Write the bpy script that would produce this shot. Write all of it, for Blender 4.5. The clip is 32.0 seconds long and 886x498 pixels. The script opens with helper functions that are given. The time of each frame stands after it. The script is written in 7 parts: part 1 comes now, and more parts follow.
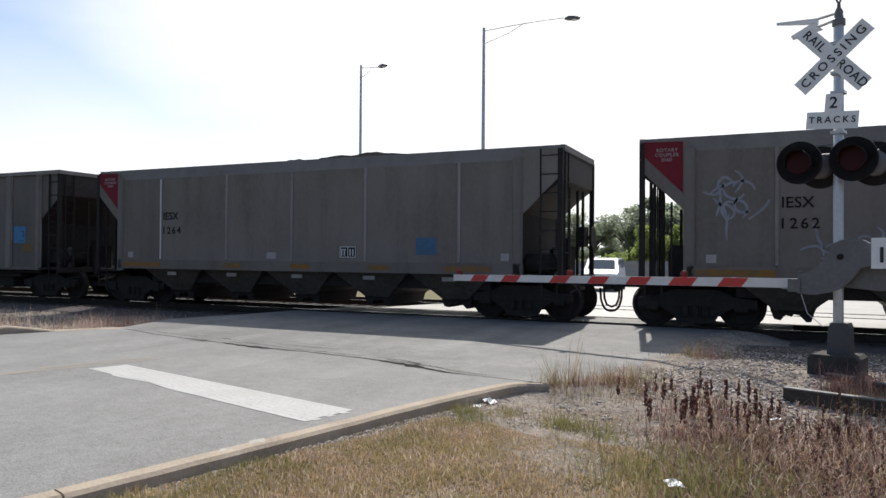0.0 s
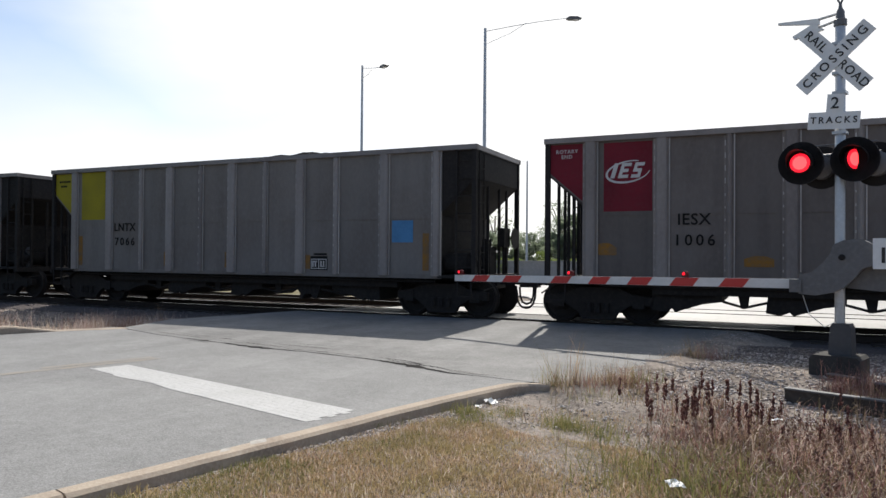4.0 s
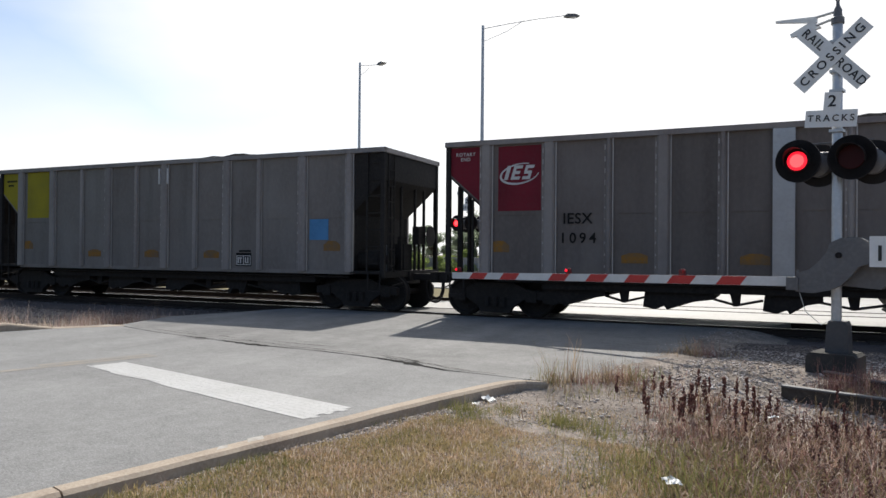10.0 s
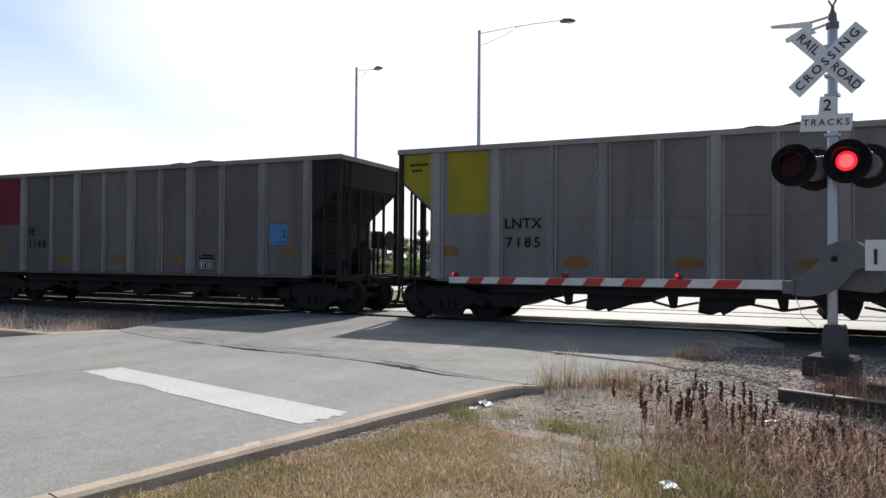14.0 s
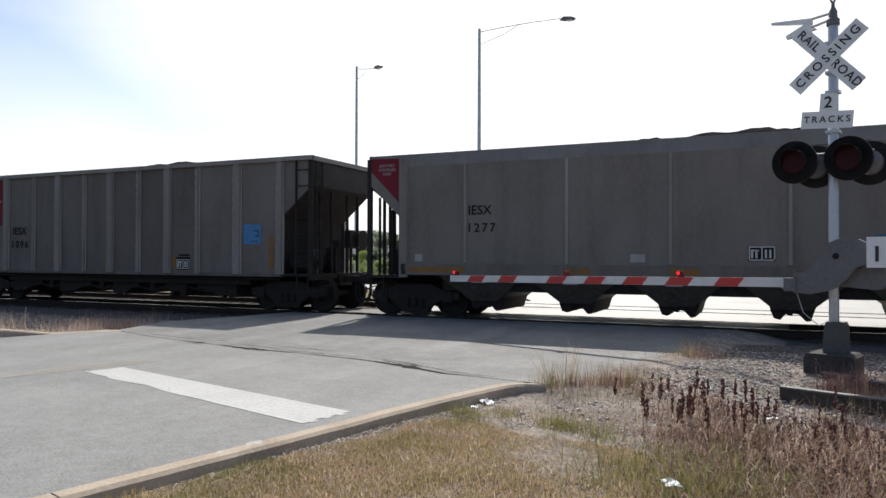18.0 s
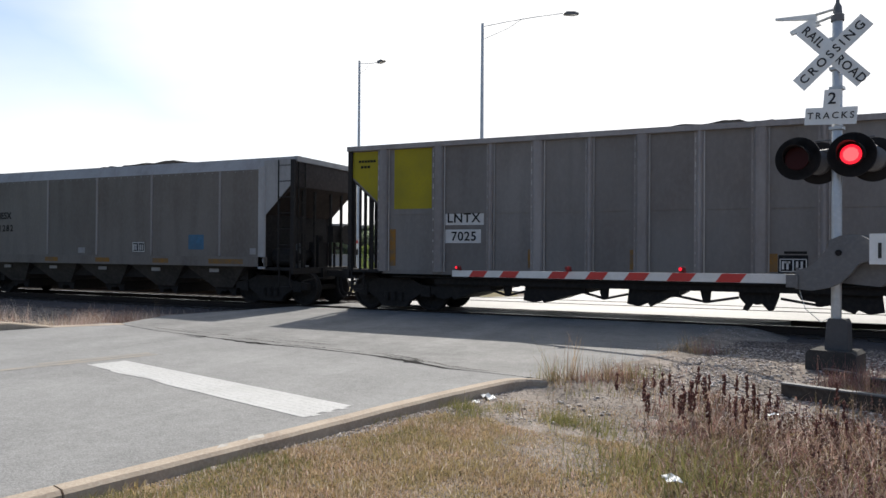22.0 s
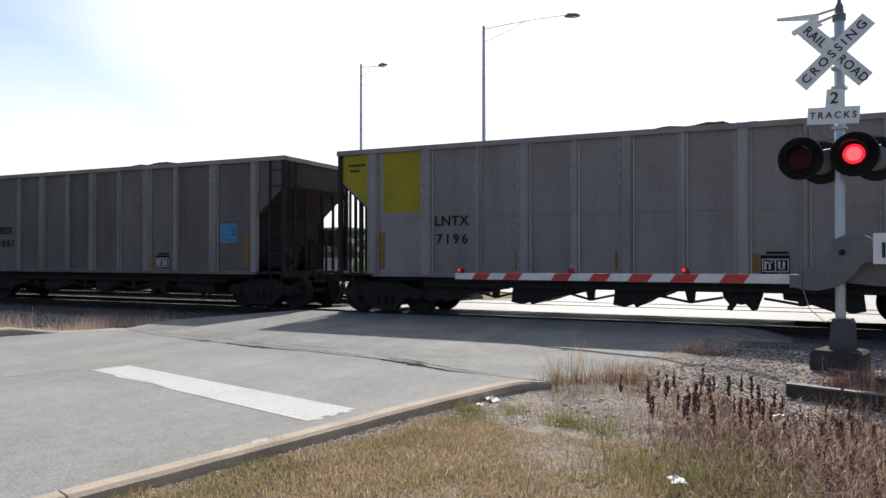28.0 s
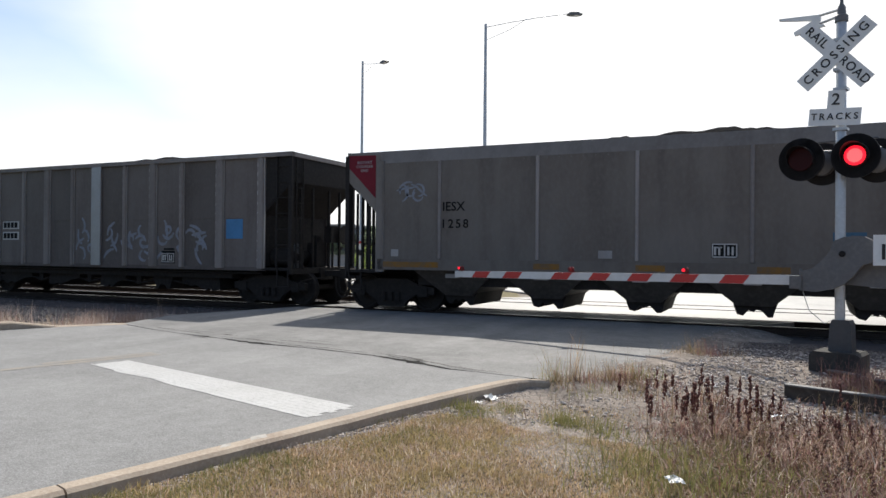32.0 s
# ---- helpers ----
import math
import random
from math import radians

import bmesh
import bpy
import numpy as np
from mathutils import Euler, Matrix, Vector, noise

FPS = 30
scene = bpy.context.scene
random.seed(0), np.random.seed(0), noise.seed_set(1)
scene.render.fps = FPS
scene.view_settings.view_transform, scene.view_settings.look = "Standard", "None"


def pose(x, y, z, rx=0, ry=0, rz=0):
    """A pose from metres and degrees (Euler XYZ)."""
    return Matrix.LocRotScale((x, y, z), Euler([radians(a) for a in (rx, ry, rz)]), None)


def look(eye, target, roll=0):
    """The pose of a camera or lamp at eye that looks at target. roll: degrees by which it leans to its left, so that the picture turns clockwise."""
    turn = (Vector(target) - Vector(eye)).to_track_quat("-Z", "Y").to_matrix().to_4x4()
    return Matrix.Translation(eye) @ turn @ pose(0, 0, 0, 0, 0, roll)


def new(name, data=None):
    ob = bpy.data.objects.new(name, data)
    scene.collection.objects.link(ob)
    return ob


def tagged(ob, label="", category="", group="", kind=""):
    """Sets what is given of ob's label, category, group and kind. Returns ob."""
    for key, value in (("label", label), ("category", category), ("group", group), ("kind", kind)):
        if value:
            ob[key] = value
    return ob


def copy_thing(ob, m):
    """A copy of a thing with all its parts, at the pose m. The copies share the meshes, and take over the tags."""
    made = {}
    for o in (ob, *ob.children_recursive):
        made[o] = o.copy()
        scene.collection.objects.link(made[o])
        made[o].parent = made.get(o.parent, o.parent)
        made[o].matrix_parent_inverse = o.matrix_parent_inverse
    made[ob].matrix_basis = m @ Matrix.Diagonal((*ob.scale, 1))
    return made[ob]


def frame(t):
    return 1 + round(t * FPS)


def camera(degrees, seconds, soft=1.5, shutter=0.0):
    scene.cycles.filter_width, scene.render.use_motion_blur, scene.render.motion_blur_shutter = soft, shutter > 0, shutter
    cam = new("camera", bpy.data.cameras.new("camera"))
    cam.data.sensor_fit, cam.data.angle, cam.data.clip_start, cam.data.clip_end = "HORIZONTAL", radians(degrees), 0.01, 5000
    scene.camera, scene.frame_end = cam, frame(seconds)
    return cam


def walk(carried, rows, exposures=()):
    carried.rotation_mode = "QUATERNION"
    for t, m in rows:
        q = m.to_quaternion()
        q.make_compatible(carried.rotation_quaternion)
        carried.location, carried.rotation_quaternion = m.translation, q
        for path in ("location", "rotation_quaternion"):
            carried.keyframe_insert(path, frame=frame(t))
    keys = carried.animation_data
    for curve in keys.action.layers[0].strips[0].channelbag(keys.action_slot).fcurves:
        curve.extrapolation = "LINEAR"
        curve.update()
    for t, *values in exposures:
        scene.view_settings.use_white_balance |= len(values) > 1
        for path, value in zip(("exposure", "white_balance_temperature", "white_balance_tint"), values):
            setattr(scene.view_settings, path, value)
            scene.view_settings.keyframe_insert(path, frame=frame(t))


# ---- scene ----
# ---- camera ----
EYE = (0.0, -17.077, 1.454)
cam = camera(63.28, 32.0, soft=1.5, shutter=0.0)
SWAY = (
    (0, 90.607, -0.425, 24.665),
    (0.5, 90.563, -0.473, 24.730),
    (1, 90.555, -0.554, 24.780),
    (1.5, 90.559, -0.533, 24.785),
    (2, 90.631, -0.363, 24.753),
    (2.5, 90.657, -0.342, 24.753),
    (3, 90.676, -0.548, 24.749),
    (3.5, 90.650, -0.497, 24.786),
    (5.5, 90.626, -0.294, 24.627),
    (6, 90.604, -0.406, 24.596),
    (6.5, 90.556, -0.373, 24.556),
    (7, 90.501, -0.471, 24.488),
    (7.5, 90.455, -0.659, 24.504),
    (8, 90.427, -0.732, 24.529),
    (8.5, 90.402, -0.808, 24.497),
    (9, 90.372, -0.743, 24.517),
    (9.5, 90.360, -0.498, 24.534),
    (10, 90.434, -0.502, 24.562),
    (10.5, 90.514, -0.524, 24.618),
    (11, 90.495, -0.679, 24.665),
    (11.5, 90.572, -0.604, 24.665),
    (12, 90.460, -0.507, 24.602),
    (12.5, 90.714, -0.323, 24.516),
    (13, 90.879, -0.467, 24.481),
    (13.5, 90.881, -0.512, 24.426),
    (14, 90.788, -0.395, 24.308),
    (14.5, 90.791, -0.411, 24.327),
    (16.5, 90.586, -0.389, 24.361),
    (17, 90.663, -0.429, 24.435),
    (17.5, 90.664, -0.310, 24.406),
    (18, 90.684, -0.170, 24.388),
    (18.5, 90.668, -0.425, 24.394),
    (19, 90.642, -0.233, 24.452),
    (19.5, 90.581, -0.103, 24.522),
    (20, 90.448, -0.241, 24.544),
    (20.5, 90.385, -0.243, 24.546),
    (21, 90.343, -0.304, 24.578),
    (21.5, 90.316, -0.238, 24.583),
    (22, 90.282, -0.404, 24.553),
    (22.5, 90.307, -0.326, 24.559),
    (23, 90.320, -0.337, 24.598),
    (23.5, 90.353, -0.419, 24.594),
    (24, 90.381, -0.260, 24.629),
    (24.5, 90.415, -0.349, 24.673),
    (25, 90.411, -0.444, 24.719),
    (25.5, 90.295, -0.316, 24.702),
    (27.5, 90.444, -0.175, 24.736),
    (28, 90.496, 0.016, 24.783),
    (28.5, 90.532, -0.205, 24.770),
    (29, 90.527, -0.394, 24.842),
    (29.5, 90.473, -0.374, 24.813),
    (30, 90.422, -0.237, 24.831),
    (30.5, 90.417, -0.244, 24.840),
    (31, 90.439, -0.309, 24.813),
    (31.5, 90.382, -0.490, 24.832),
    (32, 90.323, -0.504, 24.779),
)
walk(cam, [(t, pose(*EYE, rx, ry, rz)) for t, rx, ry, rz in SWAY], ((0, 0.02), (14, 0.02), (20, 0.08), (25, 0.11), (32, 0.11)))

# ---- light ----
SUN_EL, SUN_X, SUN_Y = radians(46.0), -0.17, 0.985
world = bpy.data.worlds.new("sky")
scene.world = world
world.use_nodes = True
wn, wl = world.node_tree.nodes, world.node_tree.links
wn.clear()
w_out = wn.new("ShaderNodeOutputWorld")
w_bg = wn.new("ShaderNodeBackground")
w_sky = wn.new("ShaderNodeTexSky")
w_sky.sky_type = "NISHITA"
w_sky.sun_disc = False
w_sky.sun_elevation = SUN_EL
w_sky.sun_rotation = math.atan2(SUN_X, SUN_Y)
w_sky.air_density, w_sky.dust_density, w_sky.ozone_density = 1.0, 1.5, 1.5
# haze and thin cirrus, brightest round the sun and along the horizon
def wnode(kind, op=None, **ins):
    n = wn.new(kind)
    if op:
        n.operation = op
    for k, v in ins.items():
        n.inputs[int(k[1:])].default_value = v
    return n


def smooth_range(src, lo, hi, to0=0.0, to1=1.0):
    r = wn.new("ShaderNodeMapRange")
    r.interpolation_type = "SMOOTHSTEP"
    for k, v in (("From Min", lo), ("From Max", hi), ("To Min", to0), ("To Max", to1)):
        r.inputs[k].default_value = v
    wl.new(src, r.inputs["Value"])
    return r.outputs[0]


SUN_DIR = Vector((SUN_X, SUN_Y, 0)).normalized() * math.cos(SUN_EL) + Vector((0, 0, math.sin(SUN_EL)))
w_co = wn.new("ShaderNodeTexCoord")
w_dot = wnode("ShaderNodeVectorMath", "DOT_PRODUCT", i1=SUN_DIR)
wl.new(w_co.outputs["Generated"], w_dot.inputs[0])
w_sep = wn.new("ShaderNodeSeparateXYZ")
wl.new(w_co.outputs["Generated"], w_sep.inputs[0])
w_map = wn.new("ShaderNodeMapping")
w_map.inputs["Scale"].default_value = (1.6, 1.6, 4.0)
w_no = wn.new("ShaderNodeTexNoise")
w_no.inputs["Scale"].default_value, w_no.inputs["Detail"].default_value = 1.6, 6
wl.new(w_co.outputs["Generated"], w_map.inputs["Vector"])
wl.new(w_map.outputs["Vector"], w_no.inputs["Vector"])
w_wob = wnode("ShaderNodeMath", "MULTIPLY_ADD", i1=0.22, i2=-0.11)
wl.new(w_no.outputs["Fac"], w_wob.inputs[0])
w_near = wnode("ShaderNodeMath", "ADD")
wl.new(w_dot.outputs["Value"], w_near.inputs[0])
wl.new(w_wob.outputs[0], w_near.inputs[1])
w_low = wnode("ShaderNodeMath", "ADD")
wl.new(w_sep.outputs["Z"], w_low.inputs[0])
wl.new(w_wob.outputs[0], w_low.inputs[1])
w_max = wnode("ShaderNodeMath", "MAXIMUM")
wl.new(smooth_range(w_near.outputs[0], 0.6, 0.82), w_max.inputs[0])
wl.new(smooth_range(w_low.outputs[0], 0.3, 0.02), w_max.inputs[1])
w_haze = wnode("ShaderNodeVectorMath", "SCALE")
w_haze.inputs[0].default_value = (1.0, 1.0, 1.0)
wl.new(smooth_range(w_dot.outputs["Value"], -0.2, 0.72, 0.2, 1.12), w_haze.inputs["Scale"])
w_blue = wnode("ShaderNodeVectorMath", "SCALE")
w_blue.inputs["Scale"].default_value = 0.15
wl.new(w_sky.outputs["Color"], w_blue.inputs[0])
w_mix = wn.new("ShaderNodeMix")
w_mix.data_type = "RGBA"
wl.new(w_max.outputs[0], w_mix.inputs["Factor"])
wl.new(w_blue.outputs[0], w_mix.inputs["A"])
wl.new(w_haze.outputs[0], w_mix.inputs["B"])
wl.new(w_mix.outputs["Result"], w_bg.inputs["Color"])
wl.new(w_bg.outputs["Background"], w_out.inputs["Surface"])
sun_data = bpy.data.lights.new("sun", "SUN")
sun_data.energy, sun_data.angle, sun_data.color = 4.6, radians(0.53), (1.0, 0.95, 0.87)
sun = new("sun", sun_data)
sun.matrix_world = look((SUN_X * 40, SUN_Y * 40, 40 * math.tan(SUN_EL)), (0, 0, 0))


# ---- materials ----
def principled(name, rgb, rough=0.6, metal=0.0, spec=0.5):
    m = bpy.data.materials.new(name)
    m.use_nodes = True
    b = m.node_tree.nodes["Principled BSDF"]
    b.inputs["Base Color"].default_value = (*rgb, 1)
    b.inputs["Roughness"].default_value = rough
    b.inputs["Metallic"].default_value = metal
    b.inputs["Specular IOR Level"].default_value = spec
    return m


def worn(name, rgb, dark, light=None, rough=0.6, metal=0.0, coarse=1.5, fine=25.0, bump=0.2, streak=False, per_piece=0.0, spec=0.5, amount=0.6, world_space=False):
    """Base colour broken up at two scales by noise, with relief; streak stretches the stains downwards."""
    m = principled(name, rgb, rough, metal, spec)
    n, l = m.node_tree.nodes, m.node_tree.links
    b = n["Principled BSDF"]
    co = n.new("ShaderNodeNewGeometry" if world_space else "ShaderNodeTexCoord")
    src = co.outputs["Position" if world_space else "Object"]
    mp = n.new("ShaderNodeMapping")
    mp.inputs["Scale"].default_value = (1, 1, 0.18 if streak else 1)
    l.new(src, mp.inputs["Vector"])
    vec = mp.outputs["Vector"]
    info = n.new("ShaderNodeObjectInfo")
    if per_piece:
        ad = n.new("ShaderNodeVectorMath")
        ad.operation = "MULTIPLY_ADD"
        cm = n.new("ShaderNodeCombineXYZ")
        for k in range(3):
            l.new(info.outputs["Random"], cm.inputs[k])
        l.new(cm.outputs[0], ad.inputs[0])
        ad.inputs[1].default_value = (37, 53, 29)
        l.new(vec, ad.inputs[2])
        vec = ad.outputs[0]
    big, small = n.new("ShaderNodeTexNoise"), n.new("ShaderNodeTexNoise")
    for t, s, d in ((big, coarse, 5), (small, fine, 4)):
        t.inputs["Scale"].default_value, t.inputs["Detail"].default_value = s, d
        l.new(vec, t.inputs["Vector"])
    r1 = n.new("ShaderNodeMapRange")
    r1.inputs["From Min"].default_value, r1.inputs["From Max"].default_value = 0.35, 0.7
    r1.inputs["To Max"].default_value = amount
    l.new(big.outputs["Fac"], r1.inputs["Value"])
    mx = n.new("ShaderNodeMix")
    mx.data_type = "RGBA"
    mx.inputs["A"].default_value, mx.inputs["B"].default_value = (*rgb, 1), (*dark, 1)
    l.new(r1.outputs[0], mx.inputs["Factor"])
    r2 = n.new("ShaderNodeMapRange")
    r2.inputs["From Min"].default_value, r2.inputs["From Max"].default_value = 0.45, 0.75
    r2.inputs["To Max"].default_value = 0.7
    l.new(small.outputs["Fac"], r2.inputs["Value"])
    m2 = n.new("ShaderNodeMix")
    m2.data_type = "RGBA"
    l.new(mx.outputs["Result"], m2.inputs["A"])
    m2.inputs["B"].default_value = (*(light or tuple(c * 0.6 for c in rgb)), 1)
    l.new(r2.outputs[0], m2.inputs["Factor"])
    out = m2.outputs["Result"]
    if per_piece:
        hv = n.new("ShaderNodeHueSaturation")
        r3 = n.new("ShaderNodeMapRange")
        r3.inputs["To Min"].default_value, r3.inputs["To Max"].default_value = 1 - per_piece, 1 + per_piece
        l.new(info.outputs["Random"], r3.inputs["Value"])
        l.new(r3.outputs[0], hv.inputs["Value"])
        l.new(out, hv.inputs["Color"])
        out = hv.outputs["Color"]
    l.new(out, b.inputs["Base Color"])
    if bump:
        bp = n.new("ShaderNodeBump")
        bp.inputs["Strength"].default_value, bp.inputs["Distance"].default_value = bump, 0.02
        l.new(small.outputs["Fac"], bp.inputs["Height"])
        l.new(bp.outputs["Normal"], b.inputs["Normal"])
    return m


def weathered(name, rgb, dust, stain, rough=0.6, metal=0.0, per_piece=0.1, spec=0.08):
    """Old sheet metal: broad dusty patches, rain streaks, fine grime, each sheet a little apart."""
    m = principled(name, rgb, rough, metal, spec)
    n, l = m.node_tree.nodes, m.node_tree.links
    b = n["Principled BSDF"]
    co, info = n.new("ShaderNodeTexCoord"), n.new("ShaderNodeObjectInfo")
    cm, ad = n.new("ShaderNodeCombineXYZ"), n.new("ShaderNodeVectorMath")
    for k in range(3):
        l.new(info.outputs["Random"], cm.inputs[k])
    ad.operation = "MULTIPLY_ADD"
    ad.inputs[1].default_value = (41, 23, 31)
    l.new(cm.outputs[0], ad.inputs[0])
    l.new(co.outputs["Object"], ad.inputs[2])
    layers = []
    for scale, noise_scale, detail, lo, hi, top in (((1, 1, 0.7), 0.75, 4, 0.4, 0.66, 0.75), ((1.7, 1.7, 0.16), 1.6, 5, 0.47, 0.75, 0.5), ((1, 1, 0.6), 14.0, 5, 0.42, 0.75, 0.35)):
        mp, tx, mr = n.new("ShaderNodeMapping"), n.new("ShaderNodeTexNoise"), n.new("ShaderNodeMapRange")
        mp.inputs["Scale"].default_value = scale
        tx.inputs["Scale"].default_value, tx.inputs["Detail"].default_value = noise_scale, detail
        mr.inputs["From Min"].default_value, mr.inputs["From Max"].default_value, mr.inputs["To Max"].default_value = lo, hi, top
        l.new(ad.outputs[0], mp.inputs["Vector"])
        l.new(mp.outputs["Vector"], tx.inputs["Vector"])
        l.new(tx.outputs["Fac"], mr.inputs["Value"])
        layers.append((mr.outputs[0], tx.outputs["Fac"]))
    prev = None
    for (fac, _), colour in zip(layers, (dust, stain, tuple(c * 1.22 for c in rgb))):
        mx = n.new("ShaderNodeMix")
        mx.data_type = "RGBA"
        mx.inputs["A"].default_value, mx.inputs["B"].default_value = (*rgb, 1), (*colour, 1)
        if prev:
            l.new(prev, mx.inputs["A"])
        l.new(fac, mx.inputs["Factor"])
        prev = mx.outputs["Result"]
    hv, r3 = n.new("ShaderNodeHueSaturation"), n.new("ShaderNodeMapRange")
    r3.inputs["To Min"].default_value, r3.inputs["To Max"].default_value = 1 - per_piece, 1 + per_piece
    l.new(info.outputs["Random"], r3.inputs["Value"])
    l.new(r3.outputs[0], hv.inputs["Value"])
    l.new(prev, hv.inputs["Color"])
    l.new(hv.outputs["Color"], b.inputs["Base Color"])
    rr = n.new("ShaderNodeMapRange")
    rr.inputs["To Min"].default_value, rr.inputs["To Max"].default_value = rough - 0.15, rough + 0.2
    l.new(layers[1][1], rr.inputs["Value"])
    l.new(rr.outputs[0], b.inputs["Roughness"])
    bp = n.new("ShaderNodeBump")
    bp.inputs["Strength"].default_value, bp.inputs["Distance"].default_value = 0.12, 0.03
    l.new(layers[0][1], bp.inputs["Height"])
    l.new(bp.outputs["Normal"], b.inputs["Normal"])
    return m


def island(name, stops, rough=0.8, translucent=0.0, patch=None):
    """One colour a blade, leaf or stone, by Random Per Island; patch is a second tone that grows in drifts."""
    m = principled(name, stops[0], rough, 0, 0.3)
    n, l = m.node_tree.nodes, m.node_tree.links
    g, r = n.new("ShaderNodeNewGeometry"), n.new("ShaderNodeValToRGB")
    el = r.color_ramp.elements
    while len(el) < len(stops):
        el.new(0.5)
    for i, c in enumerate(stops):
        el[i].position, el[i].color = i / (len(stops) - 1), (*c, 1)
    l.new(g.outputs["Random Per Island"], r.inputs["Fac"])
    b = n["Principled BSDF"]
    tone = r.outputs["Color"]
    if patch:
        tx, mr, mx = n.new("ShaderNodeTexNoise"), n.new("ShaderNodeMapRange"), n.new("ShaderNodeMix")
        tx.inputs["Scale"].default_value, tx.inputs["Detail"].default_value = patch[1], 4
        mr.inputs["From Min"].default_value, mr.inputs["From Max"].default_value, mr.inputs["To Max"].default_value = 0.44, 0.62, 0.8
        mx.data_type = "RGBA"
        mx.inputs["B"].default_value = (*patch[0], 1)
        l.new(g.outputs["Position"], tx.inputs["Vector"])
        l.new(tx.outputs["Fac"], mr.inputs["Value"])
        l.new(mr.outputs[0], mx.inputs["Factor"])
        l.new(tone, mx.inputs["A"])
        tone = mx.outputs["Result"]
    l.new(tone, b.inputs["Base Color"])
    if translucent:
        tr, ms = n.new("ShaderNodeBsdfTranslucent"), n.new("ShaderNodeMixShader")
        l.new(tone, tr.inputs["Color"])
        ms.inputs["Fac"].default_value = translucent
        l.new(b.outputs[0], ms.inputs[1])
        l.new(tr.outputs[0], ms.inputs[2])
        l.new(ms.outputs[0], n["Material Output"].inputs["Surface"])
    return m


def glow(name, rgb, strength):
    m = principled(name, rgb, 0.3)
    b = m.node_tree.nodes["Principled BSDF"]
    b.inputs["Emission Color"].default_value = (*rgb, 1)
    b.inputs["Emission Strength"].default_value = strength
    return m


M_ASPHALT = worn("asphalt", (0.222, 0.219, 0.213), (0.155, 0.153, 0.15), (0.33, 0.325, 0.315), 0.85, coarse=0.8, fine=60, bump=0.35, world_space=True, amount=0.75)
M_PATCH = worn("crossing_asphalt", (0.19, 0.186, 0.18), (0.11, 0.108, 0.106), (0.27, 0.265, 0.255), 0.8, coarse=0.9, fine=42, bump=0.22, world_space=True, amount=0.8)
def wheel_bands(m, amount):
    """Long faint tonal bands along the road, from tyres and drips."""
    n, l = m.node_tree.nodes, m.node_tree.links
    b = n["Principled BSDF"]
    old = b.inputs["Base Color"].links[0].from_socket
    g, mp, tx, mr, hv = (n.new("ShaderNode" + k) for k in ("NewGeometry", "Mapping", "TexNoise", "MapRange", "HueSaturation"))
    mp.inputs["Rotation"].default_value = (0, 0, radians(17.5))
    mp.inputs["Scale"].default_value = (1.3, 0.07, 1)
    tx.inputs["Scale"].default_value, tx.inputs["Detail"].default_value = 1.0, 5
    mr.inputs["From Min"].default_value, mr.inputs["From Max"].default_value = 0.3, 0.7
    mr.inputs["To Min"].default_value, mr.inputs["To Max"].default_value = 1 - amount, 1 + amount
    l.new(g.outputs["Position"], mp.inputs["Vector"])
    l.new(mp.outputs["Vector"], tx.inputs["Vector"])
    l.new(tx.outputs["Fac"], mr.inputs["Value"])
    l.new(mr.outputs[0], hv.inputs["Value"])
    l.new(old, hv.inputs["Color"])
    l.new(hv.outputs["Color"], b.inputs["Base Color"])


def mottle(m, scale, amount, lo=0.35, hi=0.65):
    """Blotchy lighter and darker patches of one size."""
    n, l = m.node_tree.nodes, m.node_tree.links
    b = n["Principled BSDF"]
    old = b.inputs["Base Color"].links[0].from_socket
    g, tx, mr, hv = (n.new("ShaderNode" + k) for k in ("NewGeometry", "TexNoise", "MapRange", "HueSaturation"))
    tx.inputs["Scale"].default_value, tx.inputs["Detail"].default_value, tx.inputs["Roughness"].default_value = scale, 3, 0.6
    mr.inputs["From Min"].default_value, mr.inputs["From Max"].default_value = lo, hi
    mr.inputs["To Min"].default_value, mr.inputs["To Max"].default_value = 1 - amount, 1 + amount
    l.new(g.outputs["Position"], tx.inputs["Vector"])
    l.new(tx.outputs["Fac"], mr.inputs["Value"])
    l.new(mr.outputs[0], hv.inputs["Value"])
    l.new(old, hv.inputs["Color"])
    l.new(hv.outputs["Color"], b.inputs["Base Color"])


wheel_bands(M_ASPHALT, 0.1)
wheel_bands(M_PATCH, 0.14)
for m_, s_, a_ in ((M_ASPHALT, 7.0, 0.07), (M_ASPHALT, 34.0, 0.13), (M_PATCH, 5.0, 0.1), (M_PATCH, 30.0, 0.12)):
    mottle(m_, s_, a_)
M_FARPAVE = worn("pale_concrete_paving", (0.32, 0.312, 0.3), (0.22, 0.213, 0.203), (0.4, 0.39, 0.375), 0.55, coarse=0.5, fine=9, bump=0.2, world_space=True, amount=0.9)
M_TAR = worn("tar", (0.022, 0.021, 0.02), (0.04, 0.038, 0.036), rough=0.95, fine=40, world_space=True, spec=0.1)
M_PAINT = worn("road_paint", (0.5, 0.495, 0.485), (0.4, 0.395, 0.38), (0.31, 0.305, 0.295), 0.75, coarse=1.6, fine=22, bump=0.2, world_space=True, amount=0.75)
M_YELLOW_LINE = worn("worn_yellow_paint", (0.285, 0.25, 0.205), (0.235, 0.225, 0.21), (0.23, 0.222, 0.208), 0.85, coarse=3, fine=12, world_space=True, amount=0.95)
M_KERB = worn("kerb_concrete", (0.4, 0.325, 0.25), (0.27, 0.21, 0.16), (0.47, 0.4, 0.32), 0.9, coarse=2.2, fine=38, bump=0.25, world_space=True, amount=0.85)
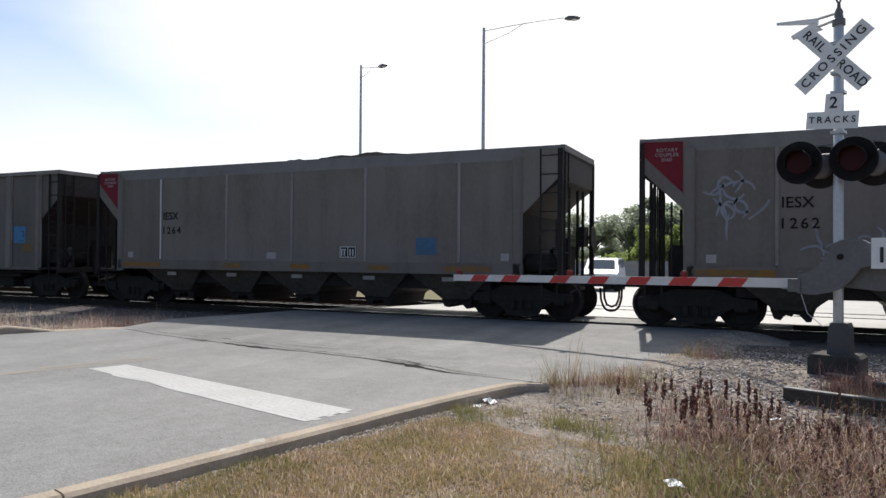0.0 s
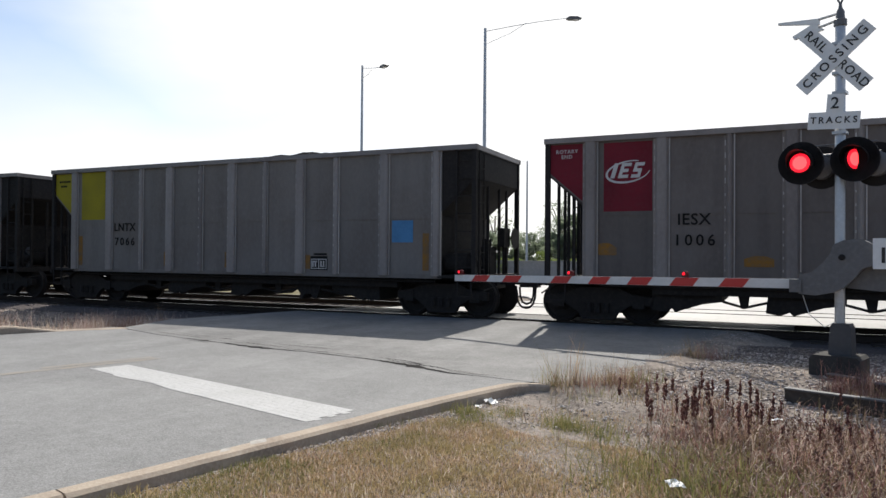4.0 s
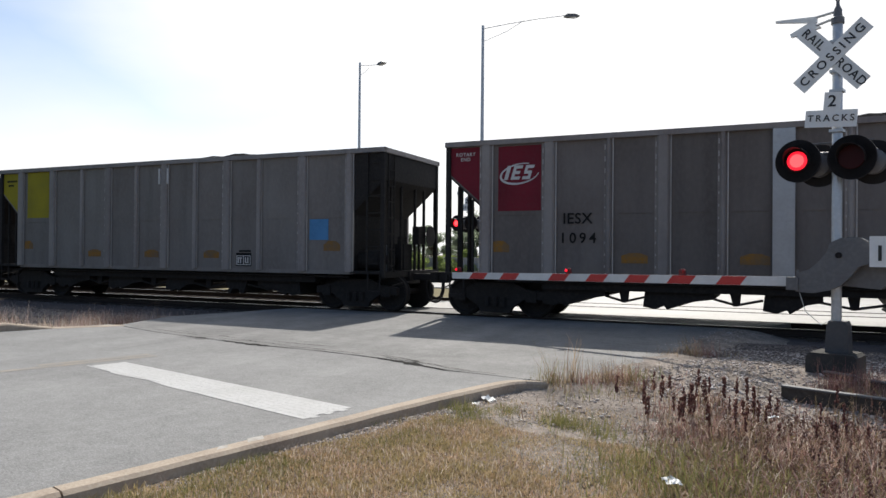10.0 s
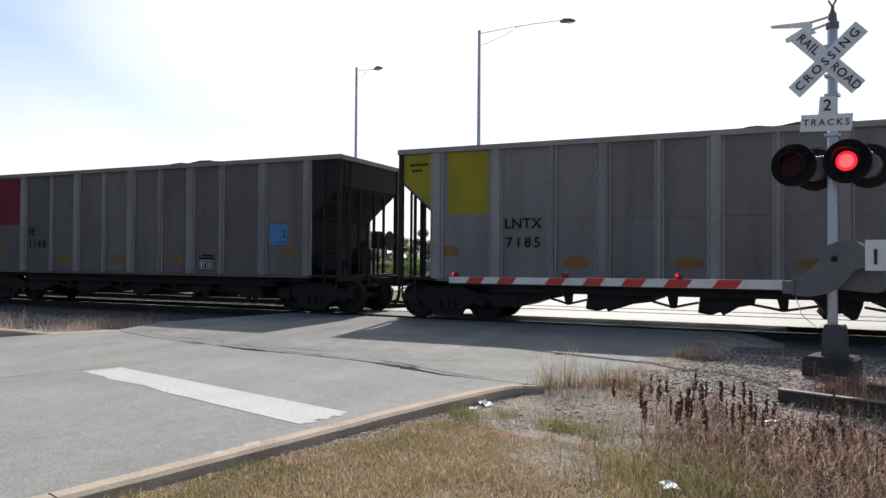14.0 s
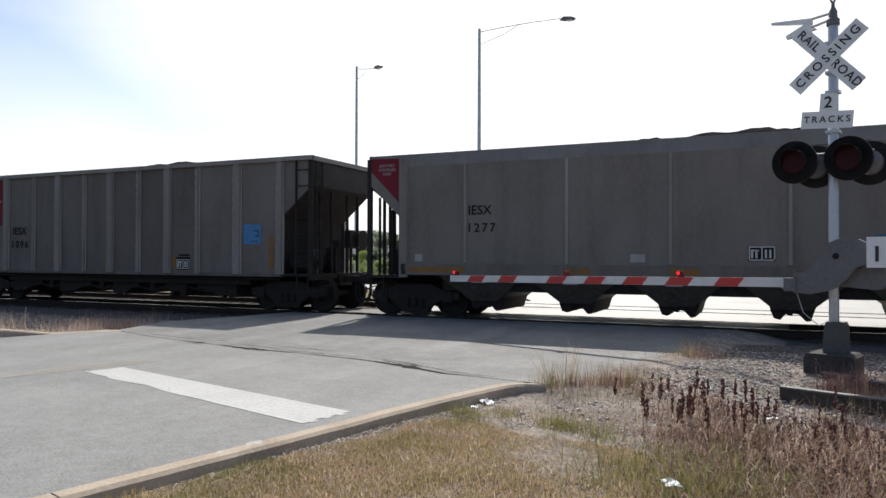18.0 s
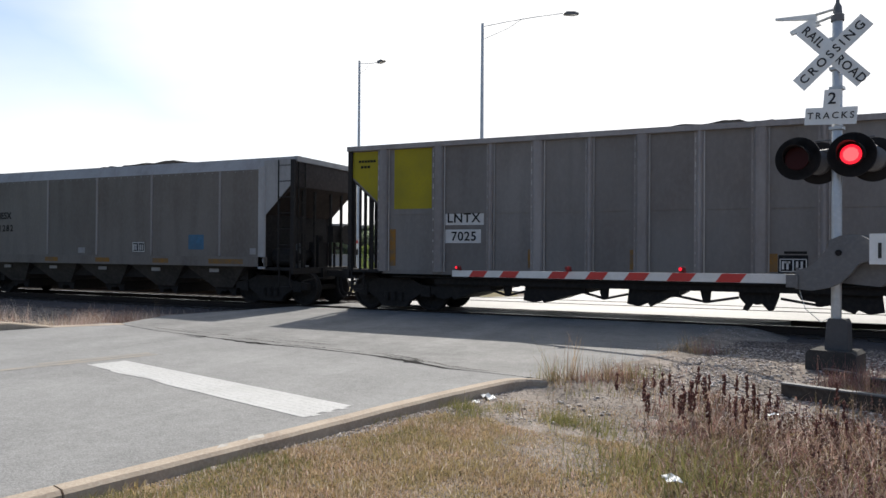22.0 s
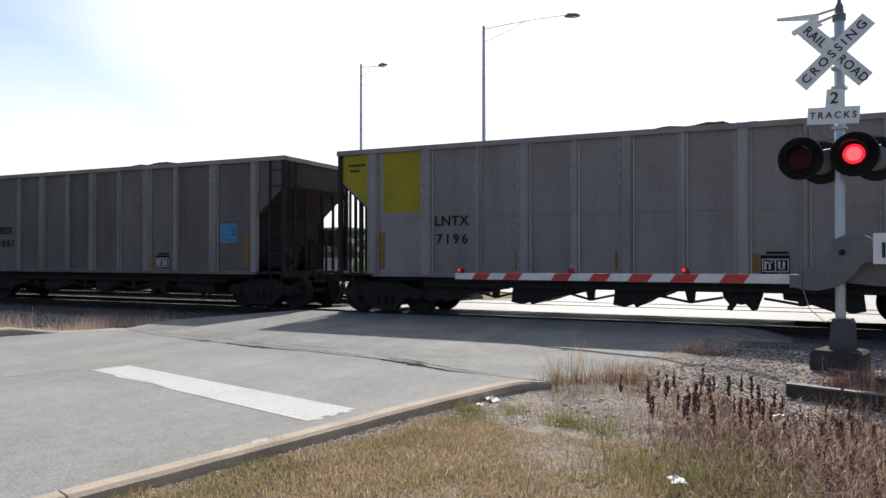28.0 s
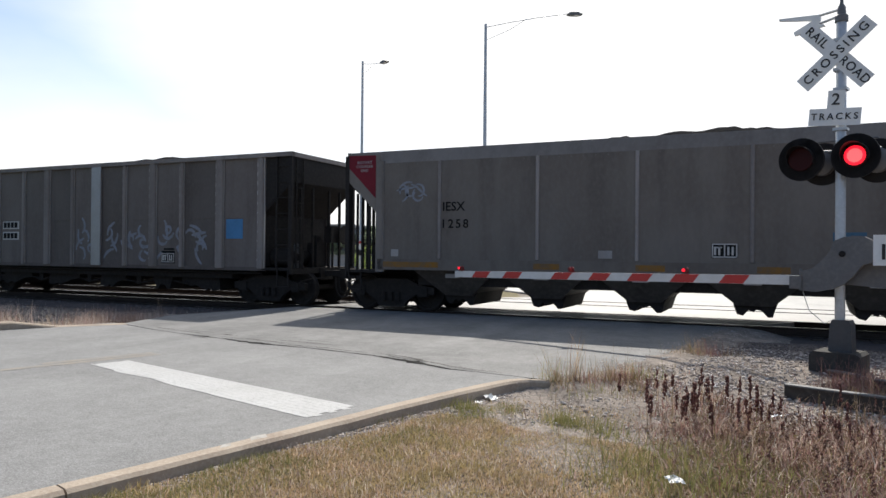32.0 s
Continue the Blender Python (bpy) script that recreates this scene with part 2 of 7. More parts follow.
M_SCRAPE = worn("scraped_paint", (0.46, 0.44, 0.41), (0.3, 0.26, 0.21), (0.33, 0.28, 0.23), 0.8, coarse=9, fine=30, world_space=True, amount=0.9)
M_CONC = worn("weathered_concrete", (0.046, 0.043, 0.039), (0.027, 0.025, 0.024), (0.066, 0.062, 0.056), 0.9, coarse=2.0, fine=30, bump=0.4)
M_WALL = worn("barrier_concrete", (0.3, 0.285, 0.27), (0.22, 0.21, 0.2), (0.35, 0.33, 0.31), 0.85, coarse=0.4, fine=6, bump=0.2)
M_SOIL = worn("dry_soil", (0.255, 0.22, 0.19), (0.16, 0.135, 0.113), (0.37, 0.325, 0.29), 0.95, coarse=0.9, fine=26, bump=0.9, world_space=True, spec=0.1, amount=0.8)
M_VERGE = worn("sunburnt_verge", (0.21, 0.18, 0.11), (0.14, 0.13, 0.075), (0.28, 0.24, 0.16), 0.95, coarse=0.8, fine=14, bump=0.9, world_space=True, spec=0.05)
M_BOUNCECUT = worn("bounce_cutting_dark_green", (0.05, 0.068, 0.028), (0.03, 0.042, 0.018), (0.075, 0.09, 0.04), 0.95, coarse=0.6, fine=18, bump=0.8, world_space=True, spec=0.1)
for s_, a_ in ((2.2, 0.18), (9.0, 0.2), (45.0, 0.18)):
    mottle(M_SOIL, s_, a_)
M_BALLAST = worn("ballast_fines", (0.12, 0.103, 0.099), (0.07, 0.06, 0.058), (0.17, 0.15, 0.14), 0.95, coarse=1.2, fine=20, bump=0.8, world_space=True, spec=0.1)
M_RAILTOP = principled("polished_rail", (0.45, 0.44, 0.43), 0.22, 1.0)
M_RUST = worn("rusty_steel", (0.034, 0.026, 0.022), (0.022, 0.018, 0.016), (0.045, 0.034, 0.028), 0.9, coarse=3, fine=30, spec=0.2)
M_TIE = worn("creosoted_timber", (0.055, 0.043, 0.035), (0.03, 0.025, 0.021), (0.09, 0.075, 0.06), 0.9, coarse=2, fine=18, bump=0.5, per_piece=0.25)
M_CARBROWN = weathered("dusty_aluminium_brown", (0.172, 0.15, 0.138), (0.133, 0.111, 0.1), (0.094, 0.081, 0.075), 0.65, 0.0, 0.16)
M_CARGREY = weathered("dusty_aluminium_grey", (0.215, 0.196, 0.182), (0.172, 0.148, 0.134), (0.126, 0.112, 0.104), 0.6, 0.0, 0.12)
M_RIB = weathered("rib_aluminium", (0.29, 0.262, 0.25), (0.225, 0.192, 0.18), (0.165, 0.143, 0.136), 0.5, 0.15, 0.15, 0.25)
M_RIBBROWN = weathered("rib_brown_aluminium", (0.275, 0.245, 0.228), (0.21, 0.176, 0.162), (0.148, 0.128, 0.12), 0.6, 0.05, 0.14, 0.15)
M_CARPALE = weathered("dusty_aluminium_pale", (0.258, 0.233, 0.22), (0.21, 0.179, 0.167), (0.155, 0.136, 0.13), 0.6, 0.0, 0.12)
M_CARSMOOTH = weathered("dusty_grey_brown_paint", (0.203, 0.18, 0.16), (0.16, 0.136, 0.119), (0.118, 0.102, 0.09), 0.65, 0.0, 0.1)
# Bright tone that paints glints onto the rib edges.
M_RIBGLINT = weathered("painted_rib_highlight", (0.42, 0.39, 0.37), (0.3, 0.265, 0.245), (0.2, 0.175, 0.165), 0.4, 0.35, 0.2, 0.5)
M_CARTOP = weathered("pale_top_sheet", (0.37, 0.352, 0.345), (0.29, 0.268, 0.258), (0.22, 0.202, 0.195), 0.5, 0.1, 0.1, 0.2)
M_TOPDUST = weathered("dusty_top_sheet", (0.212, 0.19, 0.172), (0.167, 0.146, 0.13), (0.128, 0.112, 0.1), 0.6, 0.05, 0.1, 0.12)
M_SILVER = worn("new_aluminium", (0.4, 0.41, 0.43), (0.3, 0.3, 0.305), (0.33, 0.33, 0.34), 0.4, 0.5, coarse=2, fine=15, bump=0.05)
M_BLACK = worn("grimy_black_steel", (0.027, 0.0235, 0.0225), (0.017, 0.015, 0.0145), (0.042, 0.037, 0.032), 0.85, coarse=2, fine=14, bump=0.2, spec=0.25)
M_FOOT = worn("dark_grey_cast_iron", (0.066, 0.066, 0.07), (0.043, 0.042, 0.042), (0.08, 0.08, 0.081), 0.6, coarse=3, fine=20, bump=0.1)
M_SLOPE = worn("dark_slope_sheet", (0.05, 0.038, 0.035), (0.028, 0.022, 0.02), (0.07, 0.054, 0.05), 0.7, 0.05, coarse=1.3, fine=10, bump=0.1, spec=0.2)
M_CHUTE = worn("dusty_chute", (0.078, 0.069, 0.061), (0.036, 0.032, 0.029), (0.11, 0.098, 0.088), 0.7, 0.05, coarse=1.6, fine=10, bump=0.1, spec=0.2)
M_COAL = worn("coal", (0.028, 0.027, 0.027), (0.016, 0.016, 0.016), (0.045, 0.043, 0.042), 1.0, coarse=4, fine=22, bump=1.0, spec=0.0)
M_RED = worn("faded_red_paint", (0.19, 0.017, 0.03), (0.125, 0.014, 0.022), (0.155, 0.027, 0.035), 0.6, coarse=1.5, fine=14, bump=0.05, spec=0.15, amount=0.8)
M_YEL = worn("faded_yellow_paint", (0.35, 0.285, 0.02), (0.24, 0.2, 0.025), (0.28, 0.235, 0.03), 0.6, coarse=1.5, fine=14, bump=0.05, spec=0.15, amount=0.8)
M_BLUE = worn("blue_panel_paint", (0.08, 0.24, 0.46), (0.065, 0.18, 0.34), (0.1, 0.26, 0.46), 0.55, coarse=3, fine=20, bump=0.05, spec=0.2)
M_BLUEDIM = worn("faded_blue_paint", (0.075, 0.17, 0.27), (0.09, 0.12, 0.15), (0.06, 0.13, 0.2), 0.6, coarse=4, fine=12, bump=0.05, spec=0.1)
M_ORANGE = worn("orange_marking", (0.3, 0.145, 0.03), (0.17, 0.12, 0.08), (0.17, 0.13, 0.09), 0.7, coarse=4, fine=12, bump=0.05, amount=0.95, spec=0.1)
M_WHITEMARK = worn("white_lettering", (0.62, 0.6, 0.58), (0.45, 0.43, 0.41), (0.5, 0.48, 0.46), 0.6, coarse=4, fine=30, bump=0)
M_STENCIL = worn("faded_stencil_paint", (0.4, 0.36, 0.35), (0.28, 0.2, 0.2), (0.3, 0.24, 0.24), 0.7, coarse=6, fine=30, bump=0)
M_DARKMARK = worn("dark_lettering", (0.012, 0.011, 0.011), (0.035, 0.032, 0.03), (0.03, 0.028, 0.027), 0.7, coarse=5, fine=30, bump=0, amount=0.4, spec=0.1)
M_GRAF = worn("pale_graffiti_paint", (0.255, 0.275, 0.325), (0.19, 0.195, 0.215), (0.2, 0.185, 0.17), 0.6, coarse=4, fine=14, bump=0, amount=0.9)
M_SIGN = worn("white_sign_sheet", (0.78, 0.79, 0.78), (0.66, 0.66, 0.64), (0.7, 0.7, 0.68), 0.45, coarse=3, fine=20, bump=0.03, amount=0.5)
M_LETTER = principled("sign_black", (0.02, 0.02, 0.022), 0.5)
M_GALV = worn("galvanised_steel", (0.5, 0.51, 0.52), (0.38, 0.39, 0.4), (0.56, 0.57, 0.58), 0.45, 0.6, coarse=4, fine=24, bump=0.05)
M_GREYPAINT = worn("grey_housing_paint", (0.135, 0.135, 0.14), (0.095, 0.094, 0.093), (0.165, 0.165, 0.168), 0.55, 0.1, coarse=3, fine=18, bump=0.1)
M_SIGNALBLACK = worn("signal_black", (0.014, 0.012, 0.013), (0.024, 0.021, 0.02), rough=0.6, coarse=3, fine=20, bump=0.05, spec=0.2)
M_LENSOFF = principled("dark_red_lens", (0.03, 0.003, 0.004), 0.4, 0.0, 0.15)
M_LENSON = glow("lit_red_lens", (1.0, 0.012, 0.03), 1.4)
M_LENSCORE = glow("lit_lens_core", (1.0, 0.06, 0.065), 2.4)
M_GATERED = worn("reflective_red", (0.5, 0.03, 0.025), (0.38, 0.03, 0.03), (0.44, 0.05, 0.04), 0.45, coarse=4, fine=20, bump=0.05)
M_GATEWHITE = worn("reflective_white", (0.68, 0.68, 0.67), (0.5, 0.49, 0.47), (0.58, 0.57, 0.55), 0.45, coarse=3, fine=20, bump=0.05)
M_TRASH = worn("white_plastic_film", (0.8, 0.8, 0.78), (0.65, 0.64, 0.62), rough=0.4, fine=20)
# Tree and bush leaf colours are paled to paint in distance haze.
M_LEAF = island("haze_paled_tree_leaves", ((0.228, 0.27, 0.192), (0.276, 0.324, 0.228), (0.324, 0.372, 0.27)), 0.8, 0.78)
M_BUSH = island("bush_leaves", ((0.17, 0.23, 0.07), (0.23, 0.29, 0.09), (0.3, 0.345, 0.12)), 0.75, 0.65)
M_BARK = worn("bark", (0.1, 0.075, 0.055), (0.06, 0.045, 0.035), rough=0.9, fine=14, bump=0.8)
M_GRASS = island("dry_lawn_blades", ((0.62, 0.46, 0.29), (0.54, 0.4, 0.235), (0.42, 0.3, 0.165), (0.76, 0.61, 0.47), (0.32, 0.26, 0.12), (0.5, 0.32, 0.2)), 0.85, 0.45, ((0.42, 0.34, 0.16), 2.3))
M_WEED = island("dry_weed_stalks", ((0.42, 0.25, 0.19), (0.58, 0.4, 0.31), (0.22, 0.12, 0.1), (0.22, 0.18, 0.08), (0.12, 0.075, 0.065), (0.66, 0.52, 0.44), (0.34, 0.18, 0.14)), 0.85, 0.4, ((0.25, 0.2, 0.11), 1.5))
M_WISP = island("bleached_wisps", ((0.66, 0.55, 0.46), (0.5, 0.4, 0.33), (0.76, 0.68, 0.58), (0.42, 0.29, 0.25), (0.6, 0.43, 0.4)), 0.85, 0.45)
M_MAROON = island("maroon_weed_stalks", ((0.25, 0.1, 0.095), (0.36, 0.18, 0.165), (0.13, 0.065, 0.062), (0.44, 0.27, 0.24), (0.19, 0.14, 0.075)), 0.85, 0.35)
M_LEAFLET = island("withered_weed_leaves", ((0.17, 0.098, 0.081), (0.187, 0.145, 0.072), (0.272, 0.17, 0.14), (0.102, 0.076, 0.051), (0.425, 0.306, 0.264), (0.238, 0.111, 0.102)), 0.85, 0.4)
M_GREENISH = island("olive_grass_blades", ((0.2, 0.2, 0.07), (0.3, 0.27, 0.11), (0.15, 0.17, 0.06), (0.42, 0.34, 0.18)), 0.8, 0.45)
M_STRAW = island("orange_straw", ((0.4, 0.28, 0.17), (0.56, 0.43, 0.29), (0.27, 0.19, 0.12), (0.24, 0.21, 0.1), (0.15, 0.115, 0.075), (0.3, 0.17, 0.12)), 0.85, 0.45)
M_GATELAMP = principled("dark_red_lamp_glass", (0.14, 0.012, 0.014), 0.35)
M_LAWNSHADE = island("shade_brown_blades", ((0.2, 0.15, 0.085), (0.28, 0.2, 0.12), (0.13, 0.1, 0.06), (0.17, 0.15, 0.065)), 0.9, 0.3)
M_SEED = island("rusty_seed_heads", ((0.17, 0.075, 0.06), (0.26, 0.12, 0.095), (0.12, 0.058, 0.052)), 0.9, 0.25)
M_SEEDPALE = island("reddish_seed_heads", ((0.24, 0.128, 0.096), (0.32, 0.2, 0.152), (0.176, 0.096, 0.08), (0.368, 0.272, 0.208)), 0.9, 0.35)
M_STONE = island("ballast_stones", ((0.4, 0.345, 0.305), (0.5, 0.44, 0.4), (0.7, 0.64, 0.6), (0.3, 0.25, 0.22), (0.21, 0.17, 0.15)), 0.95)
# Dark ballast tones; beside the near rail they also paint in shade.
M_STONEDARK = island("dark_and_shaded_stones", ((0.1, 0.085, 0.083), (0.16, 0.138, 0.133), (0.22, 0.195, 0.185), (0.065, 0.055, 0.054)), 0.95)
M_CARWHITE = principled("white_car_paint", (0.75, 0.76, 0.77), 0.25)
M_GLASS = principled("tinted_glass", (0.13, 0.16, 0.19), 0.35, 0.0, 0.1)
M_TYRE = principled("tyre_rubber", (0.02, 0.02, 0.02), 0.85)
M_HEADLAMP = principled("headlamp_glass", (0.6, 0.6, 0.6), 0.1)
M_BUILD = worn("grey_building_cladding", (0.22, 0.23, 0.245), (0.17, 0.175, 0.185), rough=0.7, coarse=0.5, fine=4, bump=0.05)


# ---- building helpers ----
class Shape:
    """Collects boxes, prisms, tubes and quads into one mesh."""

    def __init__(self):
        self.v, self.f = [], []

    def add(self, verts, faces):
        n = len(self.v)
        self.v += [tuple(p) for p in verts]
        self.f += [tuple(n + i for i in q) for q in faces]
        return self

    def box(self, x0, x1, y0, y1, z0, z1):
        return self.add([(x0, y0, z0), (x1, y0, z0), (x1, y1, z0), (x0, y1, z0), (x0, y0, z1), (x1, y0, z1), (x1, y1, z1), (x0, y1, z1)],
                        [(0, 3, 2, 1), (4, 5, 6, 7), (0, 1, 5, 4), (1, 2, 6, 5), (2, 3, 7, 6), (3, 0, 4, 7)])

    def slab(self, x0, x1, y0, y1, z0, z1, c):
        """A box with chamfered edges along its longest sides (seen from the front, -y)."""
        prof = [(x0, y1), (x0, y0 + c), (x0 + c, y0), (x1 - c, y0), (x1, y0 + c), (x1, y1)]
        n = len(prof)
        vs = [(x, y, z0) for x, y in prof] + [(x, y, z1) for x, y in prof]
        return self.add(vs, [(i, (i + 1) % n, n + (i + 1) % n, n + i) for i in range(n)] + [tuple(range(n))[::-1], tuple(range(n, 2 * n))])

    def prism(self, poly, y0, y1):
        """A polygon in x and z, drawn through from y0 to y1."""
        n = len(poly)
        vs = [(x, y0, z) for x, z in poly] + [(x, y1, z) for x, z in poly]
        return self.add(vs, [(i, (i + 1) % n, n + (i + 1) % n, n + i) for i in range(n)] + [tuple(range(n))[::-1], tuple(range(n, 2 * n))])

    def tube(self, pts, r, n=8, r1=None):
        pts = [Vector(p) for p in pts]
        vs, fs = [], []
        up = Vector((0, 0, 1)) if abs((pts[-1] - pts[0]).normalized().z) < 0.9 else Vector((0, 1, 0))
        for i, p in enumerate(pts):
            d = (pts[min(i + 1, len(pts) - 1)] - pts[max(i - 1, 0)]).normalized()
            a = d.cross(up).normalized()
            b = d.cross(a)
            q = r + ((r1 if r1 is not None else r) - r) * i / max(1, len(pts) - 1)
            vs += [p + (a * math.cos(k * math.tau / n) + b * math.sin(k * math.tau / n)) * q for k in range(n)]
        for i in range(len(pts) - 1):
            fs += [(i * n + k, i * n + (k + 1) % n, (i + 1) * n + (k + 1) % n, (i + 1) * n + k) for k in range(n)]
        fs += [tuple(range(n))[::-1], tuple(range((len(pts) - 1) * n, len(pts) * n))]
        return self.add(vs, fs)

    def lathe(self, prof, n=24, axis="y", at=(0, 0, 0)):
        """(radius, along) pairs spun round an axis through at."""
        vs, fs = [], []
        for r, h in prof:
            for k in range(n):
                c, s = math.cos(k * math.tau / n) * r, math.sin(k * math.tau / n) * r
                p = {"y": (c, h, s), "z": (c, s, h), "x": (h, c, s)}[axis]
                vs.append((p[0] + at[0], p[1] + at[1], p[2] + at[2]))
        for i in range(len(prof) - 1):
            fs += [(i * n + k, i * n + (k + 1) % n, (i + 1) * n + (k + 1) % n, (i + 1) * n + k) for k in range(n)]
        fs += [tuple(range(n))[::-1], tuple(range((len(prof) - 1) * n, len(prof) * n))]
        return self.add(vs, fs)

    def mesh(self, name, mat, smooth=False):
        me = bpy.data.meshes.new(name)
        me.from_pydata(self.v, [], self.f)
        bm = bmesh.new()
        bm.from_mesh(me)
        bmesh.ops.recalc_face_normals(bm, faces=bm.faces)
        bm.to_mesh(me)
        bm.free()
        me.materials.append(mat)
        if smooth:
            me.polygons.foreach_set("use_smooth", [True] * len(me.polygons))
            me.set_sharp_from_angle(angle=radians(35))
        return me


def part(name, shape, mat, parent, label="", at=None, smooth=False):
    """One mesh under a thing or under a part; shape is a Shape or a mesh that is shared."""
    me = shape if isinstance(shape, bpy.types.Mesh) else shape.mesh(name, mat, smooth)
    ob = new(name, me)
    ob.parent = parent
    if at is not None:
        ob.matrix_basis = at
    return tagged(ob, label) if label else ob


def thing(name, label, category, m=None, group="", kind=""):
    ob = new(name)
    ob.empty_display_size = 0.3
    if m is not None:
        ob.matrix_basis = m
    return tagged(ob, label, category, group, kind)


def solid(name, shape, mat, label, category="", m=None, group="", kind="", smooth=False):
    ob = new(name, shape.mesh(name, mat, smooth))
    if m is not None:
        ob.matrix_basis = m
    return tagged(ob, label, category, group, kind)


LETTERS = {}


def lettering(text, size, mat, spacing=1.0):
    """A mesh of flat letters in the plane x, z that face -y; its origin is the middle of the words."""
    key = (text, size, mat.name, spacing)
    if key not in LETTERS:
        cu = bpy.data.curves.new("lettering", "FONT")
        cu.body, cu.size, cu.align_x, cu.align_y, cu.extrude, cu.resolution_u = text, size, "CENTER", "CENTER", 0.003, 3
        cu.space_character = spacing
        cu.offset = size * 0.012
        ob = bpy.data.objects.new("lettering", cu)
        scene.collection.objects.link(ob)
        me = bpy.data.meshes.new_from_object(ob.evaluated_get(bpy.context.evaluated_depsgraph_get()))
        bpy.data.objects.remove(ob)
        me.transform(pose(0, 0, 0, 90))
        me.materials.clear()
        me.materials.append(mat)
        LETTERS[key] = me
    return LETTERS[key]


def cloud(name, verts, faces, mat):
    me = bpy.data.meshes.new(name)
    nv, nf, k = len(verts), len(faces), faces.shape[1]
    me.vertices.add(nv)
    me.vertices.foreach_set("co", verts.astype(np.float32).ravel())
    me.loops.add(nf * k)
    me.loops.foreach_set("vertex_index", faces.astype(np.int32).ravel())
    me.polygons.add(nf)
    me.polygons.foreach_set("loop_start", np.arange(0, nf * k, k, dtype=np.int32))
    me.polygons.foreach_set("loop_total", np.full(nf, k, dtype=np.int32))
    me.update(calc_edges=True)
    me.validate()
    me.materials.append(mat)
    return me


# ---- ground, road, tracks ----
RU = Vector((0.954, -0.300, 0))          # across the road, to the camera's verge
RV = Vector((0.300, 0.954, 0))           # along the road, over the tracks
KERB0 = Vector((-2.45, -9.0, 0))         # where the kerb ends near the tracks
SECOND = 4.3                             # centre line of the second track


def road_point(across, along, z=0.0):
    p = KERB0 + RU * across + RV * along
    return (p.x, p.y, z)


def ground_height(x, y):
    """Verge a little below the road, ballast shoulders, far side falling away."""
    d = (Vector((x, y, 0)) - KERB0).dot(RU)
    e = d - 0.1 + 0.078 * ((Vector((x, y, 0)) - KERB0).dot(RV) + 5.2)
    near = -0.2 + 0.06 * min(1, max(0, 2.2 - d)) + 0.028 * min(1, max(0, 1 - e / 0.8)) * min(1, max(0, (-9.6 - y) / 0.9)) + 0.065 * min(1, max(0, (y + 9.5) / 2))
    a = d
    near -= 0.09 * min(1, max(0, (x + 0.5) / 0.8)) * min(1, max(0, (-6.2 - y) / 0.6))
    edge = -1.75 + 0.184 * (y + 7.4)
    if -8.2 < y < -1 and x > edge - 1:
        near += (-0.09 - near) * max(0, 1 - max(0, x - edge) / 1.6) * min(1, (y + 8.2) / 0.8)
    if a < -10.9:
        near = -0.24
    z = near + (-0.26 - near) * min(1, max(0, y + 3.2))
    if y > 7:
        z = -0.26 - 0.14 * min(1, (y - 7) / 8)
    if y < 6 and (-10.6 < a < -0.12 or (y > -6.9 and x < -1.2 and a > -11.8)):
        z = min(z, -0.14)
    return z


def build_ground():
    xs = np.unique(np.concatenate([np.linspace(-2500, -60, 8), np.linspace(-60, -16, 14), np.linspace(-16, 8, 75), np.linspace(8, 60, 12), np.linspace(60, 2500, 8)]))
    ys = np.unique(np.concatenate([np.linspace(-2500, -30, 6), np.linspace(-30, -17, 6), np.linspace(-17, 12, 80), np.linspace(12, 60, 12), np.linspace(60, 3500, 10)]))
    s = Shape()
    for y in ys:
        for x in xs:
            z = ground_height(x, y)
            if -16 < x < 8 and -17 < y < -2:
                z += (0.025 * noise.noise((x * 0.9, y * 0.9, 3)) + 0.012 * noise.noise((x * 3, y * 3, 7))) * (0.35 if y > -8.2 else 1)
            s.v.append((x, y, z))
    nx = len(xs)
    for j in range(len(ys) - 1):
        for i in range(nx - 1):
            s.f.append((j * nx + i, j * nx + i + 1, (j + 1) * nx + i + 1, (j + 1) * nx + i))
    tagged(new("ground", s.mesh("ground", M_SOIL, True)), "dry bare soil under thin sunburnt grass", kind="structure")


def sheet(name, pts, mat, z, label, thick=0.12, kind="structure", zs=None):
    n = len(pts)
    s = Shape()
    zz = zs or [z] * n
    s.add([(p[0], p[1], q) for p, q in zip(pts, zz)] + [(p[0], p[1], q - thick) for p, q in zip(pts, zz)],
          [tuple(range(n)), tuple(range(n, 2 * n))[::-1]] + [(i, n + i, n + (i + 1) % n, (i + 1) % n) for i in range(n)])
    return tagged(new(name, s.mesh(name, mat)), label, kind=kind)


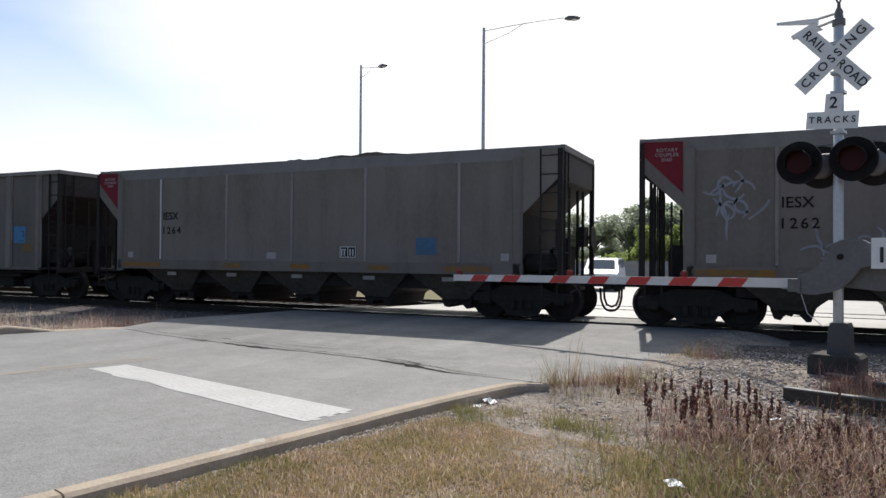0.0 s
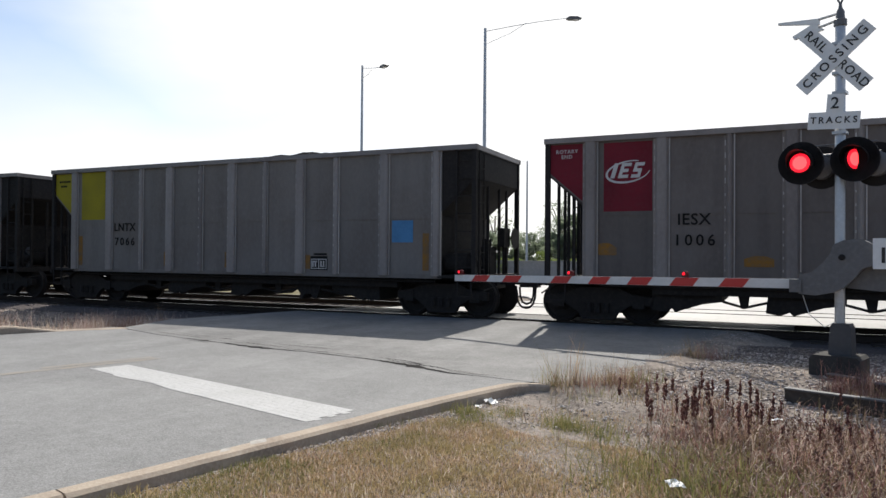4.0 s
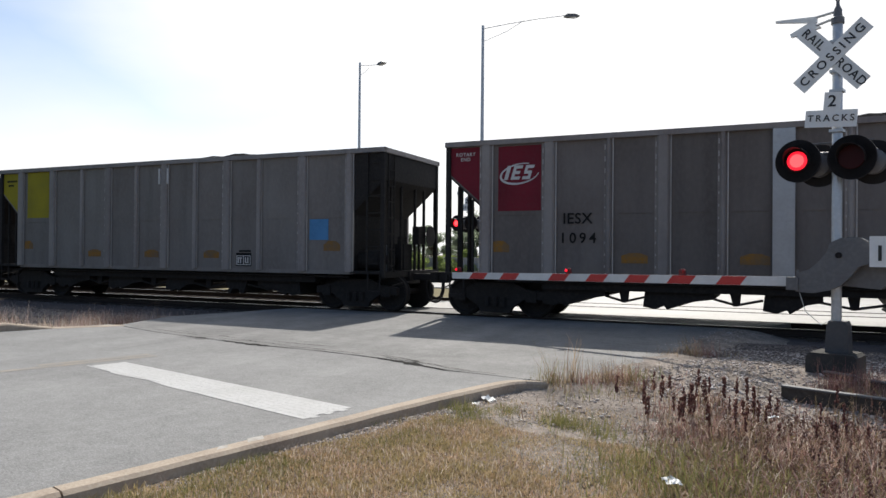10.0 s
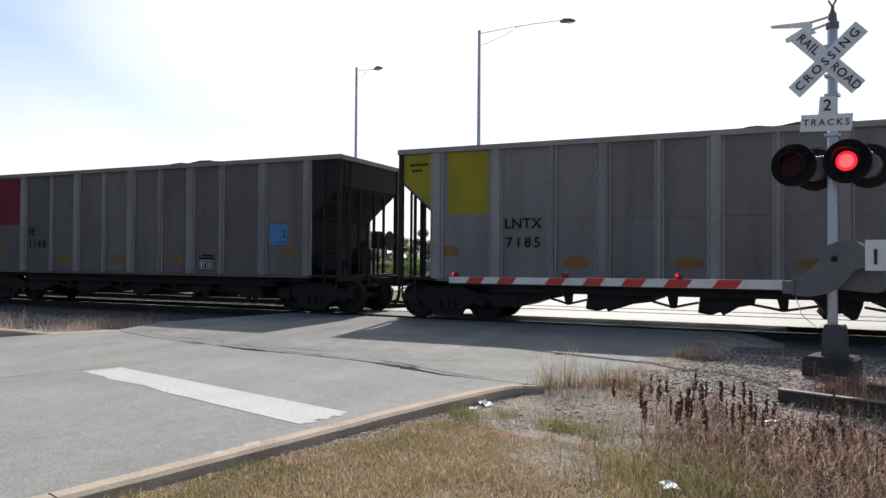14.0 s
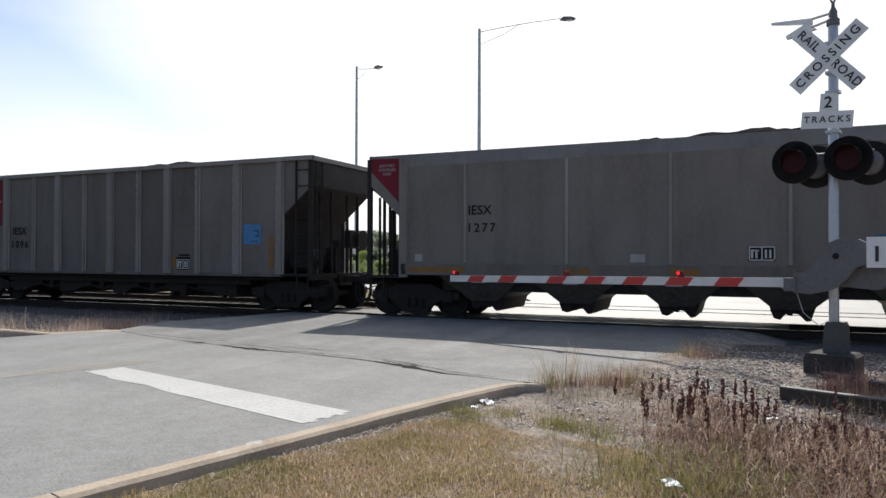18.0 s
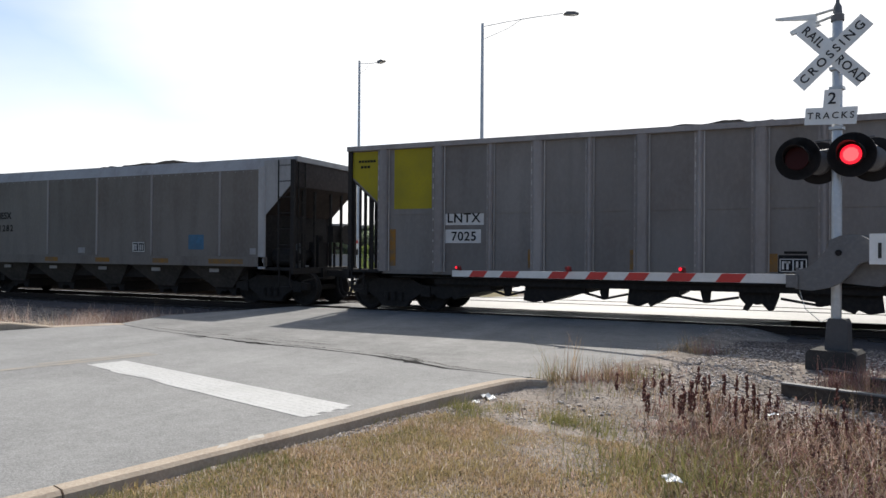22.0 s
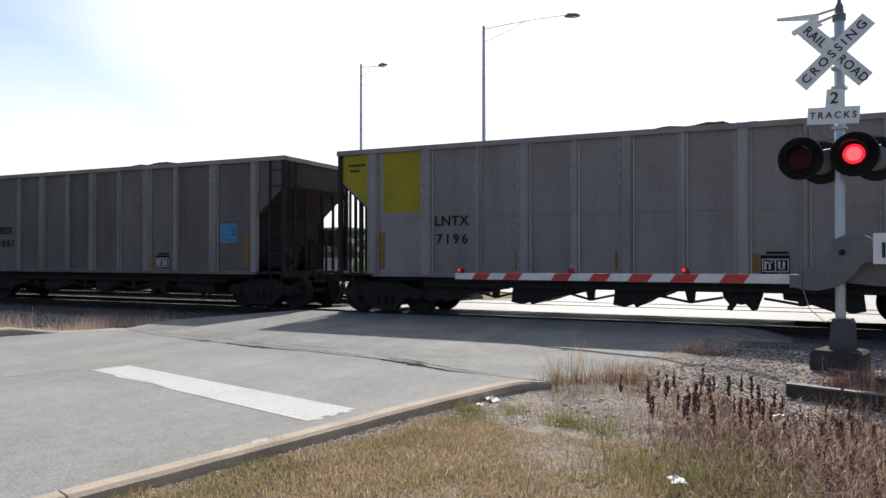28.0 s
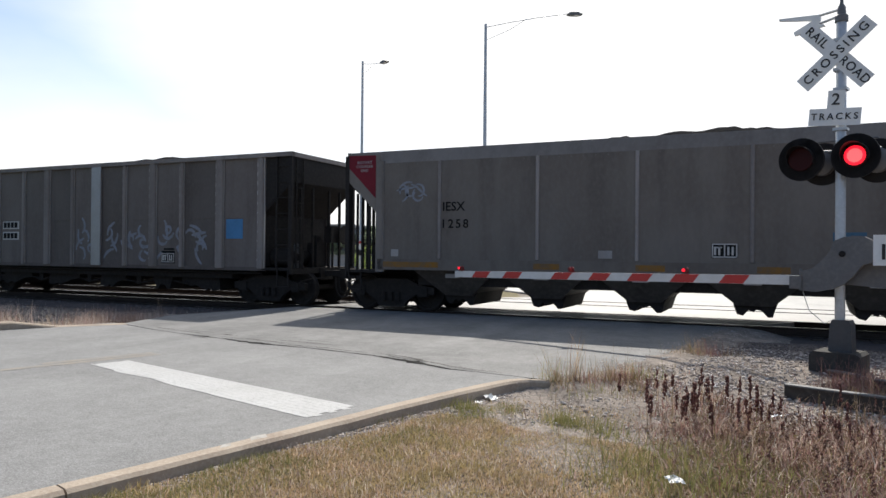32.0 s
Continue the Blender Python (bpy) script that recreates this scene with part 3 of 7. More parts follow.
def build_road():
    W = -10.42
    # approach, up to the paving seam
    sheet("road", [road_point(2.7, -40), road_point(-0.02, -5.2), road_point(-0.42, -0.4), road_point(-0.3, 0.2), road_point(-1.47, 0.0), road_point(-2.77, 0.12), road_point(-4.17, -0.01), road_point(-5.8, -0.34), road_point(-8.2, -0.54), road_point(W + 0.1, -0.5), road_point(W, -40)], M_ASPHALT, -0.05, "pale grey worn asphalt road leading to the crossing")
    # newer asphalt between the seam and the rails, flaring out beside the kerb
    sheet("crossing_asphalt", [road_point(-0.3, 0.22), road_point(0.3, 0.35), (-1.75, -7.4), (-1.3, -5.6), (-0.6, -1.15), (-11.6, -1.15), (-12.7, -4.6), road_point(W + 0.4, -0.46), road_point(-8.2, -0.52), road_point(-5.8, -0.32), road_point(-4.17, 0.01), road_point(-2.77, 0.14), road_point(-1.47, 0.02)], M_PATCH, 0, "asphalt apron rising to the rails", zs=[-0.05, -0.062, -0.062, -0.045, -0.015, -0.015, -0.04, -0.05, -0.05, -0.05, -0.05, -0.05, -0.05])
    for y0, y1 in ((-0.66, 0.66), (0.85, SECOND - 0.85), (SECOND - 0.66, SECOND + 0.66)):
        left = lambda y: -9.9 + 0.314 * (y - 2) if y > 0.7 else -11.3 + 0.4 * y
        sheet("crossing_panel", [(left(y0), y0), (-0.4 if y0 < 0 else 4.4, y0), (0.4 if y0 < 0 else 5.4, y1), (left(y1), y1)], M_PATCH if y0 < 0 else M_FARPAVE, -0.012, "asphalt filling between the rails of the crossing")
    sheet("far_road", [(-8.88, SECOND + 0.86), (6.0, SECOND + 0.86), (20, 12), (60, 14), (60, 31), (-70, 31), (-70, 20), (-14.0, 17.6), (-10.0, 13.6), (-8.5, 10.2)], M_FARPAVE, 0, "pale sunlit concrete paving beyond the tracks", zs=[-0.02, -0.02, -0.25, -0.3, -0.34, -0.34, -0.3, -0.3, -0.28, -0.25], thick=0.06)
    # dirt shoulder that slopes off the edge of the apron
    s = Shape()
    prev = None
    for i in range(60):
        y = -8.7 + 7.45 * i / 59
        x = float(np.interp(y, (-8.76, -7.4, -5.6, -1.15), (-2.06, -1.75, -1.3, -0.6)))
        z = float(np.interp(y, (-8.76, -7.4, -5.6, -1.15), (-0.062, -0.062, -0.045, -0.015)))
        u = 0.16 * noise.noise((y * 2.2, 1, 6)) + 0.08 * noise.noise((y * 7, 1, 6))
        row = [(x - 0.2 + u, y, z + 0.001), (x - 0.08 + u, y, z + 0.008), (x + 0.3 + u, y, z - 0.03), (x + 0.7, y, -0.12), (x + 1.0, y, -0.2)]
        if prev:
            s.add(prev + row, [(k, k + 1, 6 + k, 5 + k) for k in range(4)])
        prev = row
    prev = None
    for i in range(30):
        x = -2.62 + 1.6 * i / 29
        z = float(np.interp(x, (-2.62, -2.06, -1.76, -1.36, -1.06), (-0.056, -0.056, -0.09, -0.118, -0.19)))
        u = 0.08 * noise.noise((x * 3, 4, 6))
        row = [(x, -8.66, z), (x, -8.8 + u, z - 0.008), (x, -9.05 + u, z - 0.05), (x, -9.6, -0.24)]
        if prev:
            s.add(prev + row, [(k, k + 1, 5 + k, 4 + k) for k in range(3)])
        prev = row
    tagged(new("apron_shoulder", s.mesh("apron_shoulder", M_SOIL, True)), "gritty dirt shoulder along the asphalt", kind="structure")
    # Dark green sheet added out of view to lessen bounce onto the wagons.
    sheet("grass_field", [(-13.8, -9.2), (-22, -4.6), (-160, -4.6), (-160, -120), road_point(-10.9, -115)], M_BOUNCECUT, -0.18, "unseen dark green sheet that cuts light bounced onto the wagons", thick=0.05)
    sheet("far_verge", [(-9.5, 8.2), (-9.2, 10.4), (-10.6, 13.9), (-14.4, 17.8), (-70, 19.6), (-70, 8.2)], M_VERGE, 0, "sunburnt yellow-green verge beyond the tracks", thick=0.05, zs=[-0.25, -0.3, -0.33, -0.36, -0.36, -0.25])
    # tar-filled seam, broken and uneven
    rng = random.Random(4)
    s = Shape()

    def strand(a0, a1, off, wide, steps, seed, pits=()):
        """One crack that follows the seam at some way beside it, wider at its pits."""
        prev = None
        for i in range(steps):
            u = i / (steps - 1)
            a = a0 + (a1 - a0) * u
            b = off + float(np.interp(a, (-10.3, -8.87, -7.86, -6.9, -6.23, -5.79, -5.06, -4.17, -3.68, -3.26, -2.77, -2.19, -1.47, -0.98, -0.43, 0), (-0.5, -0.57, -0.51, -0.42, -0.34, -0.33, -0.22, -0.01, 0.04, 0.11, 0.12, 0.1, 0.0, 0.09, 0.18, 0.25)))
            b += 0.025 * noise.noise((a * 4, seed, 0)) + 0.02 * noise.noise((a * 15, seed, 3))
            w = wide * (0.35 + 0.9 * rng.random()) * (0.4 + 1.2 * max(0, noise.noise((a * 2.3, seed, 5)) + 0.3))
            w += sum(0.7 * h * math.exp(-((a - c) / r) ** 2) * (0.7 + 0.5 * rng.random()) for c, r, h in pits)
            w *= min(1, 8 * u, 8 * (1 - u))
            p, q = road_point(a, b - w, -0.0455), road_point(a, b + w * 0.8, -0.0455)
            if prev:
                s.add([prev[0], p, q, prev[1]], [(0, 1, 2, 3)])
            prev = (p, q)

    strand(-9.0, -0.25, 0.0, 0.018, 420, 1, ((-6.85, 0.12, 0.08), (-6.05, 0.15, 0.07), (-5.75, 0.08, 0.12), (-5.45, 0.12, 0.13), (-5.2, 0.1, 0.1), (-4.9, 0.2, 0.04), (-4.0, 0.2, 0.03), (-2.75, 0.2, 0.06), (-2.45, 0.1, 0.08), (-2.2, 0.09, 0.16), (-2.05, 0.08, 0.1), (-1.8, 0.2, 0.05), (-1.5, 0.2, 0.03)))
    for a0, a1, off, wide, seed in ((-8.9, -7.2, 0.1, 0.008, 2), (-8.3, -6.4, 0.16, 0.006, 3), (-7.4, -6.5, -0.05, 0.006, 4), (-6.2, -4.9, 0.11, 0.009, 5), (-5.7, -4.2, 0.2, 0.009, 6), (-5.4, -4.6, 0.3, 0.006, 7), (-5.2, -4.0, 0.06, 0.008, 8), (-4.4, -3.3, 0.06, 0.006, 9), (-3.2, -2.2, 0.09, 0.009, 10), (-2.9, -2.0, 0.05, 0.008, 11), (-2.4, -1.2, 0.07, 0.007, 12), (-1.6, -0.7, 0.05, 0.005, 13), (-6.7, -6.0, 0.07, 0.006, 14)):
        strand(a0, a1, off * 2.6, wide * 2.2, 70, seed)
    tagged(new("pavement_seam", s.mesh("pavement_seam", M_TAR)), "cracked black tar seam across the asphalt", kind="structure")
    # stop line with ragged ends, of several worn strips
    s = Shape()
    a0, a1 = -5.03, -0.55
    n = 7
    for k in range(n):
        cut = 0.1 * k / n
        prev = None
        for i in range(60):
            a = a0 + 0.06 * rng.random() * (i == 0) + (a1 - cut - a0 + (0.02, 0.06, 0.0, 0.07, 0.03, 0.09, 0.04)[k]) * i / 59
            dip = 0.05 * max(0, noise.noise((a * 1.5, 9, 0)) - 0.1) if k == 0 else 0
            if k < 2:
                dip += (0.075 - 0.07 * k) * max(0, 1 - abs(a + 3.45) / 0.55) * (0.8 + 0.5 * noise.noise((a * 9, k, 2))) + (0.04 if k == 0 and a < -4.3 else 0)
            dip = min(dip, 0.072)
            b0, b1 = -3.12 + 0.034 * (a + 5), -2.58 + 0.055 * (a + 5)
            lo, hi = b0 + (b1 - b0) * k / n, b0 + (b1 - b0) * (k + 0.97) / n
            p, q = road_point(a, lo + dip, -0.046), road_point(a, hi, -0.046)
            if prev:
                s.add([prev[0], p, q, prev[1]], [(0, 1, 2, 3)])
            prev = (p, q)
    tagged(new("stop_line", s.mesh("stop_line", M_PAINT)), "worn white painted stop line on asphalt", "road marking", kind="structure")
    s = Shape()
    for off in (-0.03, 0.17):
        for i in range(36):
            if rng.random() < 0.12:
                continue
            b = -20 + i * 0.5
            s.add([road_point(-5.4 - off, b, -0.0465), road_point(-5.25 - off, b, -0.0465), road_point(-5.25 - off, b + 0.5, -0.0465), road_point(-5.4 - off, b + 0.5, -0.0465)], [(0, 1, 2, 3)])
    tagged(new("centre_line", s.mesh("centre_line", M_YELLOW_LINE)), "faded broken double yellow centre line", "road marking", kind="structure")


def kerb_profile(w, top, bottom):
    return [(0, bottom), (0, top - 0.03), (0.02, top - 0.008), (0.045, top), (w - 0.03, top), (w, top - 0.025), (w, bottom)]


def build_kerbs():
    kerb = thing("kerb", "weathered tan concrete kerb with joints and a paint scrap", "kerb", kind="structure")
    rng = random.Random(2)
    b = 0.0
    b = 0.06
    for i in range(10):
        ln = 3.0 if i else 5.3
        s = Shape()
        steps = 6 if i else 40
        rows = []
        for k in range(steps + 1):
            t = b - ln * k / steps
            bend = float(np.interp(t, (-5.2, -3.7, -2.4, -1.54, -0.63, -0.3, -0.14, -0.06, 0.01, 0.06), (-0.105, -0.215, -0.325, -0.392, -0.415, -0.405, -0.37, -0.31, -0.22, -0.12))) - 0.075 * min(0, t + 5.2)
            rows.append([road_point(bend + u + 0.004 * noise.noise((t * 3, u, 1)), t, z + 0.004 * noise.noise((t * 2, u * 5, 2))) for u, z in kerb_profile(0.2, -0.018, -0.32)])
        n = len(rows[0])
        for k in range(steps):
            s.add(rows[k] + rows[k + 1], [(j, j + 1, n + j + 1, n + j) for j in range(n - 1)])
        s.add(rows[0], [tuple(range(n))])
        s.add(rows[-1], [tuple(range(n))[::-1]])
        part("kerb_stone", s, M_KERB, kerb)
        b -= ln + 0.014
    s = Shape()
    for a, t, w, l in ((-0.2, -3.62, 0.1, 0.2), (-0.15, -3.96, 0.07, 0.14)):
        s.add([road_point(a, t, -0.0168), road_point(a + w, t - 0.05, -0.0168), road_point(a + w, t - l, -0.0168), road_point(a, t - l + 0.06, -0.0168)], [(0, 1, 2, 3)])
    part("paint_scrap", s, M_SCRAPE, kerb, "scraped white paint")
    far = thing("far_kerb", "low concrete kerb on the other side of the road", "kerb", kind="structure")
    for i in range(8):
        s = Shape()
        pts = []
        for k in range(5):
            b0 = -0.45 - 1.2 * k / 4.02 if i == 0 else -1.66 - 3.0 * (i - 1) - 3.0 * k / 4.05
            bend = 0.5 * max(0, (b0 + 2.0) / 1.5) if b0 > -2 else 0
            pts.append([road_point(-10.26 + bend - u, b0, z) for u, z in kerb_profile(0.3, -0.04 if i == 0 else 0.09 - 0.12 * max(0, 1 - (-1.66 - b0) / 0.7), -0.3)])
        n = len(pts[0])
        for k in range(4):
            s.add(pts[k] + pts[k + 1], [(j, j + 1, n + j + 1, n + j) for j in range(n - 1)])
        s.add(pts[0], [tuple(range(n))])
        s.add(pts[-1], [tuple(range(n))[::-1]])
        part("kerb_stone", s, M_KERB, far)


def build_tracks():
    prof = [(-0.075, -0.17), (0.075, -0.17), (0.075, -0.155), (0.012, -0.135), (0.012, -0.045), (0.036, -0.03), (0.036, -0.004), (0.03, -0.0006), (-0.03, -0.0006), (-0.036, -0.004), (-0.036, -0.03), (-0.012, -0.045), (-0.012, -0.135), (-0.075, -0.155)]
    tie = Shape().box(-0.115, 0.115, -1.3, 1.3, -0.33, -0.165).mesh("tie", M_TIE)
    for k, yc in enumerate((0.0, SECOND)):
        track = thing("railway_track", "railway track of worn steel rails on dark ties", "railway track", kind="structure")
        for side in (-1, 1):
            y = yc + side * 0.7525
            s = Shape()
            n = len(prof)
            s.add([(-160, y + a, z) for a, z in prof] + [(120, y + a, z) for a, z in prof], [(i, (i + 1) % n, n + (i + 1) % n, n + i) for i in range(n)] + [tuple(range(n)), tuple(range(n, 2 * n))[::-1]])
            rail = part("rail", s, M_RUST, track, "rust-brown rail")
            part("rail_head", Shape().box(-160, 120, y - 0.03, y + 0.03, -0.003, 0.0), M_RAILTOP, rail, "bright polished rail head")
        for i in range(110):
            x = -48 + 0.53 * i
            if (-11.4 if k == 0 else -9.2) < x < (0.6 if k == 0 else 5.4):
                continue
            part("tie", tie, M_TIE, track, at=pose(x, yc + 0.02 * math.sin(i * 7.1), 0.004 * math.sin(i * 3.3)))
    s = Shape()
    for x0, x1, y0 in ((-160, -9.3, -2.9), (0.1, 120, -3.3)):
        prof2 = [(y0, -0.27), (-1.75, -0.19), (SECOND + 1.75, -0.19), (SECOND + 3.2, -0.34)]
        s.add([(x0, y, z) for y, z in prof2] + [(x1, y, z) for y, z in prof2], [(i, i + 1, 5 + i, 4 + i) for i in range(3)])
    tagged(new("ballast_bed", s.mesh("ballast_bed", M_BALLAST)), "bed of grey crushed-stone ballast", kind="structure")


def scatter_stones(name, count, region, size, label, seed, mat=None):
    """region: function of the generator that gives x, y, z."""
    rng = np.random.default_rng(seed)
    base = np.array([(1, 0, 0), (-1, 0, 0), (0, 1, 0), (0, -1, 0), (0, 0, 1), (0, 0, -1)], float)
    tri = np.array([(0, 2, 4), (2, 1, 4), (1, 3, 4), (3, 0, 4), (2, 0, 5), (1, 2, 5), (3, 1, 5), (0, 3, 5)])
    V, F = [], []
    for i in range(count):
        x, y, z = region(rng)
        q = Euler(rng.uniform(0, 6, 3)).to_matrix()
        v = (base * rng.uniform(0.6, 1.3, (6, 1)) * size * rng.uniform(0.4, 1.5)) @ np.array(q) * (1, 1, 0.36)
        V.append(v + (x, y, z))
        F.append(tri + 6 * i)
    tagged(new(name, cloud(name, np.concatenate(V), np.concatenate(F), mat or M_STONE)), label, "gravel", kind="stuff")


def build_gravel():
    def shoulder(r):
        x, y = r.uniform(-1.7, 4.5), r.uniform(-8.8, -4.2)
        return x, y, ground_height(x, y) + 0.01

    def left(r):
        x, y = r.uniform(-40, -11.4), r.uniform(-6.4, 2)
        if y < -1.1:
            x = min(x, -13.0)
        return x, y, -0.19 if y > -1.9 else -0.235

    def between(r):
        x, y = (r.uniform(-36, -9.6) if r.random() < 0.6 else r.uniform(5.5, 16)), r.uniform(-1.8, SECOND + 2.5)
        return x, y, -0.18

    def by_rail(r):
        y = r.uniform(-5.2, -1.2)
        x = -1.0 + 0.12 * (y + 5) + abs(r.normal(0, 0.5)) + 5.5 * r.random() ** 1.3
        y += 0.25 * r.normal()
        return x, y, ground_height(x, y) + 0.008

    def clods(r):
        while True:
            x, y = r.uniform(-2.6, 2.5), r.uniform(-10.6, -6.5)
            if (Vector((x, y, 0)) - KERB0).dot(RU) > 0.3:
                return x, y, ground_height(x, y) + 0.006

    def apron(r):
        y = r.uniform(-7.6, -1.3)
        x = -1.75 + 0.184 * (y + 7.4) + r.normal(0.1, 0.25)
        return x, y, -0.056 + 0.007 * max(0, y + 7.4) - 0.07 * max(0, x + 1.75 - 0.184 * (y + 7.4))

    def kerbside(r):
        b = r.uniform(-7, 0.2)
        a = abs(r.normal(0, 0.16)) + 0.12 - 0.078 * (b + 5.2)
        if r.random() < 0.5:
            a, b = r.uniform(0.3, 2.6), r.uniform(-2.2, 0.8)
        p = road_point(a, b)
        return p[0], p[1], ground_height(p[0], p[1]) + 0.004

    scatter_stones("ballast_gravel", 10000, shoulder, 0.022, "loose pale crushed stone beside the signal mast", 3)
    scatter_stones("ballast_stones", 11000, left, 0.035, "dark crushed stone ballast along the rails", 5, M_STONEDARK)
    scatter_stones("ballast_between", 6000, between, 0.035, "dark crushed stone ballast between the two tracks", 6, M_STONEDARK)
    # Dark stones deepen the train's shadow on the ground here.
    scatter_stones("sooty_stones", 12000, by_rail, 0.022, "dark crushed stone that deepens the shade beside the near rail", 8, M_STONEDARK)
    scatter_stones("soil_clods", 420, clods, 0.028, "scattered clods and larger stones on the bare soil", 12)
    scatter_stones("apron_grit", 1500, apron, 0.011, "loose grit spilled on the edge of the asphalt", 9)
    scatter_stones("kerbside_grit", 7000, kerbside, 0.011, "fine grit and pebbles along the kerb", 7)


build_ground()
build_road()
build_kerbs()
build_tracks()
build_gravel()


# ---- the coal train ----
PITCH, LEN, HALF_W = 16.18, 14.56, 1.588
TRUCKS = (1.11, 13.45)
WHEEL_R = 0.457


def train_place(t):
    """Where the left end of the car numbered 0 stands at t seconds."""
    u = (t - 16) / 16
    return 0.3138 * u ** 4 - 0.0628 * u ** 3 + 2.1383 * u ** 2 + 125.8399 * u + 120.7312


def build_bogie(x, car):
    b = part("bogie", Shape().box(x - 0.16, x + 0.16, -1.02, 1.02, 0.46, 0.72), M_BLACK, car, "grimy black cast bogie")
    frame_poly = [(-1.2, 0.42), (-1.2, 0.6), (-0.75, 0.66), (-0.45, 0.8), (0.45, 0.8), (0.75, 0.66), (1.2, 0.6), (1.2, 0.42), (0.72, 0.42), (0.44, 0.24), (0.36, 0.1), (-0.36, 0.1), (-0.44, 0.24), (-0.72, 0.42)]
    for y0, y1 in ((-1.1, -0.94), (0.94, 1.1)):
        part("side_frame", Shape().prism([(x + a, z) for a, z in frame_poly], y0, y1), M_BLACK, b)
        for dx in (-0.2, 0, 0.2):
            part("spring", Shape().lathe([(0.07, 0.24), (0.07, 0.46)], 8, "z", (x + dx, (y0 - 0.02) if y0 < 0 else y1 + 0.02, 0)), M_BLACK, b)
        for dx in (-0.889, 0.889):
            part("bearing_box", Shape().box(x + dx - 0.13, x + dx + 0.13, y0 - 0.03, y1 + 0.03, 0.36, 0.62), M_BLACK, b)
    return b


def wheelset_mesh():
    s = Shape()
    s.lathe([(0.08, -1.05), (0.08, 1.05)], 12)
    for sg in (-1, 1):
        prof = [(0.10, 0.64), (0.2, 0.68), (0.34, 0.69), (0.40, 0.675), (0.485, 0.672), (0.485, 0.70), (0.457, 0.715), (0.452, 0.81), (0.40, 0.815), (0.37, 0.76), (0.2, 0.745), (0.12, 0.8), (0.1, 0.8)]
        s.lathe([(r, sg * h) for r, h in prof], 28)
        for k in range(3):
            a = k * math.tau / 3
            s.lathe([(0.025, sg * 0.75), (0.025, sg * 0.78)], 6, "y", (0.27 * math.cos(a), 0, 0.27 * math.sin(a)))
    return s.mesh("wheelset", M_BLACK, True)


WHEELSET = wheelset_mesh()


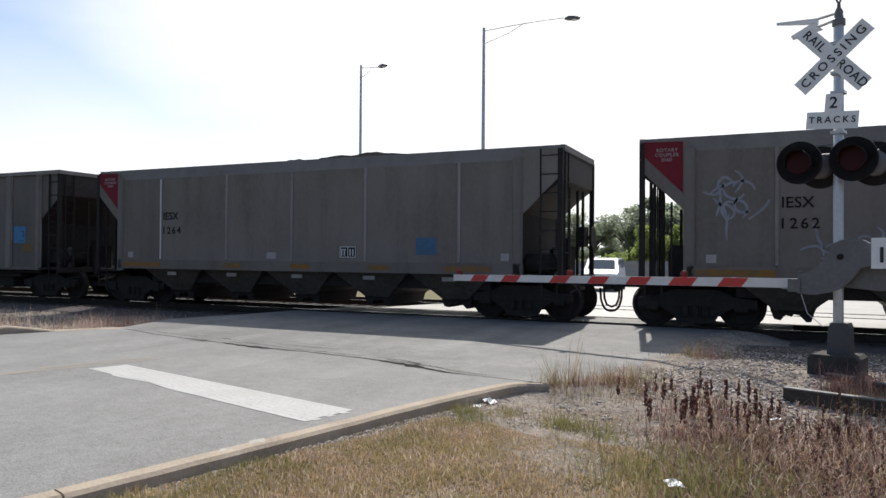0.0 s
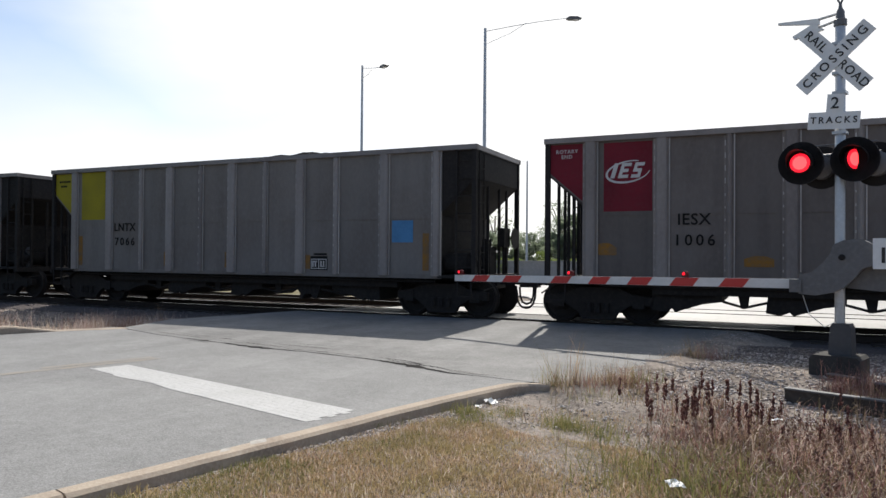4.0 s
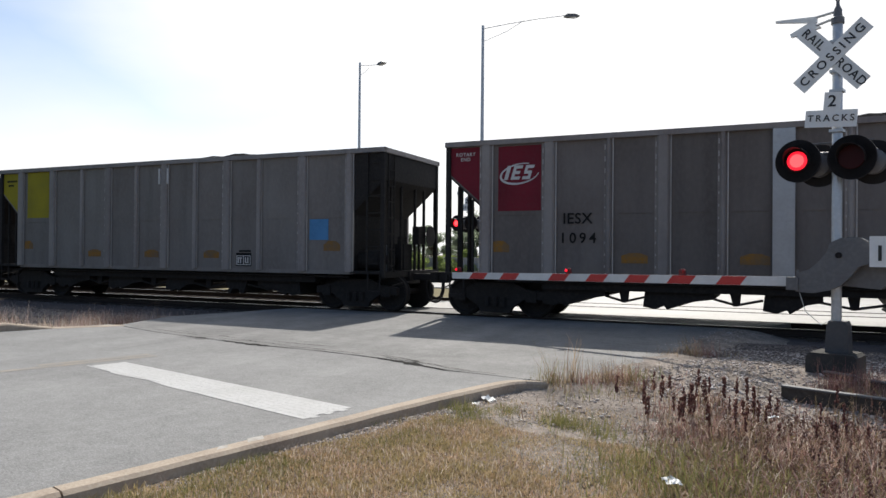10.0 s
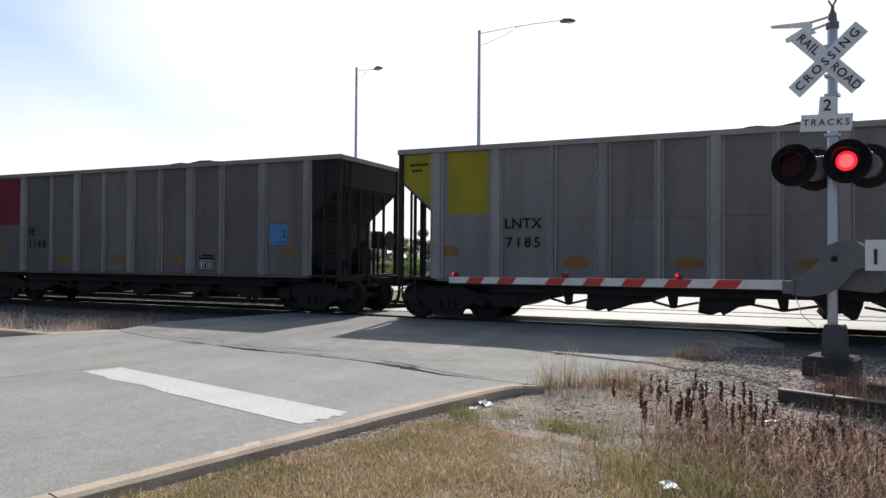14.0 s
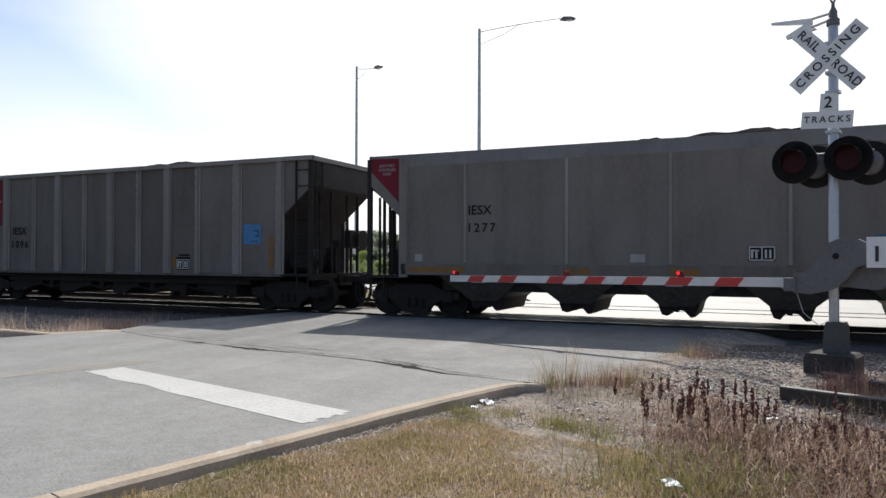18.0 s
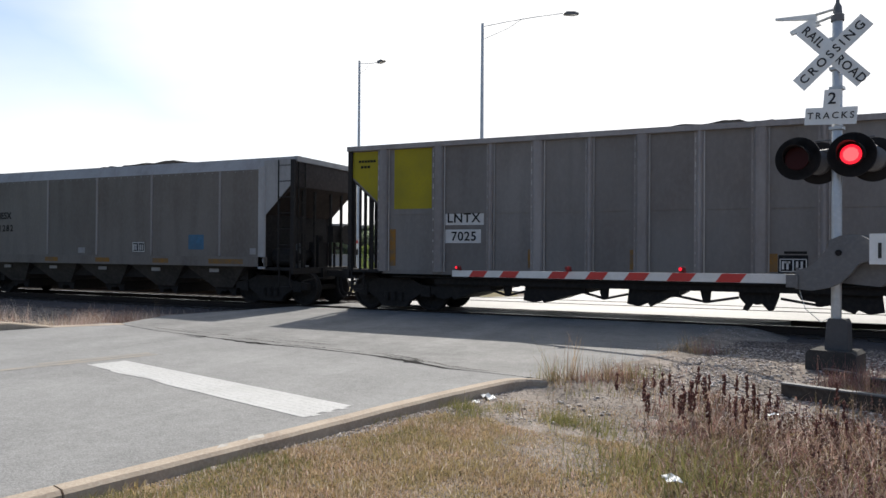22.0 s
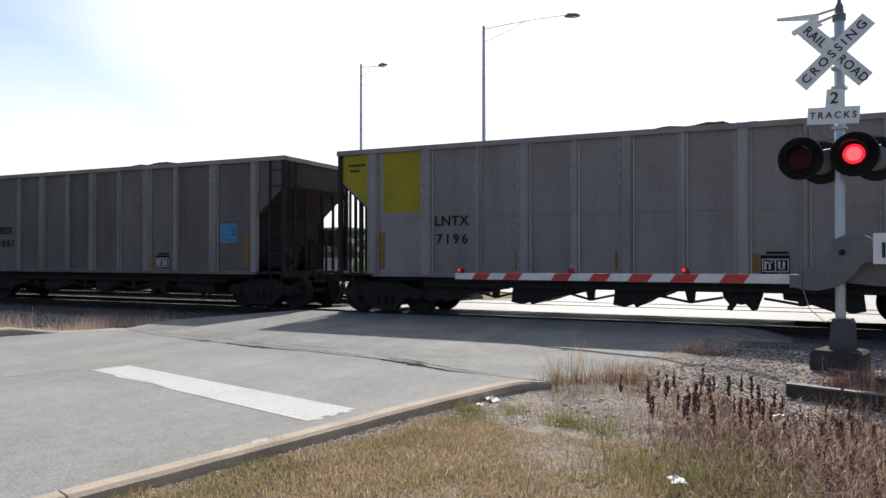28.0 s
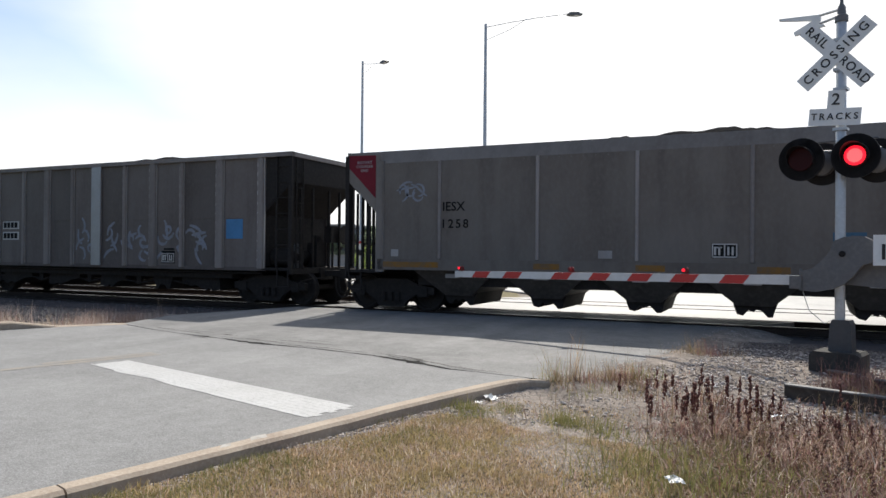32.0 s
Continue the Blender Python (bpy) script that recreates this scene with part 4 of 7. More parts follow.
def common_parts(car, ztop, right_dark, mat_side):
    part("centre_sill", Shape().box(0.1, LEN - 0.1, -0.19, 0.19, 0.74, 1.02), M_BLACK, car)
    for x in TRUCKS:
        b = build_bogie(x, car)
        for dx in (-0.889, 0.889):
            part("wheelset", WHEELSET, None, b, "dark steel wheelset", at=pose(x + dx, 0, WHEEL_R))
    for end in (0, 1):
        X = (lambda d: d) if end == 0 else (lambda d: LEN - d)

        def bx(s, d0, d1, y0, y1, z0, z1):
            a, b = sorted((X(d0), X(d1)))
            return s.box(a, b, y0, y1, z0, z1)

        # slope sheet down into the bay
        pts = [(X(a), z) for a, z in ((0.06, ztop - 0.80), (0.06, ztop - 0.74), (1.05, 2.52), (2.9, 1.12), (2.85, 1.06), (1.0, 2.46))]
        # Black at the right end of dark-ended wagons, otherwise dark brown.
        part("slope_sheet", Shape().prism(pts, -HALF_W + 0.1, HALF_W - 0.1), M_BLACK if (end and right_dark) else M_SLOPE, car, "dark sloping end sheet")
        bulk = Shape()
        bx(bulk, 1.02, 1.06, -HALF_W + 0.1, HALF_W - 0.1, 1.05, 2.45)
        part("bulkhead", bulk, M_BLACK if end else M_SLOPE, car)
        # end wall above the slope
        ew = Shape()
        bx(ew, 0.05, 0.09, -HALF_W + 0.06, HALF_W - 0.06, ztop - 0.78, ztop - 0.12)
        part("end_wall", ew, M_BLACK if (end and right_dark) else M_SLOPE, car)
        for y in (-HALF_W + 0.02, HALF_W - 0.12):
            c = Shape()
            bx(c, 0.02, 0.13, y, y + 0.1, 0.98, ztop - 0.1)
            part("corner_post", c, M_BLACK, car)
        for y in (-0.95, -0.4, 0.4, 0.95):
            c = Shape()
            bx(c, 0.14, 0.2, y - 0.035, y + 0.035, 0.98, ztop - 0.7)
            part("end_post", c, M_BLACK, car)
        # stakes under the side gusset, up to its sloping edge
        if not end:
            for dd, w, y in ((0.3, 0.022, -1.42), (0.47, 0.03, -1.2), (0.66, 0.02, -1.42), (0.82, 0.03, -1.1)):
                st = Shape()
                bx(st, dd - w, dd + w, y - 0.03, y + 0.03, 0.98, ztop - 0.78 - 0.86 * dd)
                part("end_stake", st, M_BLACK, car)
        # side ladder and end ladder
        ld = Shape()
        bx(ld, 0.5, 0.54, -HALF_W + 0.02, -HALF_W + 0.06, 1.0, ztop - 0.1)
        for k in range(7):
            bx(ld, 0.13, 0.5, -HALF_W + 0.03, -HALF_W + 0.055, 1.2 + 0.42 * k, 1.225 + 0.42 * k)
        if end:
            part("side_ladder", ld, M_BLACK, car)
        le = Shape()
        for y in (-1.38, -1.08) if end else (1.08, 1.38):
            bx(le, 0.0, 0.03, y, y + 0.03, 0.9, ztop - 0.15)
        for k in range(7):
            y = -1.38 if end else 1.08
            bx(le, 0.0, 0.025, y, y + 0.3, 1.15 + 0.4 * k, 1.175 + 0.4 * k)
        part("end_ladder", le, M_BLACK, car)
        pf = Shape()
        bx(pf, 0.02, 1.02, -HALF_W + 0.05, HALF_W - 0.05, 0.95, 1.02)
        bx(pf, 0.0, 0.08, -HALF_W, HALF_W, 0.86, 1.0)
        part("end_platform", pf, M_BLACK, car)
        # coupler with hose
        cp = Shape()
        bx(cp, -0.62, 0.3, -0.09, 0.09, 0.78, 0.94)
        bx(cp, -0.83, -0.58, -0.15, 0.15, 0.72, 1.0)
        bx(cp, -0.05, 0.05, -0.3, 0.3, 0.68, 1.0)
        part("coupler", cp, M_BLACK, car)
        for dy, loop in ((0.0, ((-0.56, 0.76), (-0.575, 0.5), (-0.63, 0.33), (-0.71, 0.25), (-0.815, 0.225))), (0.06, ((-0.63, 0.74), (-0.645, 0.52), (-0.7, 0.37), (-0.815, 0.32)))):
            part("brake_hose", Shape().tube([(X(d), -0.34 + dy, z) for d, z in loop], 0.026, 6), M_BLACK, car)
        lv = Shape().tube([(X(-0.1), -0.2, 0.74), (X(-0.12), -0.9, 0.72), (X(-0.1), -1.35, 0.66)], 0.018, 5)
        part("uncoupling_rod", lv, M_BLACK, car)
        st = Shape()
        bx(st, 0.12, 0.5, -HALF_W + 0.02, -HALF_W + 0.1, 0.5, 0.53)
        bx(st, 0.12, 0.15, -HALF_W + 0.02, -HALF_W + 0.05, 0.5, 1.0)
        bx(st, 0.47, 0.5, -HALF_W + 0.02, -HALF_W + 0.05, 0.5, 1.0)
        part("step", st, M_BLACK, car)
    # brake gear on the leading end
    tank = Shape().lathe([(0.02, -0.45), (0.2, -0.42), (0.22, -0.36), (0.22, 0.36), (0.2, 0.42), (0.02, 0.45)], 14, "y", (LEN - 0.62, -0.55, 1.3))
    part("air_reservoir", tank, M_BLACK, car, smooth=True)
    part("brake_valve", Shape().box(LEN - 0.95, LEN - 0.6, 0.2, 0.7, 1.05, 1.5).lathe([(0.09, 1.5), (0.11, 1.62), (0.05, 1.7)], 10, "z", (LEN - 0.78, 0.45, 0)), M_BLACK, car)
    part("valve_cap", Shape().lathe([(0.09, 1.5), (0.1, 1.58), (0.06, 1.66), (0.02, 1.68)], 12, "z", (LEN - 0.3, -0.95, 0)).box(LEN - 0.36, LEN - 0.24, -1.0, -0.9, 1.0, 1.5), M_FOOT, car, smooth=True)
    part("brake_wheel", Shape().lathe([(0.25, LEN + 0.12), (0.28, LEN + 0.13), (0.28, LEN + 0.15), (0.25, LEN + 0.15)], 18, "x", (0, 0.75, 1.95)).box(LEN, LEN + 0.13, 0.72, 0.78, 1.92, 1.98).box(LEN + 0.125, LEN + 0.145, 0.5, 1.0, 1.93, 1.97).box(LEN + 0.125, LEN + 0.145, 0.73, 0.77, 1.7, 2.2), M_BLACK, car)
    part("brake_cylinder", Shape().lathe([(0.05, LEN - 1.0), (0.25, LEN - 0.98), (0.26, LEN - 0.4), (0.2, LEN - 0.36), (0.08, LEN - 0.2)], 14, "x", (0, -1.0, 1.3)), M_BLACK, car, smooth=True)
    part("hand_brake_housing", Shape().box(LEN - 0.14, LEN + 0.05, 0.2, 0.62, 1.72, 2.2).tube([(LEN - 0.04, 0.4, 1.72), (LEN - 0.04, 0.4, 1.0)], 0.04, 6), M_BLACK, car)
    part("pipe_bracket", Shape().box(LEN - 0.52, LEN - 0.2, -0.15, 0.3, 1.0, 1.72).box(LEN - 0.46, LEN - 0.3, -0.05, 0.2, 1.72, 1.92), M_BLACK, car)
    # heaped load
    s = Shape()
    nx, ny = 90, 9
    for j in range(ny):
        for i in range(nx):
            u, v = i / (nx - 1), j / (ny - 1)
            x, y = 0.15 + u * (LEN - 0.3), -HALF_W + 0.13 + v * (2 * HALF_W - 0.26)
            hump = math.exp(-((u - 0.63) / 0.15) ** 2) * 0.26 + math.exp(-((u - 0.4) / 0.22) ** 2) * 0.16 + 0.05
            z = ztop - 0.12 + hump * (1 - (2 * v - 1) ** 2) + 0.07 * noise.noise((x * 1.6, y * 2, ztop)) + 0.06 * noise.noise((x * 6, y * 6, 1))
            if i in (0, nx - 1) or j in (0, ny - 1):
                z = ztop - 0.2
            s.v.append((x, y, z))
    for j in range(ny - 1):
        for i in range(nx - 1):
            s.f.append((j * nx + i, j * nx + i + 1, (j + 1) * nx + i + 1, (j + 1) * nx + i))
    part("coal_load", s, M_COAL, car, "heaped black coal")


RIBS = ((1.03, 1), (2.53, 1), (3.85, 0), (4.98, 1), (6.15, 0), (7.26, 1), (8.41, 0), (9.55, 1), (10.67, 0), (12.07, 1), (13.5, 2))


def build_ribbed(name, mat, right_dark, label):
    """Coal hopper with upright outside ribs."""
    car = thing(name, label, "hopper wagon", group="wagons of the coal train")
    zt = 4.1
    ys = HALF_W - 0.085
    rib_mat = M_RIBBROWN if mat is M_CARBROWN else M_RIB
    # plates between the ribs
    for (xa, wa), (xb, wb) in zip(RIBS, RIBS[1:]):
        s = Shape()
        s.box(xa + 0.02, xb - 0.02, -ys - 0.012, -ys + 0.006, 2.37, zt - 0.1)
        s.box(xa + 0.02, xb - 0.02, -ys, -ys + 0.012, 1.0, 2.41)
        part("side_panel", s, mat, car)
    part("far_side_sheet", Shape().box(1.0, 13.6, ys - 0.012, ys, 1.0, zt - 0.1), mat, car)
    for x, kind in RIBS:
        s = Shape()
        w = (0.055, 0.12, 0.09)[kind]
        s.slab(x - w, x + w, -HALF_W, -ys + 0.004, 0.99, zt - 0.11, 0.035)
        s.box(x - w - 0.05, x + w + 0.05, -ys - 0.022, -ys + 0.002, 1.0, zt - 0.12)
        for k in range(12):
            z = 1.15 + k * 0.25
            for dx in ((-w - 0.025, w + 0.025) if kind == 0 or k > 8 else ()):
                s.box(x + dx - 0.012, x + dx + 0.012, -ys - 0.032, -ys - 0.016, z - 0.012, z + 0.012)
        rib = part("rib", s, rib_mat, car)
        # Lip and short dashes whose pale colour stands in for highlights.
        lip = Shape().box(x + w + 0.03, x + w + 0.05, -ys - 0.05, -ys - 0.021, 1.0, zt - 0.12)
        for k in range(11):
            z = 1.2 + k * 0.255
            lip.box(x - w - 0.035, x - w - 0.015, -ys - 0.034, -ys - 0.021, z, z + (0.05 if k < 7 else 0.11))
        part("rib_edge", lip, M_RIBGLINT, rib, "rib edge toned bright as a highlight")
        s = Shape().box(x - w, x + w, ys - 0.004, HALF_W, 0.99, zt - 0.11)
        part("rib", s, rib_mat, car)
    for sg in (-1, 1):
        a, b = sorted((sg * (HALF_W + 0.012), sg * (HALF_W - 0.12)))
        part("top_chord", Shape().box(0.0, LEN, a, b, zt - 0.115, zt), rib_mat, car, "bent aluminium top chord")
        a, b = sorted((sg * (ys + 0.02), sg * (ys - 0.06)))
        part("side_sill", Shape().box(0.98, 13.62, a, b, 0.93, 1.03), M_RIB if sg > 0 else mat, car)
    for x in (0.0, LEN - 0.1):
        part("end_chord", Shape().box(x, x + 0.1, -HALF_W, HALF_W, zt - 0.12, zt - 0.004), rib_mat, car)
    tri = [(0.1, zt - 0.12), (0.1, 3.3), (0.97, 2.56), (1.0, 2.56), (1.0, zt - 0.12)]
    for sg in (-1, 1):
        a, b = sorted((sg * ys, sg * (ys - 0.015)))
        part("end_gusset", Shape().prism(tri, a, b), mat, car)
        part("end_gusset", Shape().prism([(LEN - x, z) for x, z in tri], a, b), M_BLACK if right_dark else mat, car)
    # discharge doors: saw-toothed sheets with linkage bars slung between them
    part("door_beam", Shape().box(2.3, 12.3, -1.25, 1.25, 0.69, 0.98), M_BLACK, car)
    tooth = [(0.0, 0.72), (-0.04, 0.36), (0.22, 0.315), (0.4, 0.39), (0.46, 0.315), (1.0, 0.5), (1.4, 0.56), (1.4, 0.72)]
    pair = [(0.0, 0.72), (0.02, 0.57), (0.13, 0.44), (0.08, 0.33), (0.18, 0.3), (0.28, 0.45), (0.35, 0.43), (0.45, 0.45), (0.52, 0.37), (0.57, 0.31), (0.67, 0.34), (0.76, 0.59), (0.78, 0.72)]
    doors = ((2.3, tooth), (4.56, tooth), (6.93, [(x * 0.75 if x > 0.5 else x, z) for x, z in tooth]), (9.14, pair), (11.69, [(-x, z) for x, z in tooth]))
    for x0, poly in doors:
        part("discharge_door", Shape().prism([(x0 + x, z) for x, z in poly], -1.1, 1.1), M_BLACK, car)
    for xa, xm, xb in ((3.7, 4.12, 4.56), (5.95, 6.39, 6.9), (7.9, 8.52, 9.15), (9.93, 10.63, 11.2)):
        link = part("door_linkage", Shape().tube([(xa, -1.05, 0.57), (xm, -1.05, 0.455), (xb, -1.05, 0.57)], 0.03, 6), M_BLACK, car)
        part("linkage_hanger", Shape().prism([(xm - 0.13, 0.72), (xm + 0.1, 0.72), (xm + 0.07, 0.45), (xm - 0.06, 0.43)], -1.08, -1.0), M_BLACK, link)
    part("air_line", Shape().tube([(1.2, -1.35, 0.86), (13.4, -1.35, 0.86)], 0.03, 5), M_BLACK, car)
    common_parts(car, zt, right_dark, mat)
    return car


def build_smooth(name, label, top_mat=M_TOPDUST):
    """Older hopper with plain sides, a sill and V-shaped chutes."""
    car = thing(name, label, "hopper wagon", group="wagons of the coal train")
    zt, ys = 3.98, HALF_W - 0.03
    xs = (1.1, 2.66, 5.08, 7.27, 9.51, 12.06, 13.42)
    for xa, xb in zip(xs, xs[1:]):
        part("side_panel", Shape().box(xa + 0.012, xb - 0.012, -ys, -ys + 0.015, 1.3, 3.66), M_CARSMOOTH, car)
    part("far_side_sheet", Shape().box(1.0, 13.6, ys - 0.015, ys, 1.05, 3.66), M_CARSMOOTH, car)
    for x in xs[1:-1]:
        part("side_stay", Shape().slab(x - 0.04, x + 0.04, -ys - 0.03, -ys + 0.005, 1.32, 3.66, 0.012), M_RIB, car)
    for x in (1.03, 13.5):
        s = Shape().slab(x - 0.12, x + 0.12, -HALF_W - 0.012, -ys + 0.01, 0.98, 3.72, 0.03)
        for k in range(12):
            s.box(x + 0.06, x + 0.085, -HALF_W - 0.022, -HALF_W, 1.15 + 0.21 * k, 1.25 + 0.21 * k)
        part("bolster_post", s, top_mat, car)
    for sg in (-1, 1):
        s = Shape()
        s.add([(0.06, sg * ys, 3.66), (LEN - 0.06, sg * ys, 3.66), (LEN - 0.02, sg * (ys - 0.16), zt), (0.02, sg * (ys - 0.16), zt),
               (0.06, sg * (ys - 0.05), 3.66), (LEN - 0.06, sg * (ys - 0.05), 3.66), (LEN - 0.02, sg * (ys - 0.21), zt), (0.02, sg * (ys - 0.21), zt)],
              [(0, 1, 2, 3), (4, 7, 6, 5), (3, 2, 6, 7), (0, 4, 5, 1), (0, 3, 7, 4), (1, 5, 6, 2)])
        part("top_sheet", s, top_mat, car, "paler inward-leaning top sheet")
        a, b = sorted((sg * (HALF_W + 0.012), sg * (ys - 0.08)))
        part("side_sill", Shape().box(0.98, 13.62, a, b, 1.04, 1.3), M_CARSMOOTH, car, "dusty side sill")
    riv = Shape()
    for k in range(46):
        x = 1.25 + k * 0.27
        riv.box(x - 0.012, x + 0.012, -ys - 0.012, -ys, 3.60, 3.625)
    part("rivet_row", riv, top_mat, car)
    for x in (0.0, LEN - 0.1):
        part("end_chord", Shape().box(x, x + 0.1, -HALF_W + 0.15, HALF_W - 0.15, zt - 0.14, zt), top_mat, car)
    tri = [(0.08, 3.9), (0.08, 3.26), (0.95, 2.42), (1.0, 2.38), (1.0, 3.88)]
    for sg in (-1, 1):
        a, b = sorted((sg * ys, sg * (ys - 0.015)))
        part("end_gusset", Shape().prism(tri, a, b), M_CARSMOOTH, car)
        part("end_gusset", Shape().prism([(LEN - x, z) for x, z in tri], a, b), M_CARTOP if top_mat is M_CARTOP else M_CARSMOOTH, car)
    for k in range(5):
        x = 2.95 + 2.2 * k
        s = Shape()
        for z0, z1, h0, h1, y0, y1 in ((1.05, 0.42, 1.08, 0.34, 1.42, 1.05),):
            s.add([(x - h0, -y0, z0), (x + h0, -y0, z0), (x + h0, y0, z0), (x - h0, y0, z0), (x - h1, -y1, z1), (x + h1, -y1, z1), (x + h1, y1, z1), (x - h1, y1, z1)],
                  [(0, 1, 2, 3), (4, 7, 6, 5), (0, 4, 5, 1), (1, 5, 6, 2), (2, 6, 7, 3), (3, 7, 4, 0)])
        ch = part("hopper_chute", s, M_CHUTE, car, "dusty V-shaped hopper chute")
        part("chute_gate", Shape().prism([(x - 0.42, 0.5), (x + 0.44, 0.5), (x + 0.4, 0.4), (x + 0.34, 0.2), (x + 0.25, 0.19), (x + 0.12, 0.33), (x + 0.02, 0.34), (x - 0.02, 0.29), (x - 0.12, 0.33), (x - 0.22, 0.21), (x - 0.34, 0.24), (x - 0.4, 0.4)], -0.95, 0.95), M_BLACK, ch)
        part("pale_tag", Shape().box(x - 0.2, x + 0.14, -1.40, -1.385, 0.86, 0.96), M_CARTOP, ch)
    part("brake_box", Shape().prism([(0.55, 1.02), (0.55, 1.6), (0.62, 1.74), (0.88, 1.74), (0.95, 1.62), (0.95, 1.02)], -1.05, -0.35), M_BLACK, car, "black brake cylinder box")
    part("under_beam", Shape().box(1.9, 12.7, -1.15, 1.15, 0.66, 1.03), M_BLACK, car, "grimy black beam between the chutes")
    common_parts(car, zt, False, M_CARSMOOTH)
    return car


def mark(car, name, x, z, w, h, mat, label="", y=None, depth=0.004, parent=None):
    y = -(HALF_W - 0.085 + 0.01) if y is None else y
    return part(name, Shape().box(x - w / 2, x + w / 2, y - depth, y + 0.001, z - h / 2, z + h / 2), mat, parent or car, label)


def words(car, name, text, x, z, size, mat, y, spacing=1.15):
    return part(name, lettering(text, size, mat, spacing), mat, car, at=pose(x, y - 0.006, z))


def bars(car, name, x, z, w, h, mat, y, n=3):
    s = Shape()
    for k in range(n):
        s.box(x + w * (k / n) - w / 2, x + w * ((k + 0.8) / n) - w / 2, y - 0.004, y, z - h / 2, z + h / 2)
    return part(name, s, mat, car)


def emblem(car, x, z, y):
    """White ring sweep with three slanted strokes."""
    s = Shape()
    prev = None
    for i in range(31):
        a = radians(60 + 290 * i / 30)
        wd = 0.018 + 0.03 * math.sin(math.pi * i / 30)
        p = (0.47 * math.cos(a), 0.24 * math.sin(a))
        q = (0.47 * math.cos(a) * (1 - wd * 2.2), (0.24 - wd) * math.sin(a))
        if prev:
            s.add([(x + r[0], y - 0.01, z + r[1] + 0.12 * r[0]) for r in (prev[0], p, q, prev[1])], [(0, 1, 2, 3)])
        prev = (p, q)
    # one slanted bar and two stacks of slanted dashes
    for i, (x0, z0, w, h) in enumerate(((-0.33, -0.13, 0.09, 0.32), (-0.16, -0.13, 0.2, 0.07), (-0.16, -0.005, 0.17, 0.07), (-0.16, 0.12, 0.2, 0.07), (-0.17, -0.13, 0.07, 0.32), (0.1, -0.13, 0.19, 0.07), (0.11, -0.005, 0.17, 0.07), (0.12, 0.12, 0.19, 0.07), (0.225, -0.13, 0.065, 0.17), (0.11, 0.02, 0.065, 0.17))):
        s.add([(x + x0 + dx + dz * 0.3, y - 0.013 - 0.0008 * i, z + dz) for dx, dz in ((0, z0), (w, z0), (w, z0 + h), (0, z0 + h))], [(0, 1, 2, 3)])
    part("emblem", s, M_WHITEMARK, car, "white sweep emblem")


